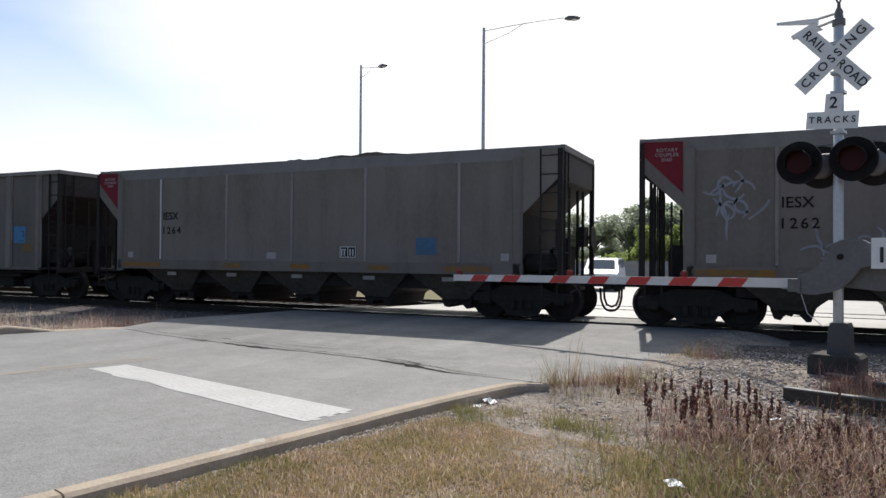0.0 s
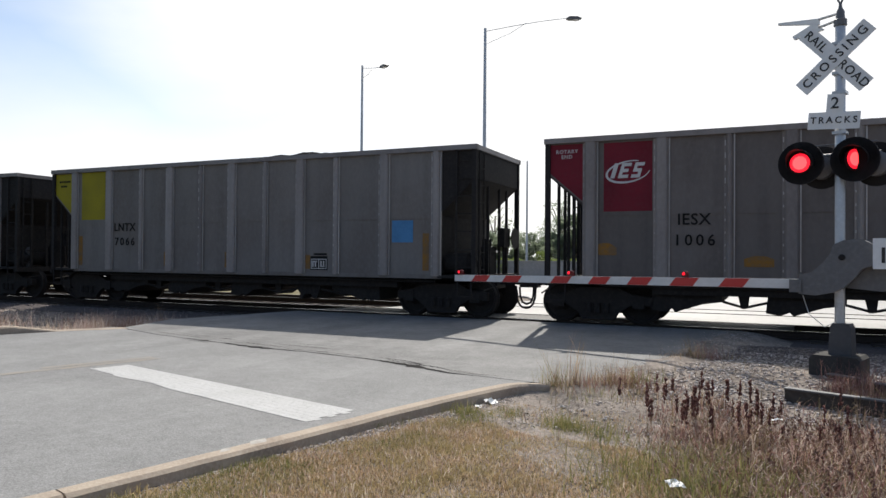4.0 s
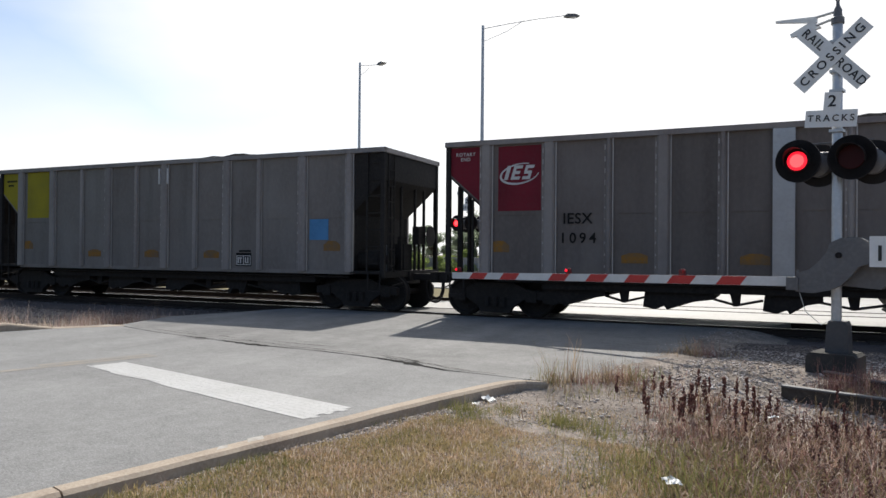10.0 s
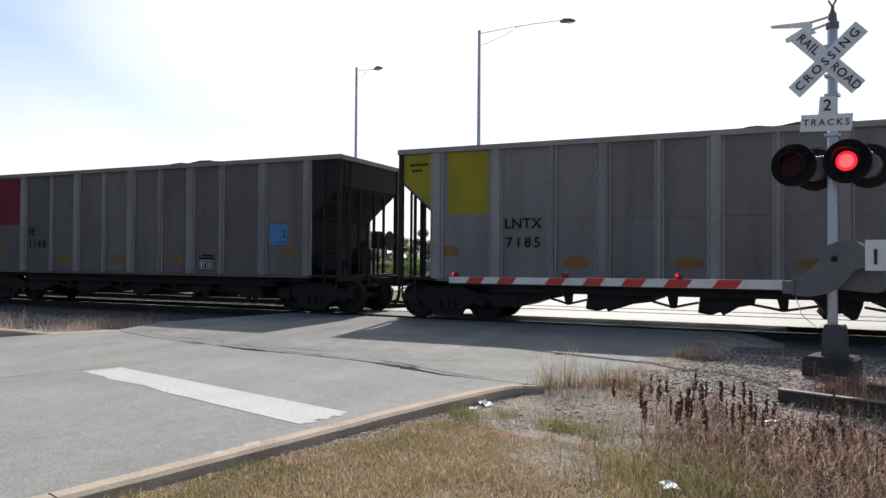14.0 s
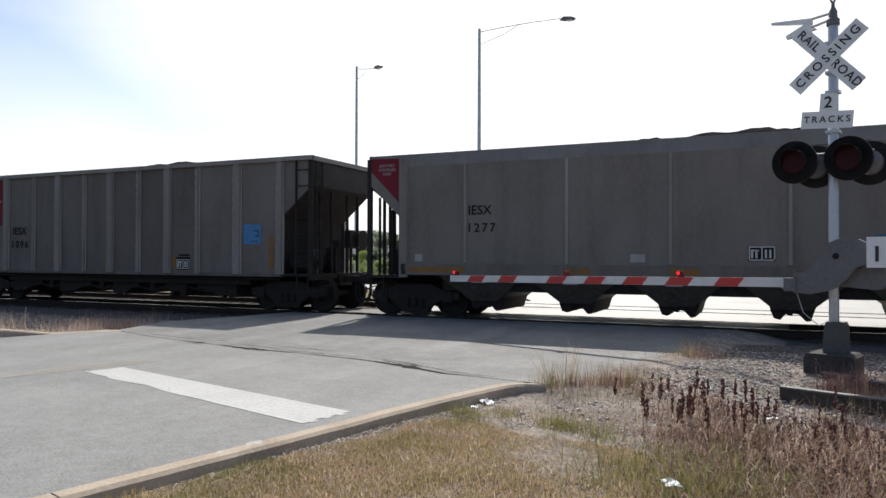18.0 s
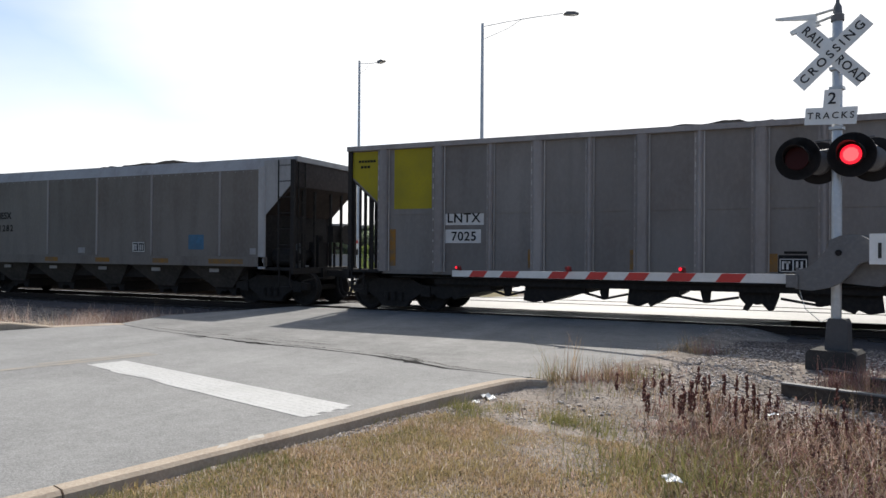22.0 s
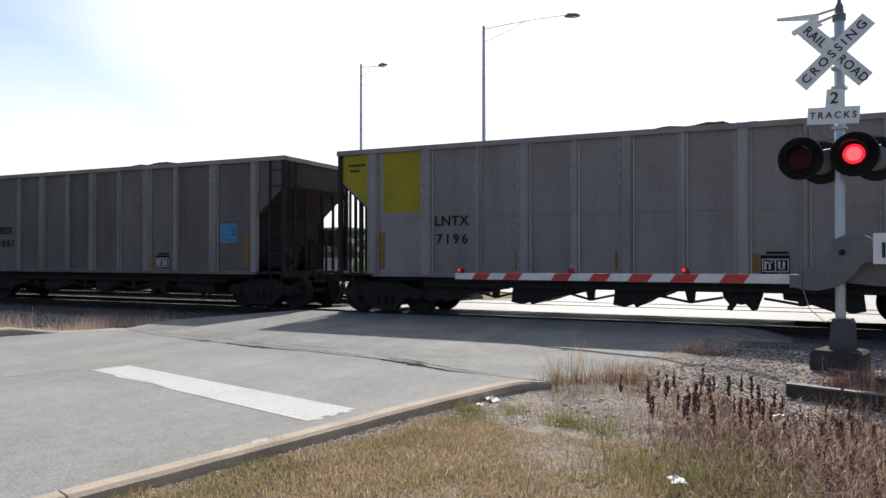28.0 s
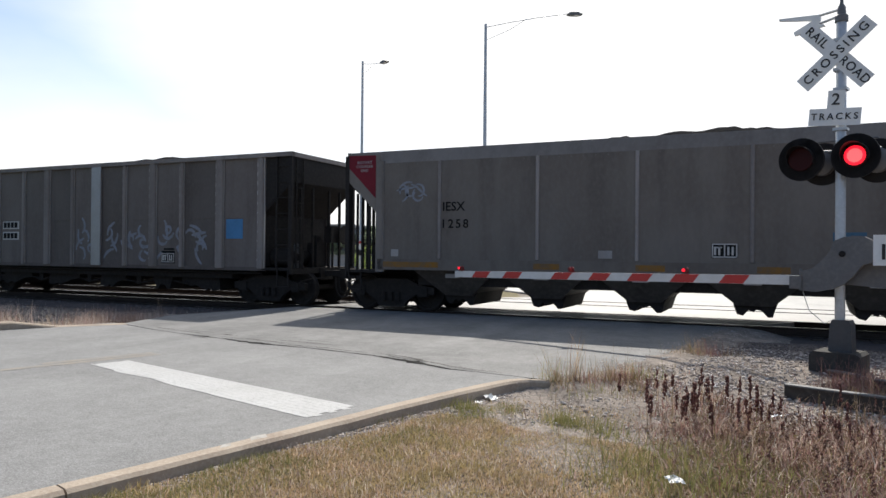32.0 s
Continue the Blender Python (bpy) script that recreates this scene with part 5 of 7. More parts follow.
def dress_ribbed(car, scheme, title=None, number=None, plates=False, accents=0, silver=None, ticks=None, tag=0):
    y = -(HALF_W - 0.085)
    end_mat = {"red": M_RED, "redplain": M_RED, "yellow": M_YEL}.get(scheme)
    if end_mat:
        tri = [(0.13, 3.96), (0.13, 3.33), (0.9, 2.66), (0.9, 3.96)]
        part("painted_end", Shape().prism(tri, y - 0.004, y + 0.001), end_mat, car, "faded red end paint" if end_mat is M_RED else "faded yellow end paint")
        mark(car, "painted_panel", 1.83, 3.24 if end_mat is M_YEL else 3.2, 1.02, 1.46 if end_mat is M_YEL else 1.48, end_mat, "faded red panel" if end_mat is M_RED else "faded yellow panel", y=y - 0.012)
        if end_mat is M_RED:
            words(car, "stencil", "ROTARY\nEND", 0.5, 3.74, 0.115, M_WHITEMARK, y - 0.004)
        else:
            bars(car, "stencil", 0.55, 3.72, 0.5, 0.06, M_DARKMARK, y - 0.005, 6)
            bars(car, "stencil", 0.5, 3.58, 0.28, 0.06, M_DARKMARK, y - 0.005, 3)
    if scheme == "red":
        emblem(car, 1.83, 3.3, y - 0.017)
    if plates:
        mark(car, "number_backing", 3.19, 2.27, 0.98, 0.33, M_WHITEMARK, "white backing patch", y=y - 0.006)
        mark(car, "number_backing", 3.15, 1.84, 0.92, 0.32, M_WHITEMARK, "white backing patch", y=y - 0.006)
    if title:
        words(car, "reporting_letters", title, 3.17, 2.26, 0.31 if plates else 0.33, M_DARKMARK, y - 0.012, 1.1 if plates else 1.06)
    if number:
        words(car, "reporting_number", number, 3.18, 1.83, 0.3 if plates else 0.32, M_DARKMARK, y - 0.012, 1.1 if plates else 1.38)
    mark(car, "blue_panel", 12.58, 2.07, 0.58, 0.54, M_BLUE, "pale blue square panel", y=y - 0.006)
    if tag:
        s = Shape()
        for dx, dz, w, h in ((0.12, 0.1, 0.16, 0.05), (0.16, -0.05, 0.14, 0.05), (0.08, -0.2, 0.24, 0.05), (0.2, 0.02, 0.05, 0.2)):
            s.box(12.58 + dx - w / 2, 12.58 + dx + w / 2, y - 0.016, y - 0.012, 2.07 + dz - h / 2, 2.07 + dz + h / 2)
        part("panel_lettering", s, M_WHITEMARK if tag == 1 else M_BLUEDIM, car)
    mark(car, "data_plate", 10.14, 1.27, 0.52, 0.36, M_DARKMARK, "black data plate", y=y - 0.006)
    mark(car, "data_strip", 10.18, 1.5, 0.4, 0.05, M_DARKMARK, "narrow black strip", y=y - 0.006)
    s = Shape()
    for a, b, c, d in ((-0.24, 0.24, 0.06, 0.08), (-0.24, 0.24, -0.18, -0.16), (-0.24, -0.22, -0.18, 0.08), (0.22, 0.24, -0.18, 0.08), (-0.012, 0.012, -0.18, 0.08), (-0.2, -0.16, -0.13, 0.03), (-0.12, -0.08, -0.13, 0.03), (-0.16, -0.05, -0.01, 0.03), (0.05, 0.09, -0.13, 0.03), (0.13, 0.17, -0.13, 0.03), (0.06, 0.18, -0.13, -0.1)):
        s.box(10.14 + a, 10.14 + b, y - 0.016, y - 0.011, 1.3 + c, 1.3 + d)
    part("data_lettering", s, M_WHITEMARK, car, "white boxed figures")
    if accents == 1:
        for x, w in ((1.35, 0.5), (4.4, 0.55), (6.75, 0.55), (9.0, 0.55), (12.98, 0.5)):
            part("orange_marking", Shape().prism([(x - w / 2, 1.3), (x + w / 2, 1.3), (x + w / 2, 1.46), (x + w * 0.2, 1.52), (x - w * 0.2, 1.52), (x - w / 2, 1.46)] if x not in (1.35, 12.98) else [(x - w / 2, 1.52), (x + w / 2, 1.52), (x + w / 2, 1.68), (x + w * 0.2, 1.78), (x - w * 0.2, 1.78), (x - w / 2, 1.68)], y - 0.011, y - 0.006), M_ORANGE, car)
    if accents == 2:
        for x, h in ((1.28, 0.9), (4.84, 0.42), (7.1, 0.42), (9.78, 0.36), (13.22, 0.9)):
            mark(car, "orange_marking", x, 1.12 + h / 2, 0.17, h, M_ORANGE, "worn orange stripe", y=y - 0.006)
    if silver is not None:
        s = Shape().slab(silver - 0.2, silver + 0.2, -HALF_W - 0.014, -HALF_W - 0.002, 1.0, 3.98, 0.004)
        for k in range(17):
            for dx in (-0.16, 0.16):
                s.box(silver + dx - 0.014, silver + dx + 0.014, -HALF_W - 0.024, -HALF_W - 0.012, 1.1 + 0.17 * k, 1.13 + 0.17 * k)
        part("silver_rib_cover", s, M_SILVER, car, "bright new aluminium rib cover")
    if ticks is not None:
        for dx in (-0.16, 0.16):
            part("white_tick", Shape().box(ticks + dx - 0.03, ticks + dx + 0.03, -HALF_W - 0.008, -HALF_W + 0.03, 3.42, 3.86), M_WHITEMARK, car, "short white upright bar")


def dress_smooth(car, number, graffiti=0, stay=None):
    y = -(HALF_W - 0.03)
    tri = [(0.1, 3.89), (0.1, 3.6), (0.9, 2.8), (0.9, 3.87)]
    part("painted_end", Shape().prism(tri, y - 0.004, y), M_RED, car, "faded red end paint")
    words(car, "stencil", "ROTARY\nCOUPLER\nEND", 0.58, 3.6, 0.1, M_STENCIL, y - 0.004)
    words(car, "reporting_letters", "IESX", 3.02, 2.55, 0.3, M_DARKMARK, y - 0.002, 1.02)
    words(car, "reporting_number", number, 3.05, 2.14, 0.29, M_DARKMARK, y - 0.002, 1.32)
    mark(car, "blue_panel", 11.2, 1.7, 0.56, 0.42, M_BLUEDIM, "faded blue square panel", y=y)
    mark(car, "data_plate", 9.0, 1.55, 0.5, 0.3, M_DARKMARK, "black data plate", y=y)
    s = Shape()
    for a, b, c, d in ((-0.24, 0.24, 0.12, 0.145), (-0.24, 0.24, -0.14, -0.115), (-0.24, -0.215, -0.14, 0.14), (0.215, 0.24, -0.14, 0.14), (-0.012, 0.012, -0.14, 0.14), (-0.2, -0.16, -0.09, 0.08), (-0.12, -0.08, -0.09, 0.08), (-0.16, -0.05, 0.05, 0.08), (0.05, 0.09, -0.09, 0.08), (0.13, 0.17, -0.09, 0.08)):
        s.box(9.0 + a, 9.0 + b, y - 0.01, y - 0.005, 1.55 + c, 1.55 + d)
    part("data_lettering", s, M_WHITEMARK, car, "white boxed figures")
    for x, w in ((1.45, 0.2), (6.6, 0.3), (13.2, 0.2)):
        mark(car, "pale_tag", x, 1.45, w, 0.17, M_CARTOP, "pale stencil tag", y=y)
    for x, w in ((1.9, 1.5), (5.3, 0.6), (7.55, 0.6), (9.9, 0.6), (12.3, 1.2)):
        mark(car, "orange_marking", x, 1.17, w, 0.13, M_ORANGE, "worn orange sill stripe", y=-HALF_W - 0.012)
    if stay is not None:
        mark(car, "pale_stay_edge", stay, 2.48, 0.05, 2.3, M_WHITEMARK, "bare metal edge", y=y - 0.032)
    if graffiti:
        rng = random.Random(graffiti)
        spots = ((1.9, 2.9), (2.0, 2.3), (3.7, 1.6), (4.3, 1.7)) if graffiti == 1 else ((1.75, 3.0),)
        for cx, cz in spots:
            scrawl(car, rng, cx, cz, y - 0.006, 0.3, 0.12, 0.024, 7)


def scrawl(car, rng, cx, cz, y, wide, high, width, strokes):
    """Flat looping brush strokes over an area of a side sheet."""
    for k in range(strokes):
        px, pz = cx + rng.uniform(-wide, wide), cz + rng.uniform(-high, high)
        a = rng.uniform(0, math.tau)
        turn, rows = rng.uniform(-0.5, 0.5), []
        for i in range(10):
            w = width * (0.5 + 0.7 * math.sin(math.pi * (i + 1) / 11))
            nx, nz = -math.sin(a) * w, math.cos(a) * w
            rows.append([(px - nx, y - 0.002 * (k % 3), pz - nz), (px + nx, y - 0.002 * (k % 3), pz + nz)])
            a += turn + rng.uniform(-0.25, 0.25)
            px, pz = px + 0.06 * math.cos(a), pz + 0.06 * math.sin(a)
        s = Shape().add([p for r in rows for p in r], [(2 * i, 2 * i + 2, 2 * i + 3, 2 * i + 1) for i in range(9)])
        part("graffiti_stroke", s, M_GRAF, car, "pale blue-white painted stroke")


def build_train():
    lab_i = "dusty brown-grey ribbed hopper wagon heaped with coal"
    lab_y = "dusty grey ribbed hopper wagon with black end, heaped with coal"
    lab_r = "dusty brown ribbed hopper wagon with black end, heaped with coal"
    lab_s = "smooth-sided brown-grey coal hopper wagon with V-shaped chutes"
    protos = {"i": build_ribbed("coal_hopper_wagon", M_CARBROWN, False, lab_i), "y": build_ribbed("coal_hopper_wagon", M_CARGREY, True, lab_y),
              "r": build_ribbed("coal_hopper_wagon", M_CARBROWN, True, lab_r), "w": build_ribbed("coal_hopper_wagon", M_CARPALE, True, lab_y.replace("dusty grey", "pale dusty grey")), "s": build_smooth("smooth_hopper_wagon", lab_s), "p": build_smooth("smooth_hopper_wagon", "smooth-sided brown-grey coal hopper wagon with a pale top sheet", M_CARTOP)}
    # one wagon each, from the head of what is seen; the first is number -1
    plan = {-1: "i", 0: "s", 1: "s", 2: "i", 3: "y", 4: "r", 5: "i", 6: "y", 7: "y", 8: "r", 9: "s", 10: "i", 11: "y", 12: "p", 13: "i", 14: "w", 15: "i", 16: "s", 17: "r", 18: "i"}
    used, cars = set(), {}
    copies = {}
    for k, kind in plan.items():
        if kind in used:
            copies[k] = copy_thing(protos[kind], Matrix())
        used.add(kind)
    for k, kind in plan.items():
        cars[k] = copies.get(k) or protos[kind]
    dress_ribbed(cars[-1], "red", accents=1)
    dress_smooth(cars[0], "1262", 1)
    dress_smooth(cars[1], "1264", 0, stay=2.66)
    dress_ribbed(cars[2], "red", "IESX", "1006", accents=1, ticks=7.26, tag=2)
    dress_ribbed(cars[3], "yellow", "LNTX", "7066", accents=2, tag=0)
    dress_ribbed(cars[4], "redplain", accents=1, tag=2)
    dress_ribbed(cars[5], "red", "IESX", "1094", accents=1, silver=7.26, tag=2)
    dress_ribbed(cars[6], "yellow", accents=1, ticks=7.26)
    dress_ribbed(cars[7], "yellow", "LNTX", "7185", accents=1)
    dress_ribbed(cars[8], "redplain", None, "1168", accents=1, tag=2)
    dress_smooth(cars[9], "1277")
    dress_ribbed(cars[10], "red", "IESX", "1096", accents=2, tag=2)
    dress_ribbed(cars[11], "yellow", "LNTX", "7025", plates=True, accents=2)
    dress_smooth(cars[12], "1282", 2)
    dress_ribbed(cars[13], "red", "IESX", "1068", accents=1, tag=2)
    dress_ribbed(cars[14], "yellow", "LNTX", "7196", accents=2)
    dress_ribbed(cars[15], "red", "IESX", "1007", accents=2, tag=2)
    dress_smooth(cars[16], "1258", 2)
    dress_ribbed(cars[17], "none", accents=0, silver=7.26)
    dress_ribbed(cars[18], "red", accents=1)
    y = -(HALF_W - 0.085)
    rng = random.Random(8)
    for cx in (6.8, 8.0, 9.0, 10.2, 11.2):
        scrawl(cars[17], rng, cx, 1.7, y - 0.014, 0.4, 0.3, 0.04, 8)
    for dz, w in ((2.25, 0.8), (1.9, 0.8)):
        mark(cars[17], "number_backing", 3.2, dz, w, 0.26, M_WHITEMARK, "white backing patch", y=y - 0.006)
        bars(cars[17], "reporting_marks", 3.2, dz, w * 0.9, 0.18, M_DARKMARK, y - 0.012, 4)
    for k in (4, 8):
        words(cars[k], "reporting_letters", "IE", 2.92, 2.24, 0.34, M_DARKMARK, y - 0.012)
    for k in cars:
        cars[k].matrix_basis = pose(train_place(0) - k * PITCH, 0, 0)
    return cars


CARS = build_train()


# ---- crossing signals ----
def signal_lamp(root, x, z, front, label):
    """Black round background with hood; its lens disc turns its bright or its dark face outwards."""
    sg = -1 if front else 1
    y = sg * 0.16
    bg = part("lamp_background", Shape().lathe([(0.30, y), (0.30, y - sg * 0.02), (0.1, y - sg * 0.025)], 32, "y", (x, 0, z)).lathe([(0.3, y + sg * 0.012), (0.3, y), (0.285, y), (0.285, y + sg * 0.012)], 32, "y", (x, 0, z)), M_SIGNALBLACK, root, label)
    part("lamp_body", Shape().lathe([(0.17, y - sg * 0.02), (0.17, y - sg * 0.16), (0.12, y - sg * 0.2), (0.05, y - sg * 0.21)], 20, "y", (x, 0, z)), M_GREYPAINT, bg, smooth=True)
    s = Shape()
    n = 20
    vs, fs = [], []
    for i in range(n + 1):
        a = radians(-20 + 220 * i / n)
        for r, dy in ((0.175, 0.0), (0.175, 0.24 * (0.35 + 0.65 * max(0, math.sin(a)))), (0.168, 0.24 * (0.35 + 0.65 * max(0, math.sin(a)))), (0.168, 0.0)):
            vs.append((x + r * math.cos(a), y + sg * dy, z + r * math.sin(a)))
    for i in range(n):
        for k in range(4):
            fs.append((4 * i + k, 4 * i + (k + 1) % 4, 4 * i + 4 + (k + 1) % 4, 4 * i + 4 + k))
    part("hood", s.add(vs, fs), M_SIGNALBLACK, bg)
    lens = part("lens", Shape().lathe([(0.158, -0.008), (0.163, 0.0), (0.158, 0.008)], 28), M_LENSOFF, root, "red signal lens", at=pose(x, y + sg * 0.03, z))
    part("bright_face", Shape().lathe([(0.05, -0.02), (0.11, -0.017), (0.132, -0.010)], 28), M_LENSON, lens)
    part("bright_core", Shape().lathe([(0.03, -0.03), (0.075, -0.027), (0.096, -0.019)], 11), M_LENSCORE, lens)
    return lens


def build_signal(m, gate, label):
    root = thing("crossing_signal", label, "level crossing signal", m)
    mast = part("mast", Shape().lathe([(0.065, 0.45), (0.065, 4.72), (0.06, 4.73)], 20, "z"), M_GALV, root, "galvanised mast", at=pose(-0.035, 0, 0), smooth=True)
    part("finial", Shape().lathe([(0.085, 4.7), (0.085, 4.78), (0.06, 4.8), (0.05, 4.9), (0.025, 4.95), (0.02, 5.02)], 14, "z").tube([(-0.0, 0, 5.0), (-0.05, 0, 5.1)], 0.014, 6).tube([(0.0, 0, 5.0), (0.05, 0, 5.1)], 0.014, 6), M_GREYPAINT, mast, smooth=True)
    part("foot", Shape().prism([(-0.15, 0.18), (-0.145, 0.34), (-0.13, 0.56), (-0.1, 0.61), (0.1, 0.61), (0.125, 0.56), (0.135, 0.34), (0.14, 0.18)], -0.12, 0.12), M_FOOT, root, "grey cast junction-box foot")
    part("foundation", Shape().prism([(-0.36, -0.4), (-0.35, 0.13), (-0.3, 0.18), (0.22, 0.18), (0.27, 0.14), (0.27, -0.4)], -0.28, 0.28), M_CONC, root, "weathered concrete foundation block")
    # crossbuck
    for ang, words_ in ((-48.0, "RAILROAD"), (42.0, "CROSSING")):
        y = -0.085 if words_ == "RAILROAD" else -0.1
        bl = part("crossbuck_blade", Shape().box(-0.572, 0.572, -0.004, 0.004, -0.112, 0.112), M_SIGN, root, "white reflective blade with black letters", at=pose(-0.08, y, 4.245, 0, -ang, 0))
        if words_ == "CROSSING":
            part("letters", lettering("CROSSING", 0.165, M_LETTER, 1.42), M_LETTER, bl, at=pose(0, -0.008, 0))
        else:
            part("letters", lettering("RAIL", 0.165, M_LETTER, 1.12), M_LETTER, bl, at=pose(-0.36, -0.008, 0))
            part("letters", lettering("ROAD", 0.165, M_LETTER, 1.12), M_LETTER, bl, at=pose(0.34, -0.008, 0))
    tr = part("track_count_sign", Shape().prism([(-0.325, -0.12), (0.325, -0.12), (0.325, 0.115), (0.11, 0.115), (0.11, 0.36), (-0.105, 0.36), (-0.105, 0.115), (-0.325, 0.115)], -0.004, 0.004), M_SIGN, root, "white sign that reads 2 TRACKS", at=pose(-0.095, -0.091, 3.39, 0, 4.6, 0))
    part("letters", lettering("2", 0.22, M_LETTER), M_LETTER, tr, at=pose(0, -0.008, 0.23))
    part("letters", lettering("TRACKS", 0.125, M_LETTER, 1.4), M_LETTER, tr, at=pose(0, -0.008, 0))
    for z in (3.2, 3.75, 4.02, 4.43):
        part("sign_clamp", Shape().box(-0.085, 0.085, -0.085, 0.08, z, z + 0.04), M_GALV, mast)
    # edge-on bracket near the top
    br = part("side_bracket", Shape().tube([(0.0, 0.05, 4.9), (-0.4, 0.25, 4.92)], 0.018, 6).tube([(0.0, 0.05, 4.82), (-0.4, 0.25, 4.8)], 0.018, 6), M_GALV, root)
    part("bracket_blade", Shape().prism([(-0.36, 4.84), (-0.36, 4.93), (-0.92, 4.98), (-0.92, 4.95)], 0.22, 0.27), M_SIGN, br, "edge-on white blade")
    part("bracket_blade", Shape().prism([(-0.3, 4.76), (-0.42, 4.88), (-0.72, 4.74), (-0.7, 4.69)], 0.22, 0.27), M_SIGN, br, "edge-on white blade")
    # lamp crossarm
    arm = part("lamp_arm", Shape().tube([(-0.45, 0.02, 2.92), (0.45, 0.02, 2.92)], 0.03, 8).tube([(-0.4, 0.0, 3.07), (0.42, 0.0, 3.07)], 0.012, 6).box(-0.1, 0.1, -0.1, 0.1, 2.84, 3.0), M_GREYPAINT, root, "grey lamp crossarm")
    lenses = []
    for x, z in ((-0.495, 2.825), (0.18, 2.825)):
        lenses.append(signal_lamp(root, x, z, True, "round black lamp background"))
        signal_lamp(root, x + 0.2, z - 0.05, False, "round black lamp facing away")
    if gate:
        poly = [(-0.5, 1.0), (-0.5, 1.26), (-0.33, 1.31), (-0.2, 1.43), (-0.11, 1.55), (-0.07, 1.68), (0.06, 1.74), (0.3, 1.74), (0.45, 1.66), (0.46, 1.42), (0.28, 1.36), (0.18, 1.22), (0.06, 1.1), (-0.08, 1.03), (-0.29, 0.985)]
        part("gate_housing", Shape().prism(poly, -0.22, -0.1), M_GREYPAINT, root, "grey cast gate arm bracket")
        part("gate_motor", Shape().prism([(0.0, 1.1), (0.0, 1.7), (0.12, 1.76), (0.44, 1.74), (0.56, 1.64), (0.6, 1.14), (0.5, 1.06)], -0.06, 0.34), M_GREYPAINT, root, "grey gate motor box")
        part("pivot_boss", Shape().lathe([(0.03, -0.25), (0.04, -0.24), (0.042, -0.22)], 14, "y", (0.04, 0, 1.51)), M_SIGNALBLACK, root)
        part("counterweight_arm", Shape().prism([(0.3, 1.42), (0.3, 1.6), (1.2, 1.62), (1.2, 1.4)], -0.18, -0.13), M_GREYPAINT, root)
        sg = part("gate_sign", Shape().box(0.42, 0.86, -0.3, -0.29, 1.36, 1.76), M_SIGN, root, "white plate with a dark bar")
        part("sign_bar", Shape().box(0.52, 0.56, -0.306, -0.301, 1.44, 1.64), M_LETTER, sg)
        part("arm_clamp", Shape().box(-0.62, -0.46, -0.24, -0.02, 1.02, 1.2).tube([(-0.5, -0.12, 1.2), (-0.5, -0.12, 1.3)], 0.02, 6).tube([(-0.35, -0.12, 1.24), (-0.22, -0.12, 1.26)], 0.03, 6), M_GREYPAINT, root)
        ga = part("gate_arm", Shape().prism([(-6.95, 0.995), (-6.95, 1.119), (-0.5, 1.205), (-0.5, 1.069)], -0.14, -0.11), M_GATEWHITE, root, "white and red striped gate arm")
        low = lambda x: 0.995 + (x + 6.95) / 6.45 * 0.074
        top = lambda x: 1.119 + (x + 6.95) / 6.45 * 0.086
        for a, b in ((6.46, 6.09), (5.71, 5.34), (4.62, 4.27), (3.85, 3.51), (3.12, 2.76), (2.38, 2.0), (1.6, 1.24)):
            k = 0.05
            part("red_stripe", Shape().prism([(-a - k, low(-a) + 0.002), (-b - k, low(-b) + 0.002), (-b + k, top(-b) - 0.002), (-a + k, top(-a) - 0.002)], -0.144, -0.1395), M_GATERED, ga)
        for x in (6.78, 4.24, 2.17):
            z = top(-x)
            part("gate_lamp", Shape().box(-x - 0.045, -x + 0.045, -0.155, -0.095, z, z + 0.035).lathe([(0.046, z + 0.035), (0.046, z + 0.08), (0.028, z + 0.1)], 12, "z", (-x, -0.125, 0)), M_GATELAMP, root, "small red gate lamp")
            lens = part("gate_lamp_lens", Shape().lathe([(0.03, -0.003), (0.034, 0.0), (0.03, 0.003)], 12), M_GATELAMP, root, "small round red lens", at=pose(-x, -0.21, z + 0.06))
            part("lit_face", Shape().lathe([(0.012, -0.01), (0.026, -0.006)], 12), M_LENSON, lens)
            lenses.append(lens)
        part("lamp_wire", Shape().tube([(-0.48, -0.1, 0.98), (-0.4, -0.1, 0.72), (-0.2, -0.1, 0.55), (-0.08, -0.1, 0.62)], 0.006, 5), M_GALV, root)
    return lenses


NEAR_LENSES = build_signal(pose(0.848, -5.842, -0.02, 0, 0, -17.5), True, "railroad crossing mast with crossbuck, flashing lamps and lowered striped gate")
FAR_LENSES = build_signal(pose(-10.15, 7.5, -0.2, 0, 0, -17.5), False, "far crossing signal mast with crossbuck and flashing lamps")


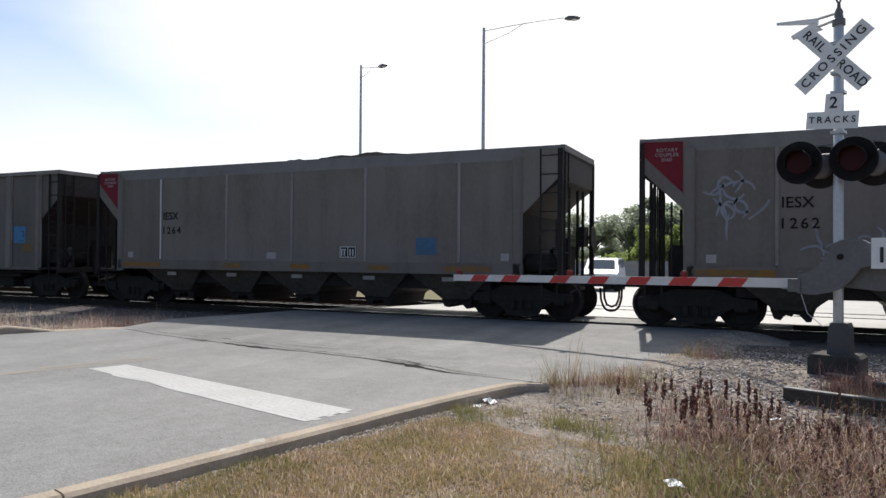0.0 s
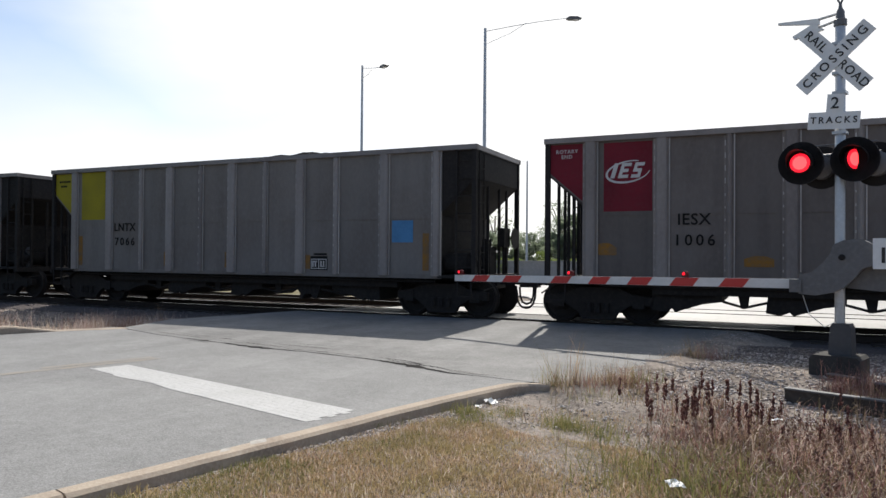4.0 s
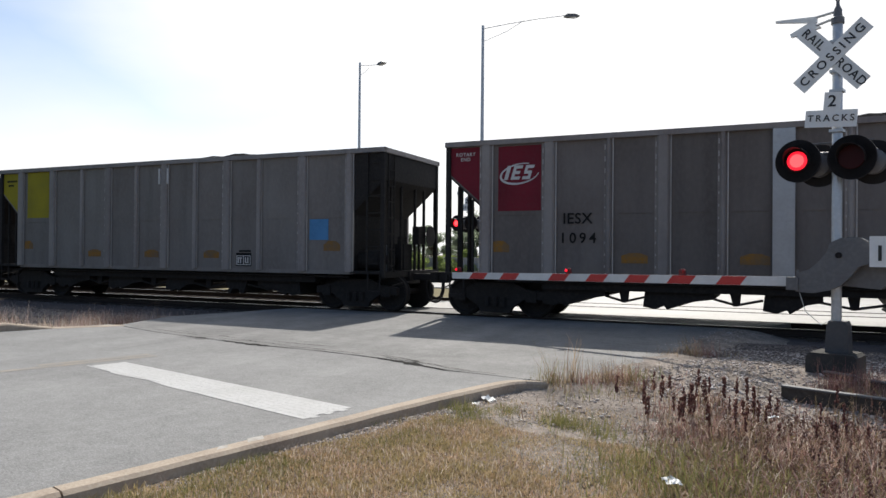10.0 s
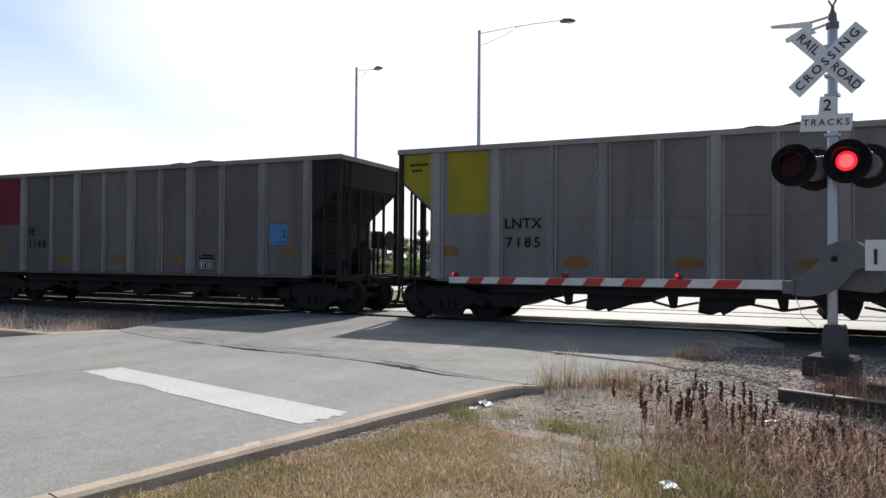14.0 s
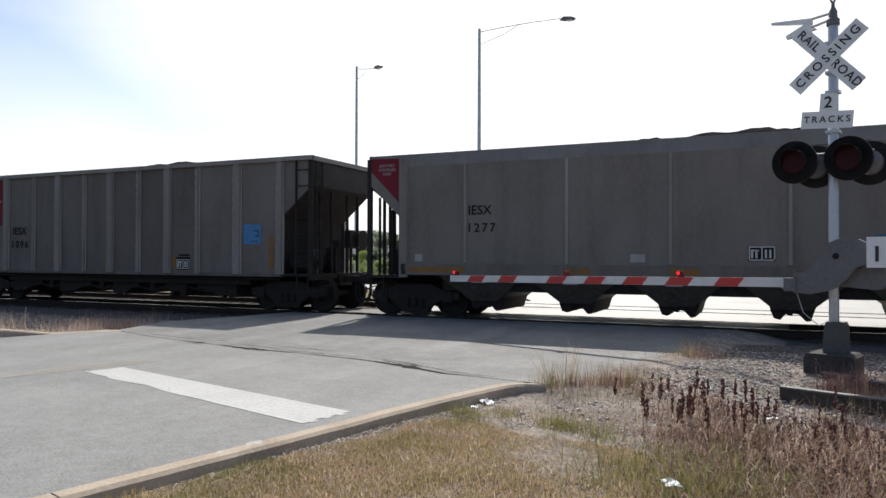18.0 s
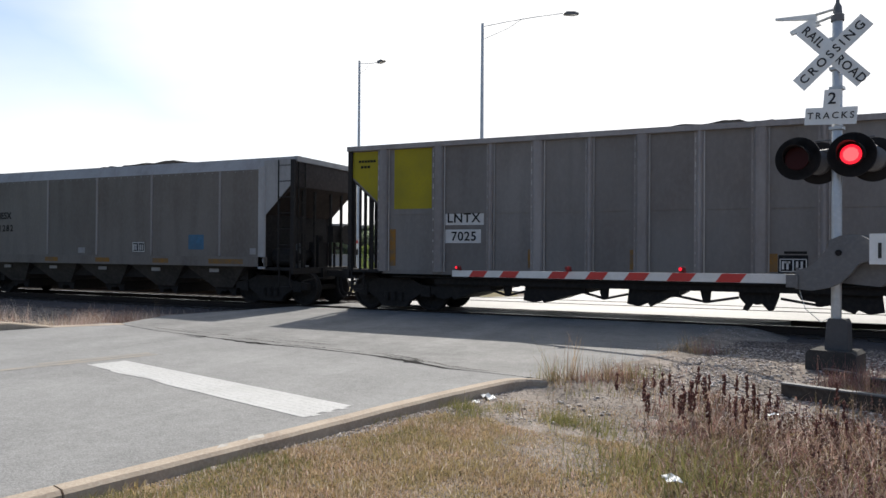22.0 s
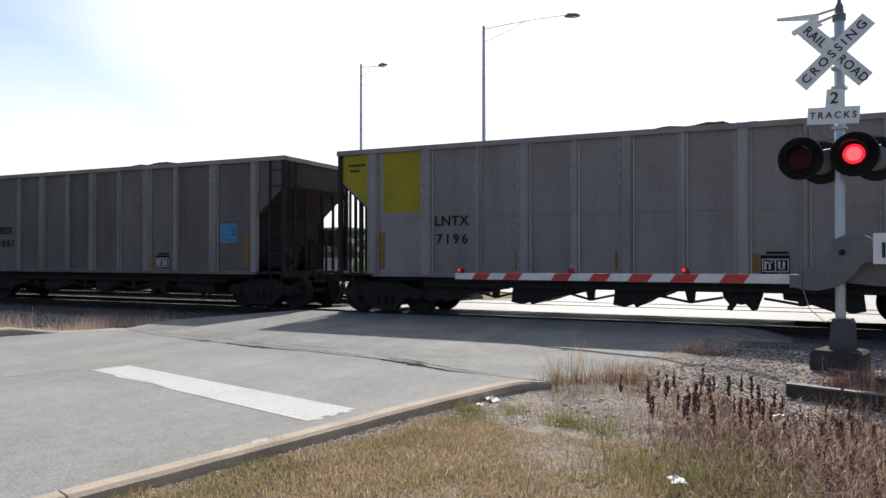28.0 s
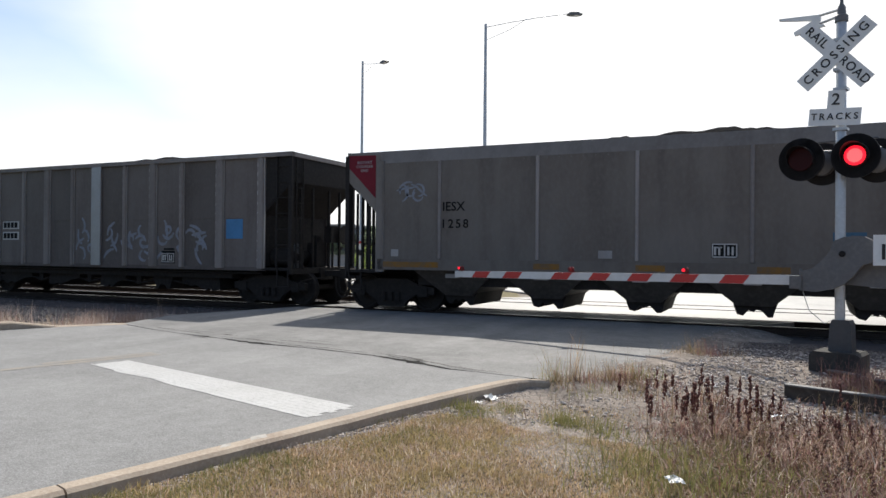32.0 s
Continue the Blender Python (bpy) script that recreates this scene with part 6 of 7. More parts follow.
# ---- street lamps, wall, buildings, vehicles ----
def build_street_lamp(x, y, h, arm, reach, rise, label, z0=-0.35, two=True):
    lamp = thing("street_lamp", label, "street lamp", pose(x, y, z0, 0, 0, math.degrees(math.atan2(arm[1], arm[0]))), group="street lamps")
    pole = part("pole", Shape().lathe([(0.14, 0.0), (0.135, 0.4), (0.11, 0.5), (0.065, h)], 14, "z"), M_GALV, lamp, smooth=True)
    part("pole_base", Shape().lathe([(0.3, -0.2), (0.3, 0.12), (0.26, 0.16)], 16, "z"), M_CONC, lamp)
    part("bracket_arm", Shape().tube([(0, 0, h - 0.15), (reach * 0.3, 0, h - 0.15 + rise * 0.36), (reach * 0.65, 0, h - 0.15 + rise * 0.72), (reach, 0, h - 0.15 + rise)], 0.018, 8), M_GALV, pole)
    if two:
        part("brace", Shape().tube([(0, 0, h - 0.75), (reach * 0.3, 0, h - 0.5 + rise * 0.4), (reach * 0.5, 0, h - 0.2 + rise * 0.7)], 0.012, 6), M_GALV, pole)
    hd = part("lamp_head", Shape().prism([(reach - 0.06, h - 0.2 + rise), (reach + 0.08, h - 0.1 + rise), (reach + 0.45, h - 0.1 + rise), (reach + 0.66, h - 0.18 + rise), (reach + 0.5, h - 0.24 + rise), (reach + 0.1, h - 0.24 + rise)], -0.13, 0.13), M_GREYPAINT, lamp, "grey cobra lamp head")
    part("lens_bowl", Shape().lathe([(0.13, h - 0.24 + rise), (0.12, h - 0.26 + rise), (0.06, h - 0.28 + rise)], 12, "z", (reach + 0.38, 0, 0)), M_HEADLAMP, hd)
    return lamp


build_street_lamp(-12.2, 13.85, 12.41, (0.91, 0.42), 3.8, 0.66, "tall galvanised street lamp with a long upswept arm")
build_street_lamp(-21.9, 18.95, 12.95, (0.85, -0.53), 2.35, -0.45, "tall galvanised street lamp with a short arm")
build_street_lamp(-19.5, 42.5, 10.2, (-0.9, 0.3), 1.5, 0.4, "slender distant street lamp behind the far road", two=False)


def build_barrier():
    w = thing("barrier_wall", "long low grey concrete wall beyond the far road", "wall", kind="structure")
    rng = random.Random(3)
    for i in range(28):
        x = -64 + 4.0 * i
        part("wall_segment", Shape().prism([(x, -0.5), (x + 3.98, -0.5), (x + 3.98, 1.15 + 0.01 * rng.random()), (x, 1.15 + 0.01 * rng.random())], 31.0, 31.3).prism([(x, 1.15), (x + 3.98, 1.15), (x + 3.98, 1.24), (x, 1.24)], 30.94, 31.36), M_WALL, w)


build_barrier()


def build_building(x, y, w, d, h, label):
    b = thing("warehouse", label, "building", pose(x, y, -0.4))
    part("walls", Shape().box(0, w, 0, d, 0, h), M_BUILD, b)
    part("roof", Shape().box(-0.3, w + 0.3, -0.3, d + 0.3, h, h + 0.35), M_WALL, b)
    for k in range(4):
        win = part("window", Shape().box(1 + k * w / 4.2, 1 + k * w / 4.2 + w / 8, -0.06, 0.1, h * 0.45, h * 0.75), M_GLASS, b)
        part("window_sill", Shape().box(0.9 + k * w / 4.2, 1.1 + k * w / 4.2 + w / 8, -0.15, 0.05, h * 0.45 - 0.12, h * 0.45 - 0.01), M_WALL, win)
    part("door", Shape().box(w * 0.9, w * 0.96, -0.05, 0.1, 0, 2.3), M_BLACK, b)


build_building(-48, 44, 9.0, 10, 4.3, "grey clad warehouse behind the trees")


def build_vehicle(name, m, kind, label, category):
    v = thing(name, label, category, m)
    if kind == "suv":
        L, W, prof = 4.7, 0.93, [(0, 0.35), (0, 0.75), (0.06, 0.95), (1.05, 1.08), (1.75, 1.72), (2.1, 1.78), (4.3, 1.78), (4.62, 1.1), (4.7, 0.8), (4.7, 0.35)]
        glass = [(1.16, 1.1), (1.78, 1.66), (2.1, 1.7), (4.2, 1.7), (4.5, 1.14)]
    else:
        L, W, prof = 4.6, 0.88, [(0, 0.3), (0, 0.62), (0.1, 0.78), (1.2, 0.92), (1.95, 1.38), (2.3, 1.44), (3.3, 1.42), (4.0, 1.02), (4.55, 0.95), (4.6, 0.6), (4.6, 0.3)]
        glass = [(1.3, 0.95), (1.98, 1.33), (2.3, 1.38), (3.28, 1.36), (3.85, 1.02)]
    s = Shape()
    n = len(prof)
    rows = []
    zmax = max(z for _, z in prof)
    for y in (-W, -W * 0.96, 0, W * 0.96, W):
        rows.append([(x, y * (1 if z < 1.1 else 1 - 0.16 * (z - 1.0) / (zmax - 0.9)), z - (0.05 if abs(y) > W * 0.97 else 0)) for x, z in prof])
    for a, b in zip(rows, rows[1:]):
        s.add(a + b, [(i, (i + 1) % n, n + (i + 1) % n, n + i) for i in range(n)])
    s.add(rows[0], [tuple(range(n))[::-1]])
    s.add(rows[-1], [tuple(range(n))])
    body = part("body", s, M_CARWHITE, v, "glossy white body", smooth=True)
    for sg in (-1, 1):
        a, b = sorted((sg * W * 0.86, sg * (W * 0.9 + 0.02)))
        part("side_window", Shape().prism(glass, a, b), M_GLASS, body)
    w0, w1 = prof[3], prof[4]
    k = 0.12
    ws = Shape()
    p0 = (w0[0] + (w1[0] - w0[0]) * k - 0.02, w0[1] + (w1[1] - w0[1]) * k + 0.015)
    p1 = (w0[0] + (w1[0] - w0[0]) * 0.92 - 0.02, w0[1] + (w1[1] - w0[1]) * 0.92 + 0.015)
    ws.add([(p0[0], -W * 0.8, p0[1]), (p0[0], W * 0.8, p0[1]), (p1[0], W * 0.7, p1[1]), (p1[0], -W * 0.7, p1[1])], [(0, 1, 2, 3)])
    part("windscreen", ws, M_GLASS, body)
    for sg in (-1, 1):
        a, b = sorted((sg * W * 0.55, sg * W * 0.93))
        part("headlamp", Shape().box(-0.02, 0.12, a, b, prof[1][1] - 0.1, prof[1][1] + 0.06), M_HEADLAMP, body)
        a, b = sorted((sg * (W - 0.02), sg * (W + 0.18)))
        part("mirror", Shape().box(w0[0] + 0.25, w0[0] + 0.37, a, b, w0[1] + 0.02, w0[1] + 0.17), M_CARWHITE, body)
    part("grille", Shape().box(-0.015, 0.02, -W * 0.5, W * 0.5, prof[0][1] + 0.12, prof[1][1] - 0.02), M_BLACK, body)
    part("bumper", Shape().box(-0.05, 0.05, -W * 0.95, W * 0.95, prof[0][1] - 0.05, prof[0][1] + 0.12), M_CARWHITE, body)
    for x in (0.85, L - 0.95):
        for sg in (-1, 1):
            y = sg * (W - 0.1)
            t = part("wheel", Shape().lathe([(0.2, y - 0.1), (0.33, y - 0.1), (0.35, y - 0.07), (0.35, y + 0.07), (0.33, y + 0.1), (0.2, y + 0.1)], 20, "y", (x, 0, 0.35)), M_TYRE, v, "black tyre", smooth=True)
            part("rim", Shape().lathe([(0.05, y - 0.11), (0.2, y - 0.105), (0.2, y + 0.105), (0.05, y + 0.11)], 14, "y", (x, 0, 0.35)), M_GALV, t)
    return v


build_vehicle("suv", pose(-8.2, 20.0, -0.33, 0, 0, 95), "suv", "white sport utility car waiting at the crossing", "car")
SEDAN_TURN = 162.0
SEDAN = build_vehicle("sedan", pose(-11.2, 26.0, -0.34, 0, 0, SEDAN_TURN), "sedan", "white saloon car pulling up on the far road", "car")


def build_road_sign(x, y, h, label):
    r = thing("road_sign", label, "road sign", pose(x, y, -0.35, 0, 0, -25))
    part("post", Shape().tube([(0, 0, 0), (0, 0, h)], 0.03, 6), M_GALV, r)
    plate = part("plate", Shape().box(-0.16, 0.16, -0.05, -0.04, h - 0.22, h + 0.22), M_SIGN, r, "white upright plate")
    part("plate_bar", Shape().box(-0.15, 0.15, -0.056, -0.051, h + 0.04, h + 0.2), M_GATERED, plate, "red band")
    part("lower_plate", Shape().box(-0.15, 0.15, -0.05, -0.04, h - 0.56, h - 0.26), M_SIGNALBLACK, r, "small dark plate")


build_road_sign(-19.3, 14.6, 2.2, "small red and white road sign on a post")


# ---- old timbers, litter ----
def build_board(x0, y0, x1, y1, z0, z1, label):
    d = Vector((x1 - x0, y1 - y0, 0))
    ln = d.length
    b = thing("steel_edging", label, "edging", pose(x0, y0, 0, 0, 0, math.degrees(math.atan2(d.y, d.x))))
    # The web's dark colour holds the shade of its backlit face.
    part("web", Shape().box(0, ln, 0, 0.03, z0, z1), M_TIE, b, "web darkened for its shadow side")
    part("flange", Shape().box(0, ln, -0.02, 0.08, z1, z1 + 0.018), M_GREYPAINT, b, "pale top edge")


build_board(0.11, -7.71, 2.7, -8.72, -0.3, -0.065, "rusty steel edging strip with a pale top edge")
build_board(0.64, -6.16, 0.97, -6.42, -0.3, -0.08, "short rusty steel edging strip below the foundation")
build_board(1.12, -6.75, 3.0, -7.3, -0.3, -0.08, "rusty steel edging strip in the gravel")


def build_litter(x, y, z, size, seed, label, name="plastic_scrap", mat=None):
    s = Shape()
    n = 9
    for j in range(n):
        for i in range(n):
            u, v = i / (n - 1) - 0.5, j / (n - 1) - 0.5
            s.v.append((u * size, v * size * 0.7, size * 0.25 * (0.6 + noise.noise((u * 4 + seed, v * 4, seed))) * (1.2 - abs(u) - abs(v))))
    for j in range(n - 1):
        for i in range(n - 1):
            s.f.append((j * n + i, j * n + i + 1, (j + 1) * n + i + 1, (j + 1) * n + i))
    solid(name, s, mat or M_TRASH, label, "litter", pose(x, y, z, 14, 8, seed * 40))


build_litter(-0.62, -11.9, -0.1, 0.13, 1, "crumpled white plastic scrap in the grass")
build_litter(-2.8, -9.72, -0.13, 0.19, 2, "crumpled white plastic wrapper by the kerb")
build_litter(-2.84, -9.93, -0.16, 0.2, 3, "flattened white wrapper by the kerb")
build_litter(-3.06, -9.95, -0.14, 0.16, 4, "torn dark green wrapper by the kerb", mat=M_BUSH)
build_litter(0.02, -10.0, 0.02, 0.09, 5, "small white paper scrap in the weeds")


# ---- plants ----
def blades(count, place, height, width, lean, seed, segs=2):
    """Curved blades: two quads each, tapering; place gives x, y, z and a scale for one generator."""
    rng = np.random.default_rng(seed)
    P = np.array([place(rng) for _ in range(count)])
    n = len(P)
    h = height * P[:, 3] * rng.uniform(0.55, 1.25, n)
    az, tilt = rng.uniform(0, math.tau, n), rng.normal(0, lean, n)
    side = np.stack([np.cos(az), np.sin(az), np.zeros(n)], 1)
    bend = np.stack([-np.sin(az), np.cos(az), np.zeros(n)], 1)
    w = (width * rng.uniform(0.6, 1.4, n))[:, None]
    up = np.array([0, 0, 1.0])
    base = P[:, :3]
    t1, t2 = np.sin(tilt)[:, None], np.sin(tilt * 2.1)[:, None]
    c1, c2 = np.cos(tilt)[:, None], np.cos(np.clip(tilt * 2.1, -1.5, 1.5))[:, None]
    mid = base + (bend * t1 + up * c1) * (h * 0.55)[:, None]
    tip = mid + (bend * t2 + up * c2) * (h * 0.45)[:, None]
    V = np.stack([base - side * w, base + side * w, mid + side * w * 0.75, mid - side * w * 0.75, tip + side * w * 0.15, tip - side * w * 0.15], 1).reshape(-1, 3)
    o = (np.arange(n) * 6)[:, None]
    F = np.concatenate([o + np.array([0, 1, 2, 3]), o + np.array([3, 2, 4, 5])])
    return V, F, tip


def arcs(count, place, length, width, seed, droop=1.3, segs=4):
    """Blades that rise in a clump and bow over in an arc; place gives x, y, z, a scale and the way that the clump leans."""
    rng = np.random.default_rng(seed)
    P = np.array([place(rng) for _ in range(count)])
    n = len(P)
    h = length * P[:, 3] * rng.uniform(0.45, 1.3, n)
    az = P[:, 4] + rng.normal(0, 1.2, n)
    out = np.stack([np.cos(az), np.sin(az), np.zeros(n)], 1)
    turned = az + math.pi / 2 + rng.normal(0, 0.7, n)
    side = np.stack([np.cos(turned), np.sin(turned), np.zeros(n)], 1)
    w = width * rng.uniform(0.5, 1.5, n)
    tilt, bow = np.abs(rng.normal(0.25, 0.3, n)), np.abs(rng.normal(droop, 0.6, n))
    p, rows, up = P[:, :3], [], np.array([0, 0, 1.0])
    for k in range(segs + 1):
        u = k / segs
        wk = (w * (1 - u * 0.85))[:, None]
        rows += [p - side * wk, p + side * wk]
        a = tilt + bow * u * u
        p = p + (out * np.sin(a)[:, None] + up * np.cos(a)[:, None]) * (h / segs)[:, None]
    m = 2 * (segs + 1)
    V = np.stack(rows, 1).reshape(-1, 3)
    o = (np.arange(n) * m)[:, None]
    F = np.concatenate([o + np.array([2 * k, 2 * k + 1, 2 * k + 3, 2 * k + 2]) for k in range(segs)])
    return V, F, p


def verge_ok(x, y):
    d = Vector((x, y, 0)) - KERB0
    return d.dot(RU) - 0.1 + 0.078 * (d.dot(RV) + 5.2) > 0.03 and (d.dot(RV) < 0.4 or d.dot(RU) > 1.6)


def build_grass():
    def lawn(r):
        while True:
            x, y = r.uniform(-5.0, 0.4), r.uniform(-13.9, -9.6)
            if not verge_ok(x, y):
                continue
            d = Vector((x, y, 0)) - KERB0
            a, b = d.dot(RU), d.dot(RV)
            bare = noise.noise((x * 1.1, y * 1.1, 4)) + 0.5 * noise.noise((x * 3.1, y * 3.1, 8))
            gravel = y > -10.75 - 0.1 * (x + 2.4) + 0.8 * max(0, -2.7 - x) + 0.3 * noise.noise((x * 2, y * 2, 0)) + 0.12 * noise.noise((x * 6, y * 6, 0)) or a - 0.1 + 0.078 * (b + 5.2) < 0.05 + 0.055 * max(0, b + 4.6) + 0.14 * noise.noise((x * 1.5, y * 1.5, 2))
            if r.random() < (0.95 if gravel else (0.7 if bare > 0.42 else 0.15 if bare > 0.25 else 0.0)):
                continue
            return x, y, ground_height(x, y) - 0.005, 0.7 + 0.5 * max(0, noise.noise((x * 2, y * 2, 1)))

    V, F, _ = blades(140000, lawn, 0.046, 0.004, 1.0, 1)
    tagged(new("lawn_grass", cloud("lawn_grass", V, F, M_GRASS)), "short sunburnt straw-coloured grass on the verge", "grass", kind="stuff")

    # Low dark blades paint in the shadows between the lawn's blades.
    V, F, _ = blades(45000, lawn, 0.03, 0.0045, 1.1, 41)
    tagged(new("lawn_thatch", cloud("lawn_thatch", V, F, M_LAWNSHADE)), "short dark brown blades that deepen the shade in the lawn", "grass", kind="stuff")

    def wisps(r):
        return (*lawn(r), r.uniform(0, math.tau))

    V, F, _ = arcs(9000, wisps, 0.095, 0.003, 12, 1.7, 3)
    tagged(new("straw_wisps", cloud("straw_wisps", V, F, M_WISP)), "longer bleached straw wisps in the lawn", "grass", kind="stuff")

    def fringe(r):
        b = r.uniform(-9.5, -3.6) if r.random() < 0.9 else r.uniform(-3.6, -0.9)
        a = 0.13 - 0.078 * (b + 5.2) + (0.02 if b < -3.7 else 0.32) + abs(r.normal(0, 0.28 if b < -3.7 else 0.14))
        p = road_point(a, b)
        k = min(1.1, max(0.25, 0.75 + 1.3 * noise.noise((p[0] * 1.9, p[1] * 1.9, 3)))) * (1 if b < -3.7 else 0.8)
        return p[0], p[1], ground_height(p[0], p[1]) - 0.006, k, r.uniform(0, math.tau)

    V, F, _ = arcs(17000, fringe, 0.066, 0.003, 18, 1.0, 3)
    tagged(new("fringe_grass", cloud("fringe_grass", V, F, M_GREENISH)), "olive-green grass fringe along the kerb", "grass", kind="stuff")

    def behind(r):
        while True:
            x, y = r.uniform(-9.0, 9.0), -13.6 - 13 * r.random() ** 1.6
            if verge_ok(x, y) and r.random() > 0.5 * noise.noise((x, y, 4)):
                return x, y, ground_height(x, y) - 0.005, r.uniform(0.7, 1.3)

    V, F, _ = blades(60000, behind, 0.075, 0.0055, 0.7, 17)
    tagged(new("verge_grass", cloud("verge_grass", V, F, M_GRASS)), "sunburnt grass of the verge by the road", "grass", kind="stuff")

    def weeds(r):
        while True:
            x, y = r.uniform(-1.6, 3.6), r.uniform(-13.4, -8.7)
            edge = -0.95 + 0.3 * max(0, -11.2 - y) - 0.2 * max(0, y + 10.4) + 0.45 * noise.noise((y * 1.3, x, 5))
            if y > -9.8 and r.random() < (0.55 if y < -9.3 else 0.82) or x < edge + abs(r.normal(0, 0.3)):
                continue
            return x, y, ground_height(x, y) - 0.01, min(1.15, 0.45 + 0.5 * (x - edge)) * (0.75 + 0.4 * noise.noise((x, y, 6)))

    seeds = np.random.default_rng(31)
    clumps = [(*weeds(seeds), seeds.uniform(0, math.tau), seeds.uniform(0.06, 0.2)) for _ in range(330)]

    def clumped(lo, hi):
        def place(r):
            x, y, _, k, lean, wide = clumps[r.integers(lo, hi)]
            x, y = x + r.normal(0, wide), y + r.normal(0, wide)
            return x, y, ground_height(x, y) - 0.01, max(0.35, k), lean
        return place

    def loose(r):
        return (*weeds(r), r.uniform(0, math.tau))

    for name, count, place, length, width, droop, mat, label in (
            ("weed_thicket", 8000, clumped(0, 200), 0.34, 0.0045, 1.5, M_WEED, "knee-high thicket of dry brown weeds and grass"),
            ("maroon_weeds", 6500, clumped(110, 330), 0.32, 0.0045, 1.3, M_MAROON, "dark maroon-brown withered weeds"),
            ("low_weeds", 11000, loose, 0.2, 0.0045, 1.3, M_WEED, "low tangle of dry weeds on the ground"),
            ("bleached_wisps", 9000, clumped(0, 330), 0.3, 0.0062, 2.0, M_WISP, "pale curved grass wisps among the weeds")):
        V, F, _ = arcs(count, place, length, width, 20 + len(name), droop)
        tagged(new(name, cloud(name, V, F, mat)), label, "weeds", kind="stuff")
    rng = np.random.default_rng(23)
    V, F = [], []
    for i in range(16000):
        x, y, z, k = weeds(rng)
        p = np.array([x, y, z + 0.02 + 0.26 * max(0.2, k) * rng.random() ** 1.4])
        q = np.array(Euler(rng.uniform(0, 6, 3)).to_matrix())
        a = rng.uniform(0.012, 0.032)
        V.append(np.array([(-a, 0, 0), (0, -a * 0.28, a * 0.15), (a, 0, -a * 0.1), (0, a * 0.28, a * 0.15)]) @ q + p)
        F.append(np.array([[0, 1, 2, 3]]) + 4 * i)
    tagged(new("weed_leaves", cloud("weed_leaves", np.concatenate(V), np.concatenate(F), M_LEAFLET)), "withered leaves on the tangled weeds", "weeds", kind="stuff")

    def green(r):
        x, y = (r.normal(-0.3, 0.55), r.normal(-11.5, 0.4)) if r.random() < 0.6 else (r.normal(0.5, 0.5), r.normal(-11.0, 0.4))
        return x, y, ground_height(x, y) - 0.01, 0.9

    V, F, _ = arcs(3200, lambda r: (*green(r), r.uniform(0, math.tau)), 0.22, 0.0042, 3, 0.9)
    tagged(new("green_grass", cloud("green_grass", V, F, M_GREENISH)), "fresh green grass tufts in the weeds", "grass", kind="stuff")

    def twig(r):
        x, y = r.uniform(-2.9, 3.0), r.uniform(-11.0, -6.2)
        e = Vector((x, y, 0)) - KERB0
        return (x if e.dot(RU) > 0.25 else 0.8), y, ground_height(x, y) + 0.006, r.uniform(0.5, 1.3)

    V, F, _ = blades(900, twig, 0.16, 0.004, 1.5, 15)
    tagged(new("dry_twigs", cloud("dry_twigs", V, F, M_WEED)), "fallen dry stalks and twigs on the gravel", "twigs", kind="stuff")

    # tall stalks with rust-brown seed heads
    def dock(r):
        while True:
            x, y = r.uniform(-1.25, 1.5), r.uniform(-10.4, -9.3)
            if r.random() < (abs(x + 0.6) * 0.8 if x < 0 else 0.78):
                continue
            return x, y, ground_height(x, y), 1.0

    V, F, tips = blades(64, dock, 0.42, 0.004, 0.13, 5)
    tagged(new("weed_stems", cloud("weed_stems", V, F, M_WEED)), "upright dry weed stems", "weeds", kind="stuff")
    heads("seed_heads", tips, 26, 0.0085, 0.15, M_SEED, "dark rust-brown dock seed heads on dry stems")

    def reddish(r):
        while True:
            x, y = r.uniform(-0.6, 3.4), r.uniform(-12.4, -9.2)
            if x < -0.4 + 0.5 * r.random() - 0.3 * (y + 10.5):
                continue
            return x, y, ground_height(x, y), min(1.1, 0.6 + 0.3 * x)

    V, F, tips = arcs(1100, lambda r: (*reddish(r), r.uniform(0, math.tau)), 0.38, 0.003, 6, 0.9)
    tagged(new("seedy_stems", cloud("seedy_stems", V, F, M_WEED)), "leaning dry grass stems", "weeds", kind="stuff")
    heads("pale_seed_heads", tips, 10, 0.0062, 0.09, M_SEEDPALE, "reddish-brown grass seed heads")


def heads(name, tips, per, size, length, mat, label):
    rng = np.random.default_rng(9)
    VV, FF = [], []
    base = np.array([(1, 0, 0), (-1, 0, 0), (0, 1, 0), (0, -1, 0), (0, 0, 1), (0, 0, -1)], float)
    tri = np.array([(0, 2, 4), (2, 1, 4), (1, 3, 4), (3, 0, 4), (2, 0, 5), (1, 2, 5), (3, 1, 5), (0, 3, 5)])
    c = 0
    for t in tips:
        for _ in range(per):
            p = t + np.array([rng.normal(0, size * 0.75), rng.normal(0, size * 0.75), -rng.uniform(-0.02, length)])
            VV.append(base * (size, size, size * 2) * rng.uniform(0.6, 1.4) + p)
            FF.append(tri + 6 * c)
            c += 1
    tagged(new(name, cloud(name, np.concatenate(VV), np.concatenate(FF), mat)), label, "weeds", kind="stuff")


def build_tuft(x, y, count, height, spread, seed, label, mat, name="grass_tuft", droop=0.5):
    V, F, _ = arcs(count, lambda r: (r.normal(0, spread), r.normal(0, spread), 0, r.uniform(0.3, 1.1), r.uniform(0, math.tau)), height, 0.0036, seed, droop)
    tagged(new(name, cloud(name, V, F, mat)), label, "grass", kind="stuff").matrix_basis = pose(x, y, ground_height(x, y) - 0.01)


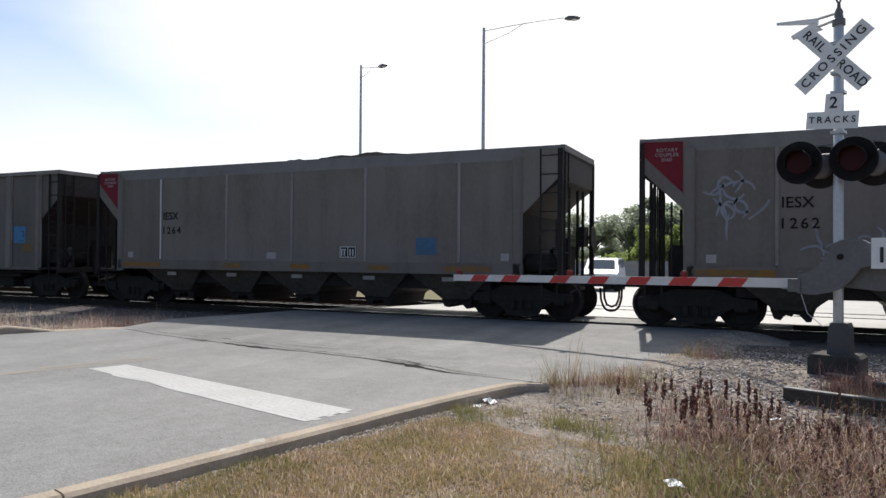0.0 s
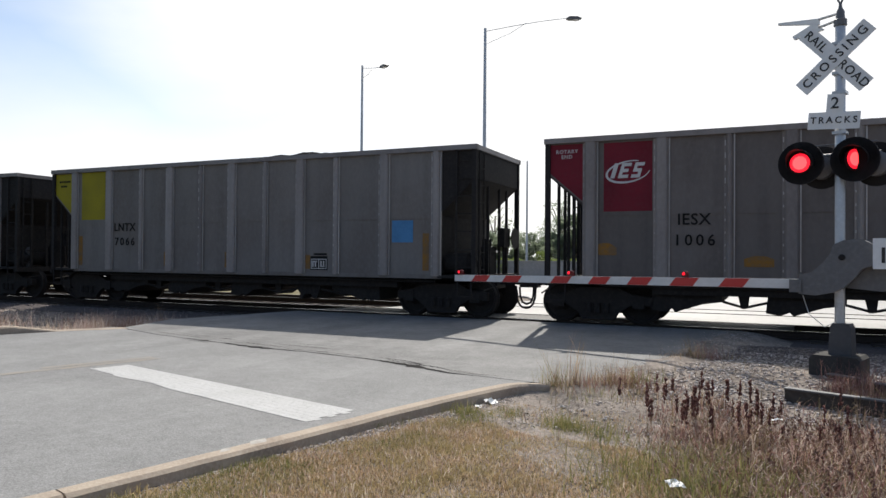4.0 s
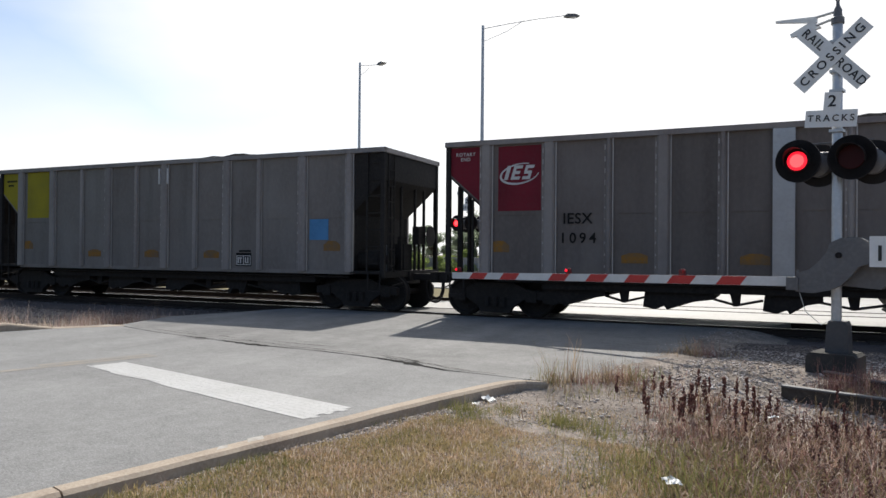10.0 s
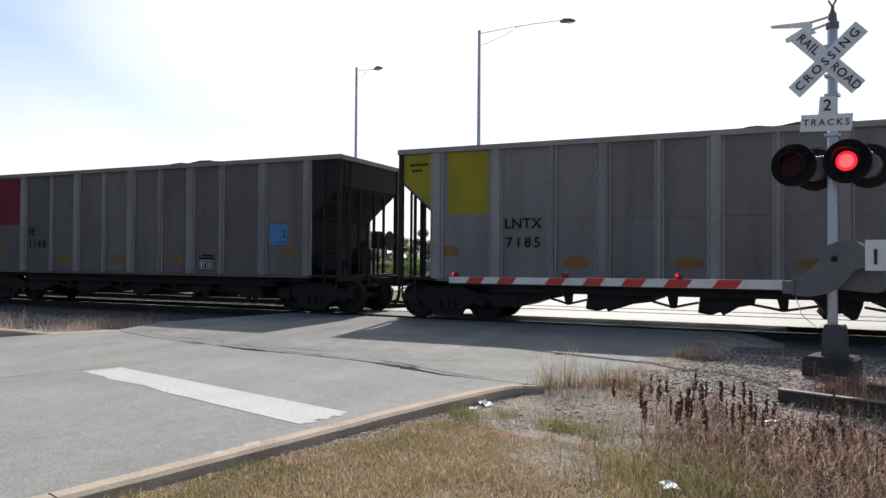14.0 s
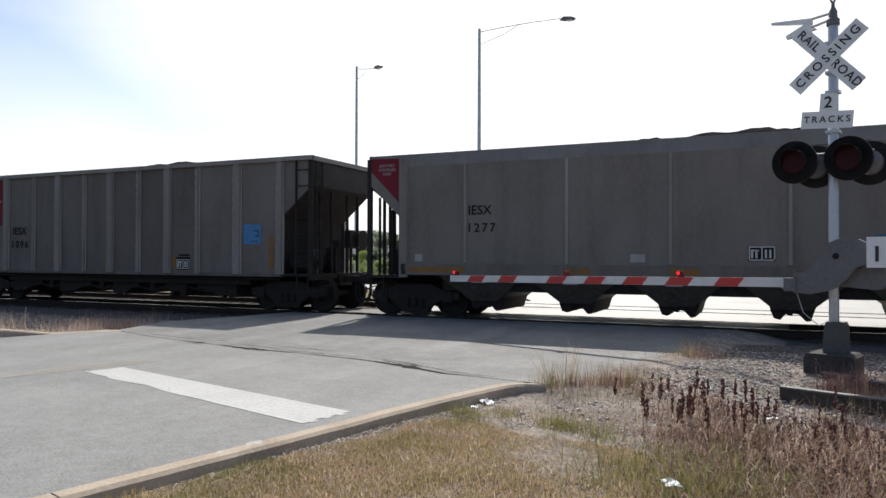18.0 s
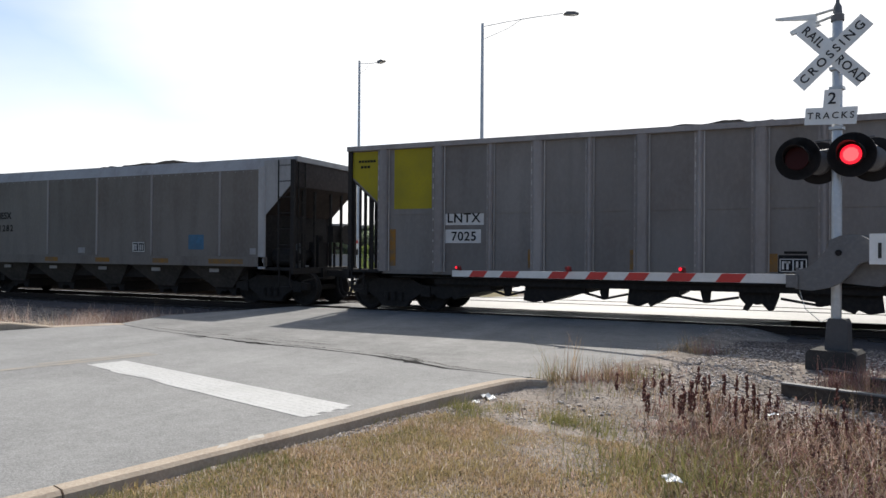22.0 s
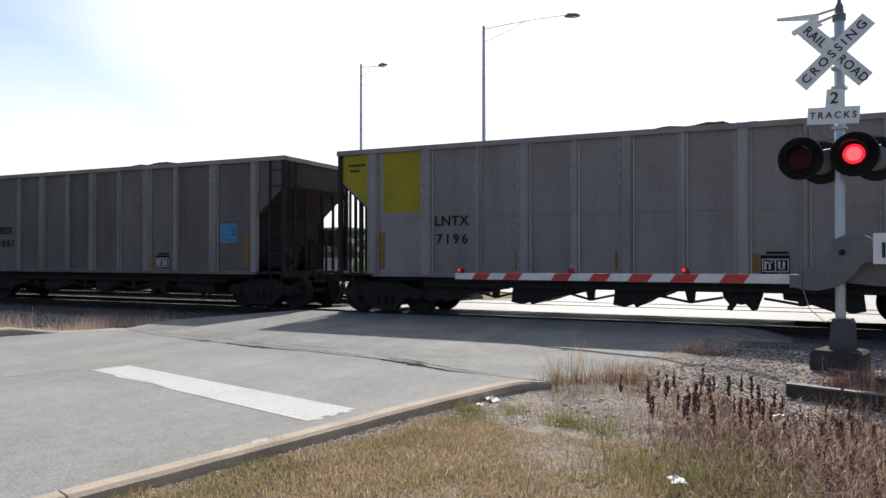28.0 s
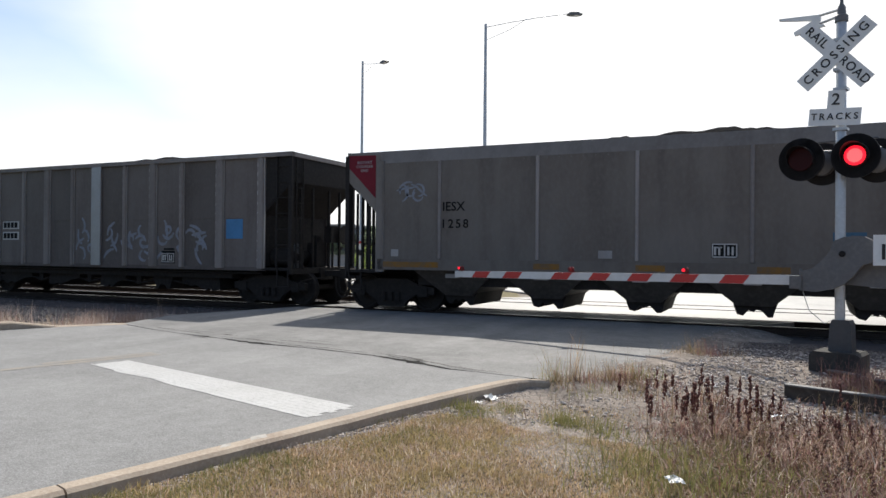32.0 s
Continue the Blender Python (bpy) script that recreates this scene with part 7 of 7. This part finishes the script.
def build_tufts():
    rng = random.Random(5)
    # low brown growth at the end of the kerb with a few tall strands, and clumps on the shoulder
    for x, y, n, h, s, d, mat in ((-2.36, -8.75, 70, 0.52, 0.05, 0.25, M_STRAW), (-2.18, -8.6, 90, 0.6, 0.06, 0.3, M_STRAW), (-2.42, -8.6, 60, 0.46, 0.09, 0.4, M_GREENISH), (-2.3, -8.8, 260, 0.22, 0.13, 0.9, M_STRAW), (-2.05, -8.6, 260, 0.24, 0.14, 0.8, M_MAROON), (-1.9, -8.3, 200, 0.34, 0.13, 0.5, M_STRAW), (-1.72, -8.2, 60, 0.48, 0.09, 0.3, M_STRAW), (-1.7, -8.1, 220, 0.26, 0.16, 0.8, M_MAROON), (-1.5, -7.95, 160, 0.25, 0.15, 0.8, M_GREENISH), (-1.95, -8.9, 180, 0.15, 0.2, 1.0, M_GREENISH), (-1.5, -8.5, 200, 0.17, 0.2, 1.0, M_STRAW), (-1.2, -8.3, 110, 0.2, 0.18, 0.9, M_MAROON), (-1.2, -8.9, 130, 0.14, 0.26, 1.1, M_STRAW), (-1.4, -5.66, 160, 0.26, 0.12, 0.6, M_STRAW), (-1.12, -5.4, 150, 0.34, 0.1, 0.5, M_STRAW), (-0.9, -5.3, 120, 0.3, 0.12, 0.6, M_MAROON), (-0.6, -5.2, 70, 0.22, 0.15, 0.7, M_STRAW), (-0.7, -9.2, 150, 0.2, 0.28, 1.0, M_MAROON), (0.2, -8.7, 110, 0.28, 0.25, 0.8, M_MAROON), (0.7, -8.5, 110, 0.3, 0.2, 0.8, M_STRAW)):
        build_tuft(x, y, n, h, s, rng.randint(1, 999), "clump of tall straw-coloured dry grass" if h > 0.3 else "low clump of brownish dry grass", mat, droop=d)
    for x, y, n, h, s in ((-2.4, -10.25, 130, 0.12, 0.06), (-1.84, -10.4, 190, 0.19, 0.09), (-1.72, -10.5, 120, 0.14, 0.1), (-2.86, -10.35, 320, 0.12, 0.09), (-2.7, -10.5, 150, 0.09, 0.12), (-3.3, -11.1, 320, 0.1, 0.16), (-3.5, -11.4, 260, 0.1, 0.16), (-1.5, -10.55, 240, 0.18, 0.16)):
        build_tuft(x, y, n, h, s, rng.randint(1, 999), "small green tuft on bare gravel", M_GREENISH, droop=0.8)
    for i in range(14):
        build_tuft(rng.uniform(0.7, 2.4), rng.uniform(-8.6, -6.5), 150, rng.uniform(0.26, 0.42), rng.uniform(0.12, 0.24), rng.randint(1, 999), "clump of dark maroon weeds by the steel edging", (M_MAROON, M_MAROON, M_WEED)[i % 3], droop=0.8)
    for i in range(18):
        build_tuft(rng.uniform(-14.6, -12.7), rng.uniform(-6.6, -4.4), 170, rng.uniform(0.25, 0.4), rng.uniform(0.12, 0.3), rng.randint(1, 999), "clump of bleached weeds beside the apron", (M_WISP, M_WISP, M_SEEDPALE)[i % 3], droop=1.0)
    for i in range(46):
        x = -12.9 - 0.24 * i
        build_tuft(x + rng.uniform(-0.3, 0.3), rng.uniform(-7.0, -3.6) - 0.05 * i, 130, rng.uniform(0.24, 0.5), rng.uniform(0.12, 0.36), rng.randint(1, 999), "clump of dry weeds beyond the far kerb", (M_WISP, M_SEEDPALE, M_WISP, M_WEED)[i % 4])


def tree_proto(name, label, h, spread, seed, leaf, leaf_mat, bush=False, leaves=2600):
    rng = np.random.default_rng(seed)
    t = thing(name, label, "bush" if bush else "tree", group="bushes along the far wall" if bush else "trees beyond the far road")
    tr = Shape()
    ht = h * (0.12 if bush else 0.35)
    tr.tube([(0, 0, -0.3), (0.05, 0.03, ht * 0.5), (0.0, 0.08, ht), (0.1, 0, h * 0.75)], 0.03 * h, 8, 0.008 * h)
    cents = []
    for k in range(13 if not bush else 9):
        a = rng.uniform(0, math.tau)
        z = h * rng.uniform(0.35 if not bush else 0.12, 0.93)
        rr = spread * math.sqrt(max(0.05, 1 - ((z / h - 0.55) / 0.5) ** 2)) * rng.uniform(0.35, 0.95)
        c = np.array([rr * math.cos(a), rr * math.sin(a), z])
        cents.append((c, spread * rng.uniform(0.25, 0.5)))
        tr.tube([(0, 0.05, min(z * 0.6, h * 0.6)), (c[0] * 0.5, c[1] * 0.5, z * 0.85), tuple(c)], 0.012 * h, 5, 0.003 * h)
    part("trunk", tr, M_BARK, t, "brown trunk with limbs")
    V, F = [], []
    for i in range(leaves):
        c, r = cents[rng.integers(len(cents))]
        d = rng.normal(0, 1, 3)
        d /= np.linalg.norm(d)
        p = c + d * r * rng.uniform(0.55, 1.08) * (1, 1, 0.8)
        q = np.array(Euler(rng.uniform(0, 6, 3)).to_matrix())
        s = leaf * rng.uniform(0.6, 1.5)
        V.append(np.array([(-s, 0, 0), (0, -s * 0.5, s * 0.1), (s, 0, 0), (0, s * 0.5, s * 0.1)]) @ q + p)
        F.append(np.array([[0, 1, 2, 3]]) + 4 * i)
    part("crown", cloud("crown", np.concatenate(V), np.concatenate(F), leaf_mat), leaf_mat, t, "uneven leafy crown with gaps")
    return t


def build_trees():
    rng = random.Random(11)
    protos = [tree_proto("tree", "hazy green broadleaf tree beyond the far road", 8.0, 2.9, 21 + k, 0.17, M_LEAF, False, 5600) for k in range(3)]
    bushes = [tree_proto("bush", "sunlit yellow-green bush behind the low wall", 3.6, 2.1, 31 + k, 0.1, M_BUSH, True, 4200) for k in range(2)]
    # bearing in degrees to the right of straight across the tracks, distance, height
    spots = [(-44, 95, 7.5), (-40, 90, 8.5), (-36, 88, 5.2), (-33, 72, 4.3), (-30.5, 75, 4.5), (-28, 80, 4.8), (-25.5, 78, 5.0), (-23, 70, 4.6), (-21.2, 72, 5.0), (-19.6, 74, 4.1), (-18, 72, 4.2), (-16.6, 74, 4.4), (-15.4, 70, 5.4), (-14.2, 70, 5.8), (-12.8, 76, 6.0), (-11.5, 80, 5.4), (-10.2, 68, 6.5), (-8.8, 70, 6.7), (-7.4, 68, 7.4), (-6.1, 70, 6.7), (-4.8, 70, 6.7), (-3.2, 76, 5.2), (-1.8, 70, 6.2), (-0.4, 68, 6.4), (2.4, 60, 6.8), (4.4, 58, 7.4), (6.4, 60, 7.0), (8.5, 60, 6.6), (-38, 100, 9), (-48, 100, 8)]
    for seed, deg, h in ((51, -20.7, 8.2), (52, -15.5, 8.0), (53, -14.6, 7.4)):
        ob = tree_proto("tree", "tall wispy tree with a thin see-through crown", h, 2.3, seed, 0.1, M_LEAF, False, 850)
        ob.matrix_basis = pose(75 * math.sin(radians(deg)), EYE[1] + 75 * math.cos(radians(deg)), -0.4)
    for i, (deg, dist, h) in enumerate(spots):
        x, y = dist * math.sin(radians(deg)), EYE[1] + dist * math.cos(radians(deg))
        k = h / 8.0
        pr = protos[i % 3]
        m = pose(x, y, -0.4, 0, 0, rng.uniform(0, 360))
        ob = copy_thing(pr, m) if i > 2 else pr
        ob.matrix_basis = m
        ob.scale = (k * rng.uniform(0.95, 1.3),) * 2 + (k,)
    for i in range(33):
        deg = -30 + i * 1.25 + rng.uniform(-0.3, 0.3)
        dist = rng.uniform(51, 54)
        h = (2.0 if deg < -10.4 else 4.1) * rng.uniform(0.75, 1.12)
        x, y = dist * math.sin(radians(deg)), EYE[1] + dist * math.cos(radians(deg))
        k = h / 3.6
        ob = copy_thing(bushes[i % 2], Matrix()) if i > 1 else bushes[i]
        ob.matrix_basis = pose(x, y, -0.4, 0, 0, rng.uniform(0, 360))
        ob.scale = (k * 1.15, k * 1.15, k)


build_grass()
build_tufts()
build_trees()


# ---- what moves ----
FLASH = 0.7185                            # seconds for which each lamp of a pair is lit
BLINKS = [(1.08 + FLASH * k, 1.08 + FLASH * (k + 1), k % 2) for k in range(-2, 44)]
BLINKS[20] = (14.12, *BLINKS[20][1:])
BLINKS[12:14] = [(BLINKS[12][0], 8.84, 0), (8.9, BLINKS[13][1], 1)]
BLINKS[-2:] = [(BLINKS[-2][0], 31.72, 0), (31.8, 32.0, 1)]
UNLIT = ((-1, 0.3), (0.93, 1.05), (16.75, 19.25), (28.25, 28.45))


def lit_spans(side, unlit=()):
    """When a lamp is lit: every other blink, less the moments when its diodes are dark."""
    spans = [(max(0.12, a + 0.02), min(b, 32.0)) for a, b, k in BLINKS if k == side]
    for lo, hi in unlit:
        spans = [p for a, b in spans for p in ((a, min(b, lo)), (max(a, hi), b)) if p[1] - p[0] > 0.06]
    return spans


LEFT_LIT, RIGHT_LIT = lit_spans(0, UNLIT), lit_spans(1, UNLIT)
GATE_A, GATE_B = lit_spans(0), lit_spans(1)
FAR_A = ((0.3, 0.7), (5.2, 6.0), (9.7, 10.4), (22.2, 22.6), (26.0, 26.6))
FAR_B = ((1.2, 1.7), (7.7, 8.5), (16.2, 16.7), (24.2, 24.7), (30.3, 30.7))


def lens_rows(ob, lit):
    """Half a turn brings the bright or the dark face of the lens to the front."""
    place = ob.matrix_basis.to_translation()
    turn = lambda a: pose(*place, 0, 0, a)
    rows = [(0.0, turn(180))]
    for a, b in lit:
        rows += [(a - 0.1, turn(180)), (a - 0.0667, turn(120)), (a - 0.0333, turn(60)), (a, turn(0)), (b, turn(0))]
        if b < 31.9:
            rows += [(b + 0.0333, turn(60)), (b + 0.0667, turn(120)), (b + 0.1, turn(180))]
    if rows[-1][0] < 32.0:
        rows.append((32.0, rows[-1][1]))
    return rows


def motions():
    for k, car in CARS.items():
        walk(car, [(t / 2, pose(train_place(t / 2) - k * PITCH, 0, 0)) for t in range(65)])
        steps = [i * 2 / FPS for i in range(481)]
        seen = [t for t in steps if -38 < train_place(t) - k * PITCH < 12]
        if not seen:
            continue
        for wheel in car.children_recursive:
            if not wheel.name.startswith("wheelset"):
                continue
            p = wheel.matrix_basis.to_translation()

            def at(t):
                return pose(*p) @ Matrix.Rotation(((train_place(t) - k * PITCH) / WHEEL_R) % math.tau, 4, "Y")

            rows = [(t, at(t)) for t in seen]
            if seen[0] > 0:
                rows.insert(0, (0.0, at(seen[0])))
            if seen[-1] < 31.99:
                rows.append((32.0, at(seen[-1])))
            walk(wheel, rows)
    for lens, lit in zip(NEAR_LENSES, (LEFT_LIT, RIGHT_LIT, [(0.1, 32.0)], GATE_A, GATE_B)):
        walk(lens, lens_rows(lens, lit))
    walk(FAR_LENSES[0], lens_rows(FAR_LENSES[0], GATE_A))
    walk(FAR_LENSES[1], lens_rows(FAR_LENSES[1], GATE_B))
    # the saloon car pulls up beside the waiting one
    x, y, z = SEDAN.matrix_basis.to_translation()
    back = lambda d: pose(x - d * 0.95, y + d * 0.31, z, 0, 0, SEDAN_TURN)
    walk(SEDAN, [(0.0, back(13)), (5.4, back(13)), (6.6, back(10.5)), (7.4, back(6.8)), (8.2, back(2.4)), (9.2, back(0)), (32.0, back(0))])


motions()
